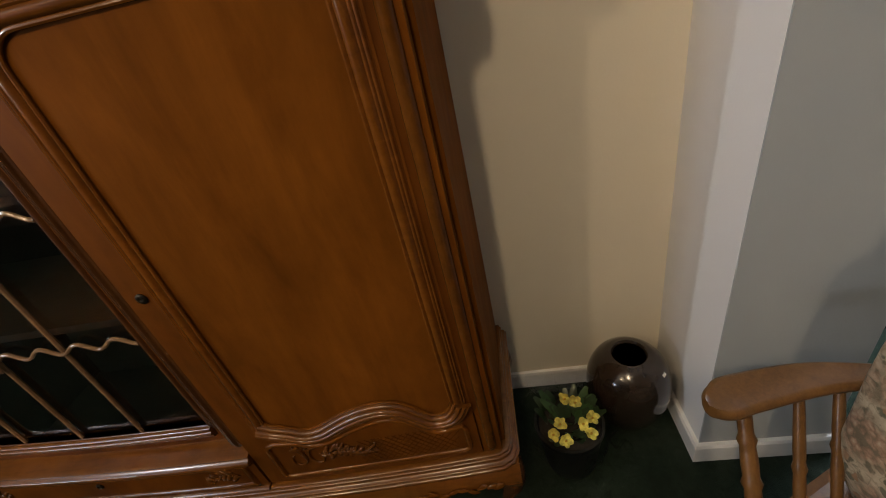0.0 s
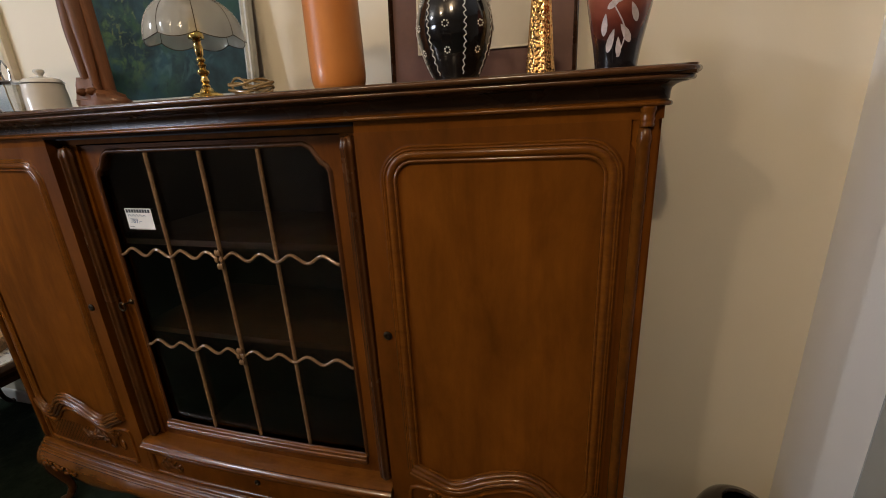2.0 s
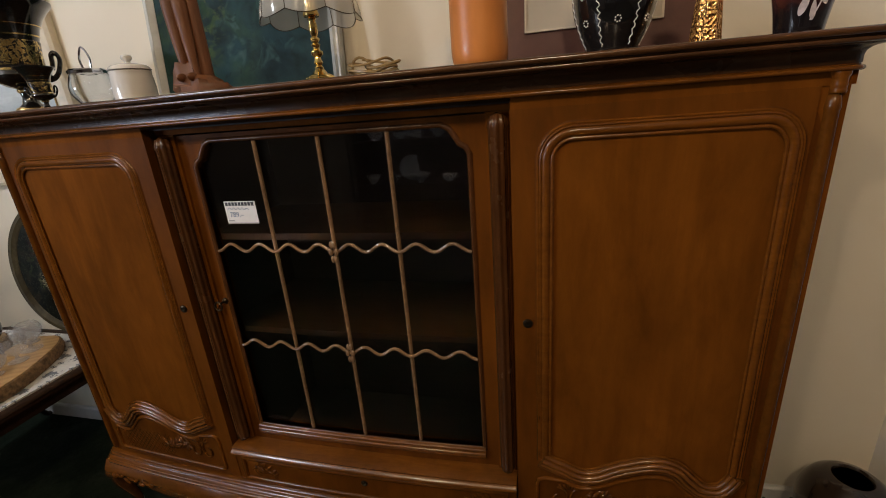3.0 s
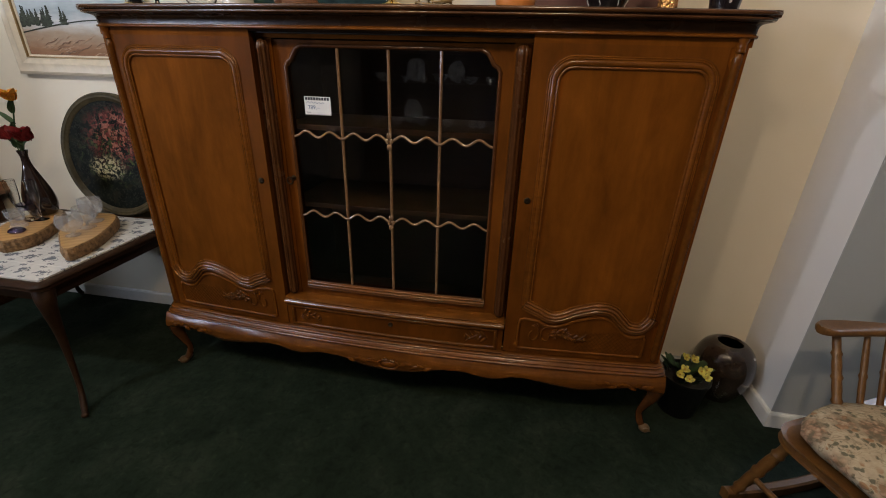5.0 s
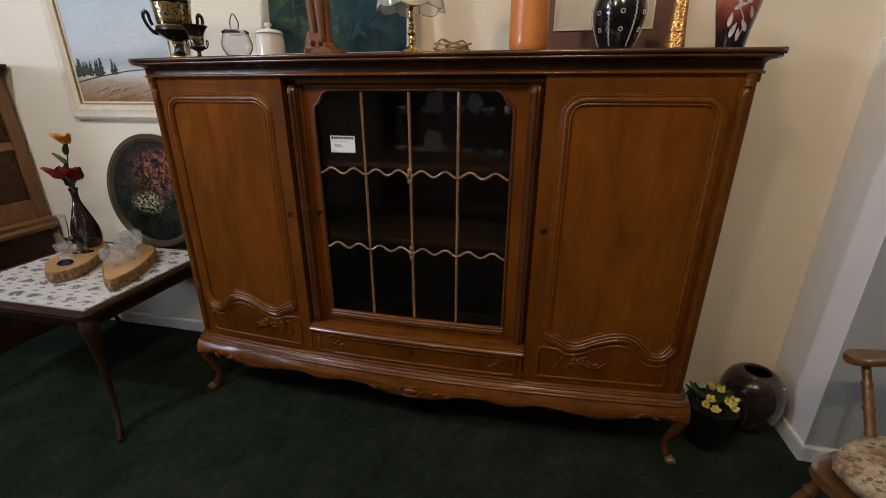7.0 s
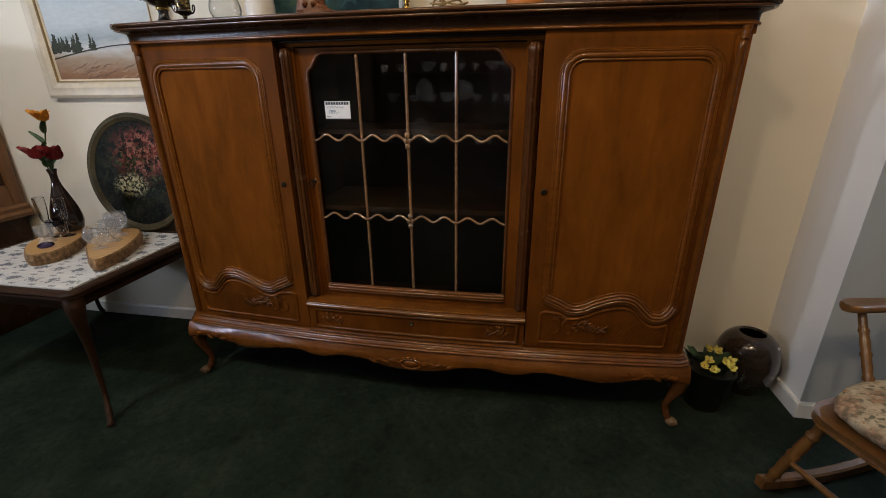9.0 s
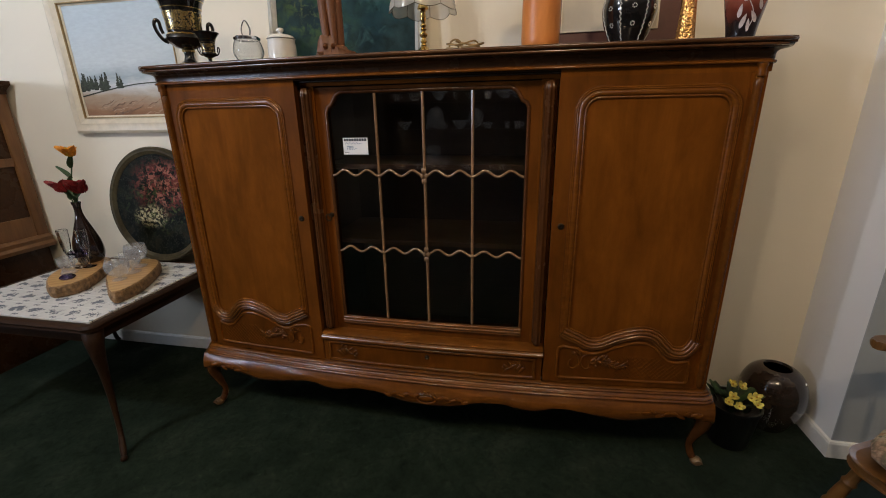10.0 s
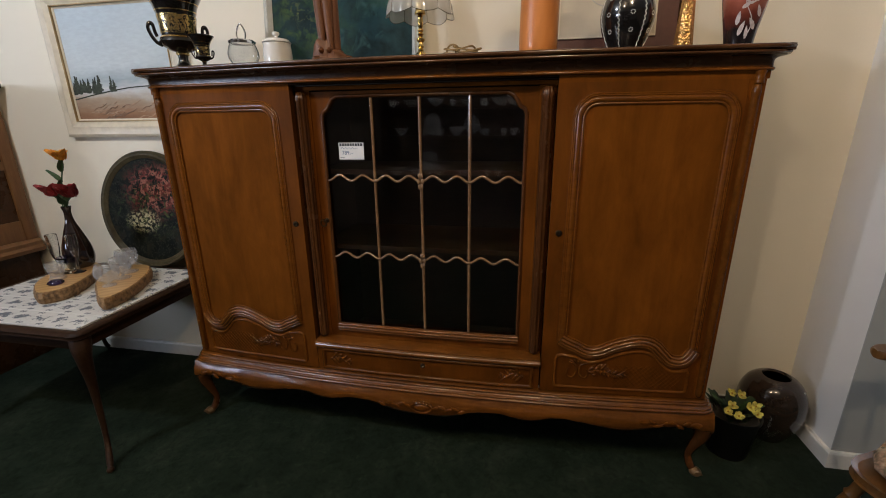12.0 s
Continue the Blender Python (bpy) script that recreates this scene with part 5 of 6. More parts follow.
GREENS = dabs("garden_painting", (0.014, 0.034, 0.038), [(5, 0.45, (0.016, 0.050, 0.062), (0.022, 0.060, 0.050), None), (6, 0.55, (0.022, 0.062, 0.030), (0.040, 0.085, 0.034), (-0.14, 0.26, 0.24, 0.30)),
                                  (16, 0.40, (0.070, 0.115, 0.034), (0.045, 0.095, 0.040), (-0.16, 0.27, 0.14, 0.20)), (34, 0.25, (0.13, 0.15, 0.050), (0.085, 0.13, 0.06), (-0.15, 0.30, 0.11, 0.13)),
                                  (14, 0.30, (0.035, 0.085, 0.085), (0.050, 0.105, 0.10), (0.08, 0.20, 0.22, 0.16)), (12, 0.30, (0.075, 0.095, 0.040), (0.10, 0.085, 0.040), (0.12, 0.40, 0.20, 0.14)),
                                  (22, 0.15, (0.008, 0.018, 0.016), (0.014, 0.026, 0.022), None)], 0.5, 0.16)
framed("garden_painting", (-0.425, 0.345, TOP_Z + 0.006), 0.69, 0.60, 0.036, 0.016, 6, (FRAME_WHITE, GREENS), "dark green garden painting in a pale frame leaning on the wall")

MAT_BROWN = plain("red_brown_card", (0.095, 0.030, 0.018), 0.55, vary=0.12, size=40)
MAT_CREAM = plain("cream_print_paper", (0.52, 0.46, 0.35), 0.6, vary=0.06, size=12)
brown = framed("brown_print", (0.638, 0.360, TOP_Z + 0.004), 0.52, 0.56, 0.012, 0.012, 5, (WALNUT_DARK, MAT_BROWN), "framed print with a red-brown mount leaning on the wall")
bm = box(-0.172, 0.172, 0.0005, 0.0030, 0.101, 0.505)
part("print_sheet", bm, MAT_CREAM, brown, "cream print sheet", smooth=False)
bm = add_ribbon(bmesh.new(), [(-0.175, 0.098), (0.175, 0.098), (0.175, 0.508), (-0.175, 0.508)], [(0.0, -0.004), (0.0, 0.004), (0.005, 0.004), (0.005, -0.004)], True, front)
part("inner_rim", bm, FRAME_CREAM, brown, "thin pale inner rim", smooth=False)
bm = bmesh.new()
add_tube(bm, smoothed([(-0.05, -0.0002, 0.30), (-0.07, -0.0002, 0.25), (-0.02, -0.0002, 0.21), (0.05, -0.0002, 0.23), (0.06, -0.0002, 0.30), (0.0, -0.0002, 0.34)], 6), 0.0012, 4)
part("drawing", bm, INK_GREY, brown, "faint grey drawing")


def oval_picture():
    t = thing("oval_painting", (-1.560, 0.335, TABLE_TOP + 0.004), "dark oval flower painting in a dull gilt frame", "picture")
    t.rotation_euler = (radians(-7), 0, 0)
    rx, rz = 0.298, 0.304
    ring = [(rx * math.cos(a), rz + rz * math.sin(a)) for a in [2 * math.pi * i / 72 for i in range(72)]]
    prof = [(0.0, -0.012), (0.0, 0.008), (0.008, 0.016), (0.016, 0.012), (0.022, 0.014), (0.030, 0.006), (0.036, 0.004), (0.040, -0.004), (0.040, -0.012)]
    part("picture_frame", add_ribbon(bmesh.new(), ring, prof, True, front), FRAME_OVAL, t, angle=60)
    canvas = dabs("dark_still_life", (0.0065, 0.0085, 0.0070), [(10, 0.30, (0.010, 0.014, 0.009), (0.018, 0.015, 0.009), None), (26, 0.55, (0.14, 0.035, 0.028), (0.085, 0.020, 0.018), (0.03, 0.40, 0.20, 0.16)), (30, 0.25, (0.035, 0.050, 0.020), (0.055, 0.075, 0.025), (0.0, 0.30, 0.22, 0.16)),
                                               (38, 0.40, (0.24, 0.085, 0.065), (0.30, 0.13, 0.09), (0.05, 0.41, 0.17, 0.13)), (60, 0.50, (0.30, 0.27, 0.14), (0.45, 0.41, 0.26), (-0.05, 0.245, 0.11, 0.065)), (70, 0.30, (0.012, 0.014, 0.012), (0.03, 0.03, 0.02), None)], 0.6)
    inner = [(p[0] * 0.88, rz + (p[1] - rz) * 0.89) for p in ring]
    part("canvas", add_plate(bmesh.new(), [inner], front, 0.0, -0.006), canvas, t, smooth=False)


# ---- the tiled table ----
TABLE_TOP = 0.572
TABLE_X, TABLE_Y, TABLE_W, TABLE_D, TABLE_TURN = -1.645, -0.008, 0.84, 0.735, 0.0


def tile_material():
    m, t, b = shader("delft_tile")
    c = t.nodes.new("ShaderNodeTexCoord")
    info = t.nodes.new("ShaderNodeObjectInfo")
    sep = t.nodes.new("ShaderNodeSeparateXYZ")
    t.links.new(c.outputs["Object"], sep.inputs["Vector"])

    def calc(kind, a, b_=None):
        n = t.nodes.new("ShaderNodeMath")
        n.operation = kind
        for socket, v in zip(n.inputs, (a, b_)):
            if v is None:
                continue
            if isinstance(v, (int, float)):
                socket.default_value = v
            else:
                t.links.new(v, socket)
        return n.outputs[0]

    ax, ay = calc("ABSOLUTE", sep.outputs["X"]), calc("ABSOLUTE", sep.outputs["Y"])
    cx, cy = calc("SUBTRACT", ax, 0.041), calc("SUBTRACT", ay, 0.041)
    corner = calc("LESS_THAN", calc("MULTIPLY", calc("ABSOLUTE", cx), calc("ABSOLUTE", cy)), 0.000012)
    near = calc("LESS_THAN", calc("ADD", calc("MULTIPLY", cx, cx), calc("MULTIPLY", cy, cy)), 0.00011)
    corner = calc("MULTIPLY", corner, near)
    n = t.nodes.new("ShaderNodeTexNoise")
    n.noise_dimensions = "4D"
    n.inputs["Scale"].default_value, n.inputs["Detail"].default_value, n.inputs["Roughness"].default_value = 55.0, 4.0, 0.7
    t.links.new(c.outputs["Object"], n.inputs["Vector"])
    t.links.new(calc("MULTIPLY", info.outputs["Random"], 40.0), n.inputs["W"])
    r2 = calc("ADD", calc("MULTIPLY", sep.outputs["X"], sep.outputs["X"]), calc("MULTIPLY", calc("MULTIPLY", sep.outputs["Y"], sep.outputs["Y"]), 2.2))
    figure = calc("GREATER_THAN", calc("SUBTRACT", n.outputs["Fac"], calc("MULTIPLY", r2, 110.0)), 0.42)
    ink = calc("MINIMUM", calc("ADD", corner, figure), 1.0)
    white = ramp(t, noise_of(t, (1, 1, 1), 20), [(0.3, (0.70, 0.70, 0.68)), (0.7, (0.80, 0.80, 0.78))])
    t.links.new(mixed(t, white, (0.10, 0.12, 0.16), calc("MULTIPLY", ink, 0.85)), b.inputs["Base Color"])
    b.inputs["Roughness"].default_value = 0.2
    b.inputs["Coat Weight"].default_value = 0.3
    return m


def tiled_table():
    t = thing("tiled_table", (TABLE_X, TABLE_Y, 0), "low wooden table with blue and white tiles and cabriole legs", "table", turn=TABLE_TURN)
    w, d = TABLE_W / 2, TABLE_D / 2
    corner = 0.05

    def plan(grow):
        a, b = w + grow, d + grow
        c = corner
        pts = []
        for sx, sy, first in ((1, -1, 0), (1, 1, 1), (-1, 1, 0), (-1, -1, 1)):
            bit = [(sx * (a - c), sy * b), (sx * (a - c * 0.75), sy * (b + 0.004)), (sx * (a - c * 0.25), sy * (b - c * 0.12)), (sx * (a - c * 0.12), sy * (b - c * 0.25)), (sx * (a + 0.004), sy * (b - c * 0.75)), (sx * a, sy * (b - c))]
            pts += bit if first == 0 else bit[::-1]
        return pts

    ring = plan(0.0)
    prof = [(0.045, TABLE_TOP - 0.030), (0.010, TABLE_TOP - 0.030), (0.002, TABLE_TOP - 0.026), (0.004, TABLE_TOP - 0.018), (-0.002, TABLE_TOP - 0.010), (0.003, TABLE_TOP - 0.002), (0.012, TABLE_TOP + 0.002), (0.030, TABLE_TOP + 0.001), (0.036, TABLE_TOP - 0.004), (0.045, TABLE_TOP - 0.010)]
    part("top_rim", add_ribbon(bmesh.new(), ring, prof, True, lambda u, v, h: (u, v, h)), TABLE_WOOD, t, "moulded wooden rim", angle=60)
    part("grout_bed", box(-w + 0.036, w - 0.036, -d + 0.036, d - 0.036, TABLE_TOP - 0.024, TABLE_TOP - 0.006), plain("white_grout", (0.46, 0.46, 0.45), 0.8, vary=0.1), t, smooth=False)
    for sy in (-1, 1):
        part("apron", box(-w + 0.06, w - 0.06, sy * (d - 0.045) - 0.009, sy * (d - 0.045) + 0.009, TABLE_TOP - 0.085, TABLE_TOP - 0.029, 0.004), TABLE_WOOD, t)
    for sx in (-1, 1):
        part("apron", box(sx * (w - 0.045) - 0.009, sx * (w - 0.045) + 0.009, -d + 0.06, d - 0.06, TABLE_TOP - 0.085, TABLE_TOP - 0.029, 0.004), TABLE_WOOD, t)
        for sy in (-1, 1):
            k = Vector((sx * 0.7, sy * 0.7, 0))
            line = smoothed([Vector((sx * (w - 0.055), sy * (d - 0.055), 0)) + k * o + Vector((0, 0, z)) for o, z in ((0.0, 0.548), (0.030, 0.505), (0.036, 0.450), (0.024, 0.340), (0.030, 0.210), (0.052, 0.095), (0.098, 0.035), (0.130, 0.012))], 4)
            r = [p.x for p in smoothed([(0.036, 0), (0.034, 0), (0.026, 0), (0.017, 0), (0.012, 0), (0.010, 0), (0.012, 0), (0.009, 0)], 4)]
            lg = part("leg", tube(line, r, 10), TABLE_WOOD, t, "slender cabriole leg")
            bm = bmesh.new()
            add_blob(bm, Vector((sx * (w - 0.055), sy * (d - 0.055), 0.012)) + k * 0.134, (0.014, 0.014, 0.012), 8)
            part("foot", bm, TABLE_WOOD, lg)
    return t


table = tiled_table()
oval_picture()


def wood_slice(place, turn, length, width, label, seed):
    rng = random.Random(seed)
    bark = plain("bark", (0.22, 0.13, 0.060), 0.9, vary=0.75, size=60, bump=0.8, distance=0.004)
    m, tr, b = shader("cut_wood")
    wv = node(tr, "ShaderNodeTexWave", Scale=9.0, Distortion=5.0, Detail=3.0)
    tr.links.new(coords(tr, (1, 1.6, 1)), wv.inputs["Vector"])
    tr.links.new(ramp(tr, wv.outputs["Fac"], [(0.2, (0.48, 0.27, 0.095)), (0.8, (0.57, 0.34, 0.13))]), b.inputs["Base Color"])
    b.inputs["Roughness"].default_value = 0.35
    b.inputs["Coat Weight"].default_value = 0.3
    t = thing("wood_slice", place, label, "wood slice", "wooden slices on the table", turn)
    n, ring = 60, []
    for i in range(n):
        a = 2 * math.pi * i / n
        k = 1 + 0.05 * math.sin(3 * a + seed) + 0.03 * math.sin(5 * a) + 0.012 * (i % 2)
        ring.append((length / 2 * k * math.cos(a), width / 2 * k * math.sin(a) * (1 + 0.2 * math.cos(a))))
    part("bark_edge", add_ribbon(bmesh.new(), ring, [(0.016, 0.0), (0.004, 0.0), (0.0, 0.008), (-0.003, 0.028), (0.002, 0.048), (0.010, 0.052), (0.016, 0.052)], True, lambda u, v, h: (u, v, h)), bark, t, "rough bark edge", angle=20)
    part("cut_face", add_plate(bmesh.new(), [[(u * 0.955, v * 0.93) for u, v in ring]], lambda u, v, h: (u, v, h), 0.002, 0.0525), m, t, "smooth honey-coloured cut face", smooth=False)
    return t


Z = TABLE_TOP + 0.0045
top = Z + 0.0530
wood_slice((-1.735, 0.020, Z), 122, 0.46, 0.20, "oval slice of a log with bark, carrying a vase", 2)
wood_slice((-1.450, 0.035, Z), 126, 0.48, 0.19, "oval slice of a log with bark, carrying glasses", 5)


def wine_glass(place, k, label, material, shape):
    t = thing("drinking_glass", place, label, "glass", "glasses on the wooden slices")
    prof = curve_profile([(r * k, z * k) for r, z in shape], 4)
    wall = [(max(0.0005, r - 0.0022), z + 0.002) for r, z in reversed(prof[len(prof) // 3:])]
    part("bowl", lathe([(0.0, 0.0)] + prof + wall + [(0.0, wall[-1][1])], 48, flute=0.05, flutes=12), material, t, angle=20)


CRYSTAL, tr, b = shader("cut_crystal")
b.inputs["Base Color"].default_value = (0.55, 0.56, 0.58, 1)
b.inputs["Roughness"].default_value = 0.06
b.inputs["Specular IOR Level"].default_value = 1.0
b.inputs["Alpha"].default_value = 0.20
bumped(tr, b, noise_of(tr, (1, 1, 1), 60, 2), 0.3, 0.002)
GOBLET = [(0.030, 0.0), (0.031, 0.003), (0.012, 0.008), (0.006, 0.016), (0.008, 0.024), (0.030, 0.040), (0.040, 0.066), (0.038, 0.098)]
BALLOON = [(0.026, 0.0), (0.027, 0.003), (0.010, 0.007), (0.008, 0.014), (0.034, 0.030), (0.046, 0.056), (0.044, 0.080), (0.036, 0.098)]
SHOT = [(0.030, 0.0), (0.033, 0.004), (0.026, 0.014), (0.024, 0.022), (0.032, 0.050), (0.036, 0.078)]
wine_glass((-1.415, -0.052, top), 1.0, "clear crystal goblet on the wooden slice", CRYSTAL, BALLOON)
wine_glass((-1.440, 0.040, top), 1.0, "clear crystal goblet on the wooden slice", CRYSTAL, GOBLET)
wine_glass((-1.485, 0.115, top), 1.12, "clear crystal goblet on the wooden slice", CRYSTAL, GOBLET)
wine_glass((-1.555, 0.165, top), 0.9, "clear crystal goblet on the wooden slice", CRYSTAL, BALLOON)
wine_glass((-1.735, -0.020, top), 1.0, "small purple-tinted glass on the wooden slice", CRYSTAL, SHOT)
t = thing("glass_candle_holder", (-1.675, -0.075, top), "low dark purple glass candle holder", "candle holder")
part("body", lathe([(0.0, 0.0), (0.026, 0.0), (0.031, 0.006), (0.028, 0.012), (0.018, 0.018), (0.0, 0.018)], 28), PURPLE_GLASS, t)
t = thing("glass_tumbler", (-1.765, 0.060, top), "clear tumbler with a dark blue rim", "glass")
part("body", lathe([(0.0, 0.0), (0.026, 0.0), (0.029, 0.01), (0.034, 0.06), (0.032, 0.06), (0.026, 0.012), (0.0, 0.010)], 28), CLEAR_GLASS, t)
part("rim", lathe([(0.0322, 0.056), (0.0352, 0.056), (0.0360, 0.082), (0.0335, 0.082)], 28), PURPLE_GLASS, t, "dark blue rim")


def bottle_vase():
    t = thing("bottle_vase", (-1.805, 0.150, top), "bulbous smoky brown bottle vase", "vase")
    t.scale = (0.88, 0.88, 1.22)
    prof = curve_profile([(0.050, 0.0), (0.062, 0.010), (0.072, 0.040), (0.066, 0.085), (0.044, 0.140), (0.022, 0.190), (0.017, 0.225), (0.024, 0.250)], 5)
    part("body", lathe([(0.0, 0.0)] + prof + [(0.021, 0.249), (0.013, 0.22), (0.03, 0.15), (0.0, 0.12)], 40), plain("smoky_brown_glaze", (0.022, 0.013, 0.011), 0.10, vary=0.3, coat=0.6), t)


def champagne(place, lean):
    t = thing("tall_glass", place, "tall slim clear glass", "glass", "tall clear glasses")
    t.rotation_euler = (radians(lean[0]), radians(lean[1]), 0)
    prof = curve_profile([(0.026, 0.0), (0.027, 0.003), (0.007, 0.010), (0.006, 0.050), (0.016, 0.085), (0.021, 0.130), (0.023, 0.185)], 4)
    wall = [(max(0.0006, r - 0.0018), z + 0.002) for r, z in reversed(prof[len(prof) // 2:])]
    part("bowl", lathe([(0.0, 0.0)] + prof + wall + [(0.0, wall[-1][1])], 28), CLEAR_GLASS, t)


bottle_vase()
champagne((-1.730, 0.075, top), (0, 0))
champagne((-1.820, 0.060, top), (0, 0))

STEM_GREEN = plain("stem_green", (0.035, 0.085, 0.025), 0.5, vary=0.3)
LEAF_GREEN = plain("leaf_green", (0.055, 0.11, 0.045), 0.45, vary=0.35, size=60)
ROSE_ORANGE = plain("orange_petal", (0.82, 0.34, 0.035), 0.5, vary=0.35, size=50)
ROSE_YELLOW = plain("yellow_petal", (0.80, 0.52, 0.05), 0.5, vary=0.2, size=50)
ROSE_RED = plain("dark_red_petal", (0.24, 0.016, 0.020), 0.5, vary=0.35, size=50)
YELLOW_PETAL = plain("yellow_primrose", (0.54, 0.47, 0.09), 0.6, vary=0.55, size=70)


def petal(bm, base, out, up, length, width, cup):
    """One curved petal from base along out and up."""
    side = out.cross(up).normalized()
    rows = []
    for j in range(5):
        v = j / 4
        w = width * math.sin(math.pi * (0.15 + 0.72 * v)) / 2
        mid = base + up * (length * v) + out * (length * (cup * v * v + 0.18 * v))
        rows.append([bm.verts.new(mid + side * (w * (k - 1.5) / 1.5) - out * (0.25 * w * abs(k - 1.5) / 1.5)) for k in range(4)])
    for a, b in zip(rows, rows[1:]):
        for k in range(3):
            bm.faces.new((a[k], a[k + 1], b[k + 1], b[k]))


def rose(parent, head, size, lean, outer, inner, spread=1.0):
    for ring, (n, r, length, cup, m) in enumerate(((5, 0.30, 0.75, -0.15, inner), (6, 0.55, 0.85, 0.15, outer), (7, 0.75, 0.9, 0.55, outer))):
        bm = bmesh.new()
        for i in range(n):
            a = 2 * math.pi * (i + 0.5 * ring) / n
            out = Vector((math.cos(a), math.sin(a), 0))
            petal(bm, Vector(head) + out * size * r * 0.35, out, (Vector((0, 0, 1)) + Vector(lean)).normalized(), size * length * (1 + 0.25 * math.sin(i * 2.4)), size * 0.95, cup * spread)
        part("petals", bm, m, parent)


def rose_stem(points, label, outer, inner, size, lean, spread=1.0):
    t = thing("silk_rose", (-1.805, 0.150, top + 0.26), label, "flower", "silk roses in the bottle vase")
    line = smoothed(points, 5)
    part("stem", tube(line, 0.0028, 6), STEM_GREEN, t, "green stem")
    rose(t, points[-1], size, lean, outer, inner, spread)
    for f, side in ((0.45, 1), (0.65, -1), (0.8, 1)):
        p = line[int(f * (len(line) - 1))]
        bm = bmesh.new()
        d = Vector((side * 0.9, -0.25, 0.25)).normalized()
        petal(bm, p, d, Vector((0, -0.2, 0.9)).normalized(), 0.050, 0.030, 0.7)
        part("leaf", bm, LEAF_GREEN, t, "green leaf")


rose_stem([(0, 0, 0), (0.008, -0.01, 0.10), (0.060, -0.03, 0.18), (0.120, -0.05, 0.272)], "orange and yellow silk rose on a long stem", ROSE_ORANGE, ROSE_YELLOW, 0.046, (0.1, -0.5, 0), 0.8)
rose_stem([(0, 0, 0), (-0.010, -0.01, 0.07), (0.000, -0.03, 0.105)], "dark red silk rose bud", ROSE_RED, ROSE_RED, 0.056, (-0.30, -0.35, -0.25), 0.45)
rose_stem([(0, 0, 0), (0.020, -0.005, 0.06), (0.095, -0.03, 0.105)], "dark red silk rose bud", ROSE_RED, ROSE_RED, 0.064, (0.20, -0.40, -0.45), 0.40)


# ---- display cabinet in the corner ----
def display_cabinet():
    t = thing("display_cabinet", (-2.830, 0.050, 0), "brown wooden display cabinet with a glazed front", "cabinet")
    w, d = 0.44, 0.35
    part("base", box(-w + 0.03, w - 0.03, -d + 0.03, d, 0.0, 0.62, 0.004), WALNUT_DARK, t, "dark base", smooth=False)
    part("waist_moulding", add_ribbon(bmesh.new(), [(-w, d), (-w, -d), (w, -d), (w, d)], [(0.02, 0.62), (-0.030, 0.62), (-0.034, 0.64), (-0.020, 0.655), (-0.022, 0.675), (-0.006, 0.69), (0.02, 0.69)], False, lambda u, v, h: (u, v, h)), PINE_CABINET, t, "moulded waist")
    part("waist_board", box(-w + 0.015, w - 0.015, -d + 0.015, d, 0.62, 0.685), PINE_CABINET, t, smooth=False)
    for x, y in ((-w, -d), (w - 0.06, -d), (-w, d - 0.06), (w - 0.06, d - 0.06)):
        part("post", box(x, x + 0.06, y, y + 0.06, 0.685, 1.46, 0.004), PINE_CABINET, t)
    for sx in (-1, 1):
        x0 = sx * (w - 0.015) - 0.012
        part("rail", box(x0, x0 + 0.024, -d + 0.06, d - 0.06, 0.685, 0.80, 0.003), PINE_CABINET, t, smooth=False)
        part("rail", box(x0, x0 + 0.024, -d + 0.06, d - 0.06, 1.08, 1.125, 0.003), PINE_CABINET, t, smooth=False)
        part("rail", box(x0, x0 + 0.024, -d + 0.06, d - 0.06, 1.37, 1.46, 0.003), PINE_CABINET, t, smooth=False)
        if sx < 0:
            part("side_panel", box(x0 + 0.008, x0 + 0.018, -d + 0.06, d - 0.06, 0.80, 1.37), WALNUT_INSIDE_SHADE, t, smooth=False)
        else:
            part("side_panel", box(x0 + 0.004, x0 + 0.014, -d + 0.06, d - 0.06, 0.80, 1.37), WALNUT_DARK, t, "dark side panel", smooth=False)
    for z in (0.84, 1.10):
        part("shelf", box(-w + 0.03, w - 0.04, -d + 0.05, d - 0.02, z, z + 0.015), PINE_CABINET, t, smooth=False)
    part("back", box(-w + 0.06, w - 0.06, d - 0.02, d - 0.005, 0.685, 1.46), WALNUT_INSIDE_SHADE, t, smooth=False)
    part("front_pane", box(-w + 0.06, w - 0.06, -d + 0.02, -d + 0.025, 0.70, 1.46), PANE, t, smooth=False)
    part("cornice", add_ribbon(bmesh.new(), [(-w, d), (-w, -d), (w, -d), (w, d)], [(0.03, 1.455), (-0.006, 1.455), (-0.010, 1.475), (-0.030, 1.490), (-0.046, 1.500), (-0.050, 1.520), (0.03, 1.520)], False, lambda u, v, h: (u, v, h)), WALNUT_DARK, t, "dark moulded cornice")
    part("top_board", box(-w, w, -d, d, 1.460, 1.518), WALNUT_DARK, t, smooth=False)
    pot = thing("stoneware_jar", (-2.72, 0.10, 0.8555), "brown stoneware jar inside the display cabinet", "jar")
    part("body", lathe(curve_profile([(0.0, 0.0), (0.05, 0.0), (0.075, 0.05), (0.07, 0.12), (0.04, 0.16), (0.045, 0.18), (0.0, 0.18)], 4), 30), BROWN_GLAZE, pot)


display_cabinet()

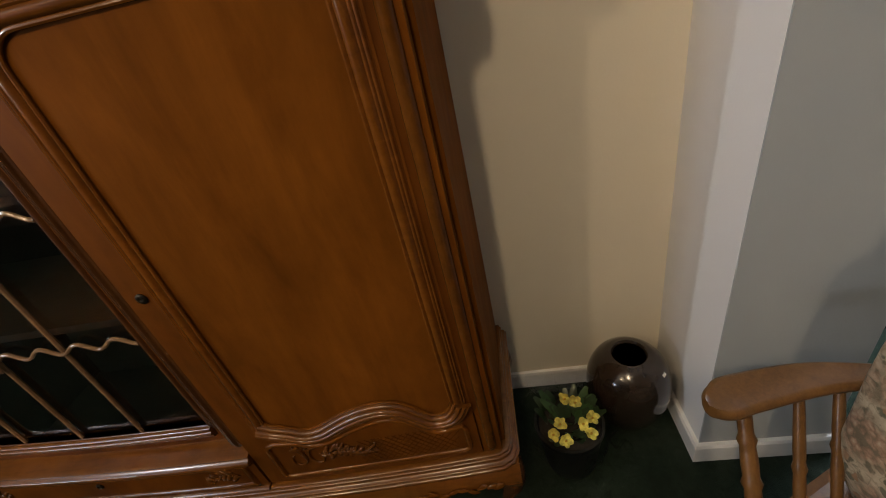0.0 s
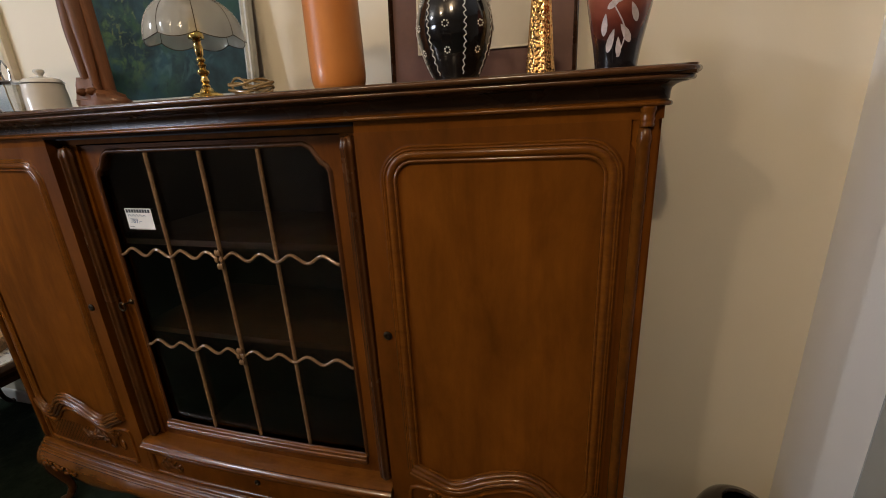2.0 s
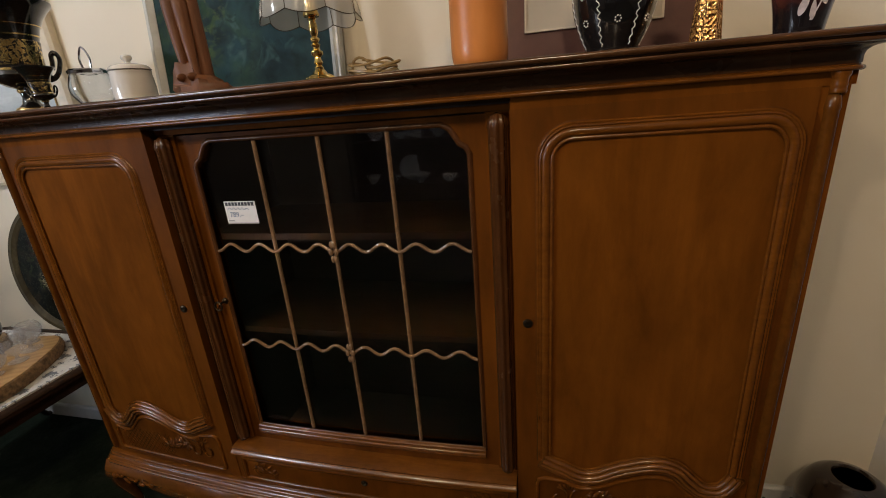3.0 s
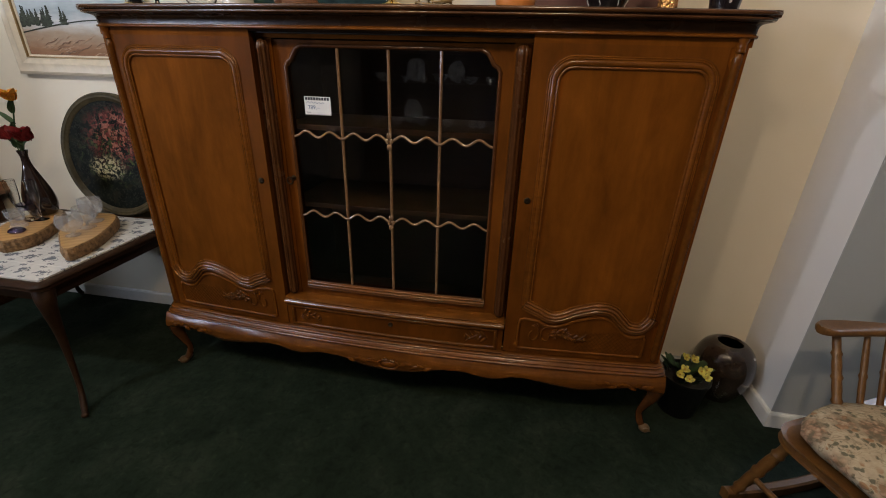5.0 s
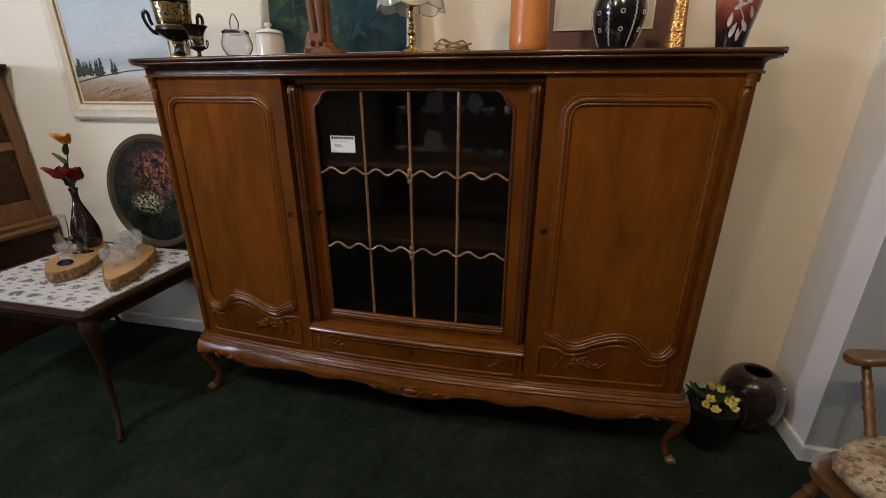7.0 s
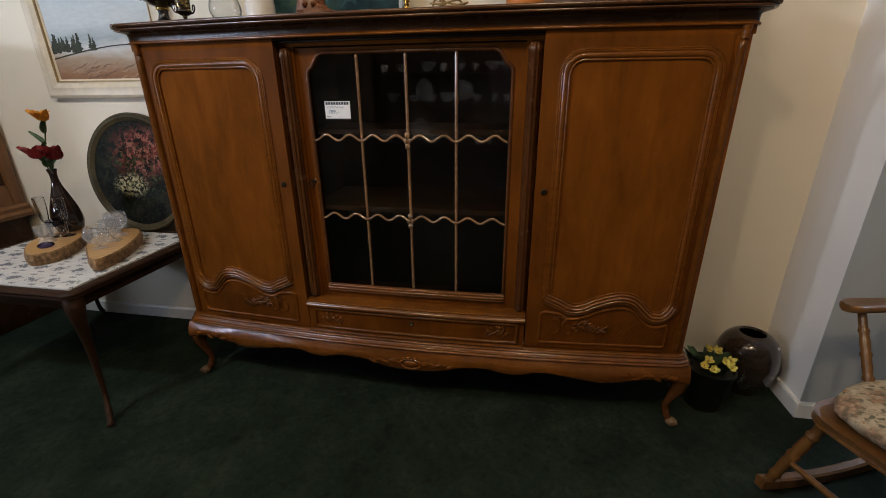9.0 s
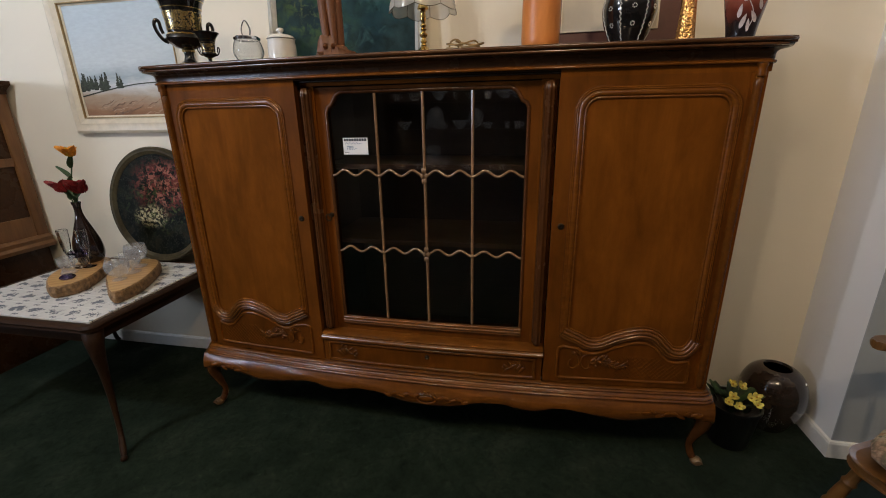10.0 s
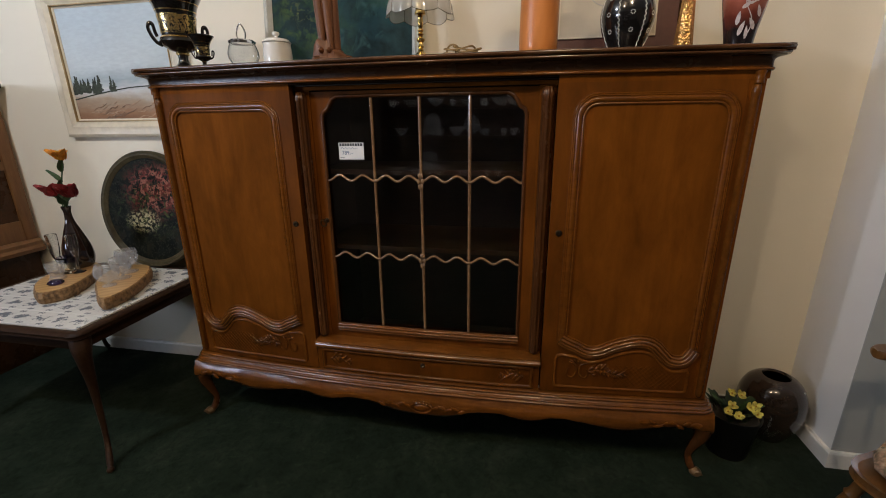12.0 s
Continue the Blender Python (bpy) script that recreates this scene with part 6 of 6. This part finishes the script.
# ---- floor pots beside the sideboard ----
pot = thing("ceramic_jar", (1.425, 0.275, 0), "squat glossy dark brown ceramic jar with a small round mouth", "jar")
prof = curve_profile([(0.080, 0.0), (0.086, 0.006), (0.112, 0.050), (0.132, 0.105), (0.138, 0.150), (0.132, 0.200), (0.112, 0.243), (0.084, 0.268), (0.064, 0.277), (0.057, 0.279)], 5)
part("body", lathe([(0.0, 0.0)] + prof + [(0.053, 0.275), (0.052, 0.270)], 48), BROWN_GLAZE, pot, "glossy brown glaze")
# the lining's near-black colour holds the shade inside the jar
part("lining", lathe([(0.052, 0.270), (0.060, 0.262), (0.11, 0.20), (0.08, 0.03), (0.0, 0.02)], 48), plain("jar_inside_shade", (0.012, 0.009, 0.007), 0.9, vary=0.3), pot, "inside of the jar, coloured dark for its shade")
bm = box(-0.009, 0.009, -0.0006, 0.0, 0.0, 0.014)
pot.scale = (0.88, 0.88, 1.0)
st = part("price_sticker", bm, PAPER, pot, "small white sticker", smooth=False)
st.location = place_on_turned(prof, radians(-38), 0.240, 0.0022)
st.rotation_euler = (radians(-52), 0, radians(52))


def flower_bucket():
    t = thing("flower_pot", (1.220, 0.135, 0), "black plastic pot of yellow primroses in clear wrap", "plant")
    part("pot", lathe([(0.0, 0.0), (0.070, 0.0), (0.074, 0.01), (0.092, 0.170), (0.097, 0.172), (0.097, 0.186), (0.090, 0.186), (0.086, 0.170), (0.0, 0.160)], 36), plain("black_plastic", (0.0045, 0.0048, 0.0048), 0.42, vary=0.2), t, "black plastic pot")
    part("soil", lathe([(0.0, 0.172), (0.085, 0.172), (0.06, 0.180), (0.0, 0.184)], 24), plain("dark_soil", (0.018, 0.014, 0.010), 0.95, vary=0.4, size=120, bump=0.8), t)
    dark_leaf = plain("dark_primrose_leaf", (0.020, 0.042, 0.016), 0.45, vary=0.4, size=60)
    rng = random.Random(6)
    for i in range(64):
        a, r = rng.uniform(0, 6.28), rng.uniform(0.02, 0.150)
        out = Vector((math.cos(a), math.sin(a), 0))
        bm = bmesh.new()
        petal(bm, out * r * 0.5 + Vector((0, 0, 0.178)), out, Vector((0, 0, 1)), rng.uniform(0.030, 0.048), 0.026, rng.uniform(0.3, 0.9))
        part("leaf", bm, dark_leaf if i % 3 else STEM_GREEN, t)
    for i, (x, y, z) in enumerate([(-0.052, -0.060, 0.222), (-0.022, -0.078, 0.218), (-0.030, -0.040, 0.236), (0.030, -0.046, 0.238), (0.058, -0.026, 0.232), (0.046, -0.066, 0.224), (-0.004, 0.030, 0.246), (0.022, 0.012, 0.250)]):
        bm = bmesh.new()
        for k in range(5):
            a = k * 1.257 + i
            out = Vector((math.cos(a), 0.78 * math.sin(a), 0.62 * math.sin(a))).normalized()
            petal(bm, Vector((x, y, z)), Vector((0, -0.62, 0.78)), out, rng.uniform(0.013, 0.020), rng.uniform(0.015, 0.020), rng.uniform(-0.1, 0.8))
        bloom = part("blossom", bm, YELLOW_PETAL, t, "pale yellow primrose blossom")
        part("eye", add_blob(bmesh.new(), (x, y - 0.004, z + 0.003), (0.004, 0.003, 0.004), 6), plain("deep_yellow_eye", (0.45, 0.26, 0.02), 0.6), bloom)
    wrap = glass("clear_wrap", (0.9, 0.9, 0.9), 0.25, 1.15)
    wrap.node_tree.nodes["Principled BSDF"].inputs["Alpha"].default_value = 0.09
    bm, rows = bmesh.new(), []
    for j in range(7):
        row = []
        for i in range(48):
            a = 2 * math.pi * i / 48
            r = 0.094 + 0.006 * j + 0.010 * j / 6 * math.sin(9 * a + j) + 0.006 * math.sin(17 * a + 2 * j)
            row.append(bm.verts.new((r * math.cos(a), r * math.sin(a), 0.06 + 0.030 * j + 0.006 * math.sin(5 * a + j))))
        rows.append(row)
    for a, b in zip(rows, rows[1:]):
        for i in range(48):
            bm.faces.new((a[i], a[(i + 1) % 48], b[(i + 1) % 48], b[i]))
    bmesh.ops.solidify(bm, geom=bm.faces[:], thickness=0.0006)
    cover = part("wrap", bm, wrap, t, "crumpled clear plastic wrap")
    foil = glass("creased_film", (0.95, 0.95, 0.95), 0.12, 1.4)
    foil.node_tree.nodes["Principled BSDF"].inputs["Alpha"].default_value = 0.45
    for j, (x, z) in enumerate([(0.088, 0.150), (0.098, 0.138)]):
        bm, rows = bmesh.new(), []
        for i in range(12):
            f = i / 11
            rows.append([bm.verts.new((x + 0.055 * f, -0.055 + 0.012 * math.sin(9 * f + j), z + 0.010 * math.sin(13 * f + 2 * j) + h * (1 - 0.5 * f))) for h in (-0.010, -0.002, 0.008)])
        for a, b in zip(rows, rows[1:]):
            for i in range(2):
                bm.faces.new((a[i], a[i + 1], b[i + 1], b[i]))
        bmesh.ops.solidify(bm, geom=bm.faces[:], thickness=0.0006)
        part("crease", bm, foil, cover, "bright crumpled end of the wrap", smooth=False)


flower_bucket()


# ---- rocking chair ----
def cushion_cloth():
    """Cream tapestry with woven roses, dark leaves and thin scrolling stems."""
    m, t, b = shader("floral_tapestry")
    col = ramp(t, noise_of(t, (1, 1, 1), 60, 3), [(0.3, (0.40, 0.325, 0.225)), (0.7, (0.53, 0.455, 0.33))])
    warp = node(t, "ShaderNodeTexNoise", Scale=40.0, Detail=3.0, Roughness=0.6)
    place = coords(t, (1, 1, 1))
    t.links.new(place, warp.inputs["Vector"])
    shift = t.nodes.new("ShaderNodeVectorMath")
    shift.operation = "MULTIPLY_ADD"
    shift.inputs[1].default_value = (0.030, 0.030, 0.030)
    t.links.new(warp.outputs["Color"], shift.inputs[0])
    t.links.new(place, shift.inputs[2])

    def motif(size, stops):
        v = node(t, "ShaderNodeTexVoronoi", Scale=size, Randomness=0.9)
        t.links.new(shift.outputs[0], v.inputs["Vector"])
        return ramp(t, v.outputs["Distance"], stops)

    def level(*stops):
        return [(at, (v, v, v)) for at, v in stops]

    def both(a, c):
        return mixed(t, a, c, 1.0, "MULTIPLY")

    patch = ramp(t, noise_of(t, (1, 1, 1), 9, 2), level((0.40, 0), (0.50, 1)))
    stems = ramp(t, noise_of(t, (1, 1, 1), 34, 1, 0.5, 1.2), level((0.455, 0), (0.495, 0.5), (0.535, 0)))
    col = mixed(t, col, (0.13, 0.10, 0.055), stems)
    leaves = motif(50, level((0.28, 0.85), (0.44, 0)))
    near = motif(9, level((0.30, 1), (0.70, 1), (0.80, 0)))
    col = mixed(t, col, (0.085, 0.088, 0.055), both(leaves, near))
    buds = motif(31, level((0.24, 1), (0.32, 0)))
    col = mixed(t, col, (0.33, 0.19, 0.10), both(buds, patch))
    petals = motif(64, [(0.08, (0.50, 0.385, 0.27)), (0.30, (0.38, 0.235, 0.155)), (0.50, (0.25, 0.155, 0.10)), (0.66, (0.14, 0.105, 0.065))])
    col = mixed(t, col, petals, motif(9, level((0.30, 0.9), (0.52, 0))))
    t.links.new(col, b.inputs["Base Color"])
    b.inputs["Roughness"].default_value = 0.9
    bumped(t, b, noise_of(t, (1, 1, 1), 500, 2), 0.5, 0.002)
    return m


CUSHION = cushion_cloth()


def turned_post(a, b, r, beads):
    """A turned spindle between two places."""
    a, b = Vector(a), Vector(b)
    n = 28
    pts, radii = [], []
    for i in range(n + 1):
        u = i / n
        pts.append(a + (b - a) * u)
        k = 0.78 + 0.22 * math.sin(math.pi * u)
        for at in beads:
            k += 0.20 * math.exp(-((u - at) / 0.022) ** 2) - 0.14 * math.exp(-((abs(u - at) - 0.05) / 0.02) ** 2)
        radii.append(r * k)
    return tube(pts, radii, 12)


def rocking_chair():
    """Local axes: x runs from the front edge to the back, y towards the wall."""
    t = thing("rocking_chair", (1.335, -0.550, 0), "honey-coloured wooden rocking chair with floral tapestry cushions", "chair", turn=22)
    hw, depth, seat = 0.220, 0.50, 0.390
    outline = []
    for x, y in arc(0.075, -hw + 0.075, 0.075, 270, 180, 6) + arc(0.075, hw - 0.075, 0.075, 180, 90, 6) + [(depth - 0.02, hw + 0.03), (depth, hw + 0.01), (depth, -hw - 0.01), (depth - 0.02, -hw - 0.03)]:
        outline.append((x, y))
    part("seat", add_ribbon(add_plate(bmesh.new(), [outline], lambda u, v, h: (u, v, h), seat - 0.022, seat - 0.004), outline, [(0.01, seat - 0.026), (0.0, seat - 0.026), (-0.006, seat - 0.016), (-0.004, seat - 0.004), (0.010, seat)], True, lambda u, v, h: (u, v, h)), CHAIR_WOOD, t, "shaped wooden seat")
    for y in (-hw + 0.02, hw - 0.02):
        s = 1 if y > 0 else -1
        part("leg", turned_post((0.05, y - s * 0.02, seat - 0.02), (0.010, y + s * 0.055, 0.052), 0.0175, (0.25, 0.55, 0.85)), CHAIR_WOOD, t, "turned front leg")
        part("leg", turned_post((depth - 0.06, y - s * 0.03, seat - 0.02), (depth + 0.0, y + s * 0.02, 0.050), 0.019, (0.3, 0.75)), CHAIR_WOOD, t, "turned back leg")
        line = [(-0.020 + 0.72 * i / 16, y + s * 0.055, 0.024 + 0.11 * ((i / 16 - 0.42) ** 2) * 1.9) for i in range(17)]
        bm = bmesh.new()
        rows = []
        for p in line:
            rows.append([bm.verts.new((p[0], p[1] + dy, p[2] + dz)) for dy, dz in ((-0.014, -0.022), (0.014, -0.022), (0.016, 0.014), (0.010, 0.020), (-0.010, 0.020), (-0.016, 0.014))])
        for a, b in zip(rows, rows[1:]):
            for k in range(6):
                bm.faces.new((a[k], a[(k + 1) % 6], b[(k + 1) % 6], b[k]))
        bm.faces.new(rows[0])
        bm.faces.new(rows[-1])
        part("rocker", bm, CHAIR_WOOD, t, "curved rocker", angle=30)
        # arm with its post and spindles
        ay = s * (hw + 0.115)
        arm = smoothed([(0.205, ay, 0.633), (0.208, ay, 0.633), (0.218, ay, 0.632), (0.236, ay, 0.631), (0.27, ay, 0.630), (0.38, ay - s * 0.030, 0.634), (0.45, ay - s * 0.070, 0.642), (0.49, ay - s * 0.105, 0.648)], 5)
        wide = [p.x for p in smoothed([(0.006, 0), (0.016, 0), (0.026, 0), (0.034, 0), (0.038, 0), (0.032, 0), (0.024, 0), (0.018, 0)], 5)]
        bm, rows = bmesh.new(), []
        for p, w_ in zip(arm, wide):
            rows.append([bm.verts.new((p.x, p.y + w_ * cx, p.z + 0.013 * cz)) for cx, cz in ((-1, 0.1), (-0.9, -0.6), (-0.6, -1), (0.6, -1), (0.9, -0.6), (1, 0.1), (0.92, 0.7), (0.70, 1), (0, 0.72), (-0.70, 1), (-0.92, 0.7))])
        for a, b in zip(rows, rows[1:]):
            for k in range(11):
                bm.faces.new((a[k], a[(k + 1) % 11], b[(k + 1) % 11], b[k]))
        bm.faces.new(rows[0])
        bm.faces.new(rows[-1])
        part("armrest", bm, CHAIR_WOOD, t, "shaped wooden armrest", angle=50)
        part("arm_post", turned_post((0.20, y - s * 0.012, seat), (0.275, ay, 0.622), 0.0135, (0.25, 0.5, 0.75)), CHAIR_WOOD, t, "turned arm post")
        for u, v in ((0.28, 0.36), (0.36, 0.45)):
            part("spindle", turned_post((u, y - s * 0.012, seat), (v, ay - s * 0.028, 0.626), 0.0095, (0.5,)), CHAIR_WOOD, t, "thin spindle")
        part("back_post", turned_post((depth - 0.030, s * (hw + 0.000), seat), (depth - 0.005, s * (hw + 0.020), 1.020), 0.014, (0.1, 0.5, 0.92)), CHAIR_WOOD, t, "turned back post")
        bm = bmesh.new()
        add_blob(bm, (depth - 0.004, s * (hw + 0.021), 1.030), (0.0135, 0.0135, 0.020), 12)
        part("finial", bm, CHAIR_WOOD, t, "round finial")
    part("crest_rail", tube(smoothed([(depth - 0.008, -hw - 0.010, 0.99), (depth + 0.012, 0, 1.01), (depth - 0.008, hw + 0.010, 0.99)], 6), 0.028, 10, 0.45), CHAIR_WOOD, t, "curved crest rail")
    part("stretcher", turned_post((0.0, -hw + 0.02, 0.19), (0.0, hw - 0.02, 0.19), 0.011, (0.5,)), CHAIR_WOOD, t)
    seat_pad = thing("seat_cushion", (1.335, -0.550, 0), "plump cream cushion with a floral tapestry pattern on the rocking chair", "cushion", "rocking chair cushions", 22)
    bm = bmesh.new()
    add_blob(bm, (0.205, 0.0, seat + 0.040), (0.205, 0.222, 0.060), 28, 0.10, 4)
    for v in bm.verts:
        q = Vector((v.co.x - 0.205, v.co.y))
        m = (abs(q.x / 0.205) ** 3.5 + abs(q.y / 0.222) ** 3.5) ** (1 / 3.5)
        r = math.hypot(q.x / 0.205, q.y / 0.222)
        if r > 0.05:
            k = r / m
            v.co.x, v.co.y = 0.205 + q.x * k, q.y * k
        v.co.z = max(v.co.z, seat + 0.0005)
    part("pad", bm, CUSHION, seat_pad)
    back_pad = thing("back_cushion", (1.335, -0.550, 0), "tall floral tapestry back cushion tied to the rocking chair", "cushion", "rocking chair cushions", 22)
    bm = bmesh.new()
    add_blob(bm, (0, 0, 0), (0.044, 0.258, 0.322), 28, 0.05, 7)
    turn = Matrix.Rotation(radians(2), 3, "Y")
    for v in bm.verts:
        q = Vector((v.co.y / 0.258, v.co.z / 0.322))
        m = (abs(q.x) ** 5 + abs(q.y) ** 5) ** 0.2
        if q.length > 0.05:
            k = q.length / m
            v.co.y, v.co.z = v.co.y * k, v.co.z * k
        v.co = turn @ v.co + Vector((depth - 0.085, 0, 0.728))
    part("pad", bm, CUSHION, back_pad)
    part("tie", tube(smoothed([(depth - 0.060, hw + 0.015, 0.93), (depth - 0.030, hw + 0.030, 0.935), (depth + 0.012, hw + 0.035, 0.93), (depth - 0.010, hw + 0.045, 0.89)], 4), 0.004, 6), plain("cream_ribbon", (0.5, 0.42, 0.32), 0.8), back_pad, "cream fabric tie")


rocking_chair()

# ---- escape plan on the pier ----
plan = thing("escape_plan", (1.752, PIER_Y - 0.002, 1.230), "white printed escape plan sheet on the grey pier", "sign")
part("sheet", box(-0.098, 0.112, -0.001, 0.0015, 0.0, 0.297), PAPER, plan, smooth=False)
bm = bmesh.new()
for x0, x1, z0, z1 in ((-0.062, 0.038, 0.120, 0.1235), (0.006, 0.0085, 0.07, 0.27), (0.006, 0.036, 0.070, 0.0725), (-0.055, -0.053, 0.12, 0.24), (-0.055, 0.035, 0.24, 0.242), (0.030, 0.033, 0.16, 0.21), (-0.02, -0.018, 0.16, 0.20), (0.030, 0.046, 0.205, 0.2075),
                       (-0.05, 0.0, 0.155, 0.157), (-0.05, 0.0, 0.2, 0.202), (-0.050, -0.030, 0.090, 0.092), (-0.015, 0.004, 0.088, 0.0895)):
    add_box(bm, x0, x1, -0.0017, -0.0012, z0, z1)
for x0, z0, x1, z1 in ((0.045, 0.040, 0.107, 0.128), (0.045, 0.134, 0.107, 0.280)):
    for a, b, c, d in ((x0, x1, z0, z0 + 0.0015), (x0, x1, z1 - 0.0015, z1), (x0, x0 + 0.0015, z0, z1), (x1 - 0.0015, x1, z0, z1)):
        add_box(bm, a, b, -0.0017, -0.0012, c, d)
part("print_lines", bm, INK, plan, "black plan lines", smooth=False)
bm = bmesh.new()
for x0, x1, z0, z1 in ((-0.048, -0.040, 0.098, 0.262), (0.008, 0.017, 0.120, 0.285), (-0.040, 0.024, 0.166, 0.174), (-0.060, -0.034, 0.094, 0.101), (0.016, 0.026, 0.262, 0.268)):
    add_box(bm, x0, x1, -0.0020, -0.0014, z0, z1)
part("print_route", bm, GREEN_PRINT, plan, "green escape route", smooth=False)
bm = bmesh.new()
rng = random.Random(12)
for x, z in ((-0.068, 0.034), (-0.068, 0.020), (-0.020, 0.034), (-0.020, 0.022), (0.014, 0.034), (0.014, 0.022)):
    add_box(bm, x, x + 0.006, -0.0017, -0.0012, z, z + 0.006)
    add_box(bm, x + 0.009, x + 0.009 + rng.uniform(0.010, 0.022), -0.0017, -0.0012, z + 0.002, z + 0.0045)
for i in range(8):
    add_box(bm, 0.068, 0.068 + rng.uniform(0.018, 0.034), -0.0017, -0.0012, 0.050 + 0.0085 * i, 0.0525 + 0.0085 * i)
    add_box(bm, 0.068, 0.068 + rng.uniform(0.018, 0.034), -0.0017, -0.0012, 0.150 + 0.013 * i, 0.153 + 0.013 * i)
for i in range(4):
    add_box(bm, 0.046, 0.046 + rng.uniform(0.010, 0.026), -0.0017, -0.0012, 0.032 - 0.0055 * i, 0.034 - 0.0055 * i)
tagged(part("print_text", bm, INK_GREY, plan, "small grey bars of unreadable print", smooth=False), kind="stuff")

# ---- the crockery shelf that the glass mirrors ----
RACK_X, RACK_Y = -0.35, -3.30
rack = thing("crockery_shelf", (RACK_X, RACK_Y, 0), "dark wooden shelf with crockery, mirrored in the sideboard's glass", "shelf")
for x in (-0.97, 0.95):
    part("side_panel", box(x, x + 0.02, -0.17, 0.17, 0, 1.70, 0.003), TABLE_WOOD, rack, smooth=False)
for z in (0.12, 0.70, 1.14, 1.44):
    part("shelf", box(-0.95, 0.95, -0.17, 0.17, z, z + 0.02, 0.003), TABLE_WOOD, rack, smooth=False)
part("back", box(-0.95, 0.95, -0.18, -0.171, 0.1, 1.70), TABLE_WOOD, rack, smooth=False)
BOWL = [(0.0, 0.0), (0.035, 0.0), (0.037, 0.008), (0.060, 0.028), (0.085, 0.062), (0.088, 0.070), (0.082, 0.064), (0.056, 0.030), (0.0, 0.014)]
CUP = [(0.0, 0.0), (0.024, 0.0), (0.026, 0.006), (0.038, 0.040), (0.041, 0.075), (0.038, 0.075), (0.034, 0.040), (0.0, 0.010)]
for x, z, k in ((-0.80, 0.721, 1.2), (-0.52, 0.721, 1.0), (-0.20, 0.721, 1.3), (0.15, 0.721, 1.0), (-0.70, 1.161, 1.2), (-0.40, 1.161, 0.9), (0.05, 1.161, 1.3), (0.42, 1.161, 1.0), (-0.55, 1.461, 1.1), (-0.22, 1.461, 1.3), (0.20, 1.461, 1.0), (0.62, 1.461, 1.2)):
    t = thing("china_bowl", (RACK_X + x, RACK_Y + 0.04, z), "white china bowl on the crockery shelf", "bowl", "bowls on the crockery shelf")
    part("body", lathe([(r * k, h * k) for r, h in BOWL], 32), PORCELAIN, t)
for x, z in ((0.46, 0.721), (0.60, 0.721), (-0.17, 1.161), (0.66, 1.161), (0.80, 1.161), (-0.80, 1.461), (0.00, 1.461), (0.40, 1.461)):
    t = thing("china_cup", (RACK_X + x, RACK_Y + 0.06, z), "white china cup on the crockery shelf", "cup", "cups on the crockery shelf")
    part("body", lathe(CUP, 28), PORCELAIN, t)
    part("handle", tube(smoothed([(0.036, 0, 0.062), (0.058, 0, 0.056), (0.056, 0, 0.030), (0.034, 0, 0.024)], 5), 0.004, 6), PORCELAIN, t)
for x, z, r in ((-0.30, 1.161, 0.12), (0.24, 1.161, 0.11), (-0.36, 0.721, 0.13), (0.82, 1.461, 0.11)):
    t = thing("china_plate", (RACK_X + x, RACK_Y - 0.125, z), "white china plate leaning upright on the shelf", "plate", "plates on the crockery shelf")
    t.rotation_euler = (radians(-80), 0, 0)
    plate = lathe([(0.0, 0.0), (r * 0.6, 0.0), (r, 0.016), (r, 0.020), (r * 0.6, 0.006), (0.0, 0.006)], 40)
    bmesh.ops.translate(plate, vec=(0, -r, 0), verts=plate.verts)
    part("body", plate, PORCELAIN, t)

# ---- fittings of the ceiling lamps and of the added fill ----
for x, y, z in LAMPS:
    t = thing("ceiling_or_fill_lamp", (x, y, CEILING), "round white globe lamp on a short rod, one of them an added fill", "lamp", "ceiling lamps")
    part("canopy", lathe([(0.0, -0.02), (0.05, -0.02), (0.05, 0.0), (0.0, 0.0)], 24), CHROME, t)
    part("rod", tube([(0, 0, -0.02), (0, 0, z - CEILING + 0.10)], 0.006, 8), CHROME, t)

# ---- tiles of the table, one by one ----

tile_mat = tile_material()
n_x, n_y = 8, 6
sx, sy = (TABLE_W - 0.078) / n_x, (TABLE_D - 0.078) / n_y
tile_mesh = bpy.data.meshes.new("tile")
bm = box(-sx / 2 + 0.0006, sx / 2 - 0.0006, -sy / 2 + 0.0006, sy / 2 - 0.0006, -0.008, 0.0, 0.0007, 1)
bm.to_mesh(tile_mesh)
bm.free()
tile_mesh.materials.append(tile_mat)
rng = random.Random(5)
for i in range(n_x):
    for j in range(n_y):
        ob = new("tile", tile_mesh)
        ob.parent = table
        ob.location = (-TABLE_W / 2 + 0.039 + sx * (i + 0.5), -TABLE_D / 2 + 0.039 + sy * (j + 0.5), TABLE_TOP + 0.0035 + rng.uniform(-0.0002, 0.0002))
        ob.rotation_euler = (0, 0, rng.choice((0, math.pi)))
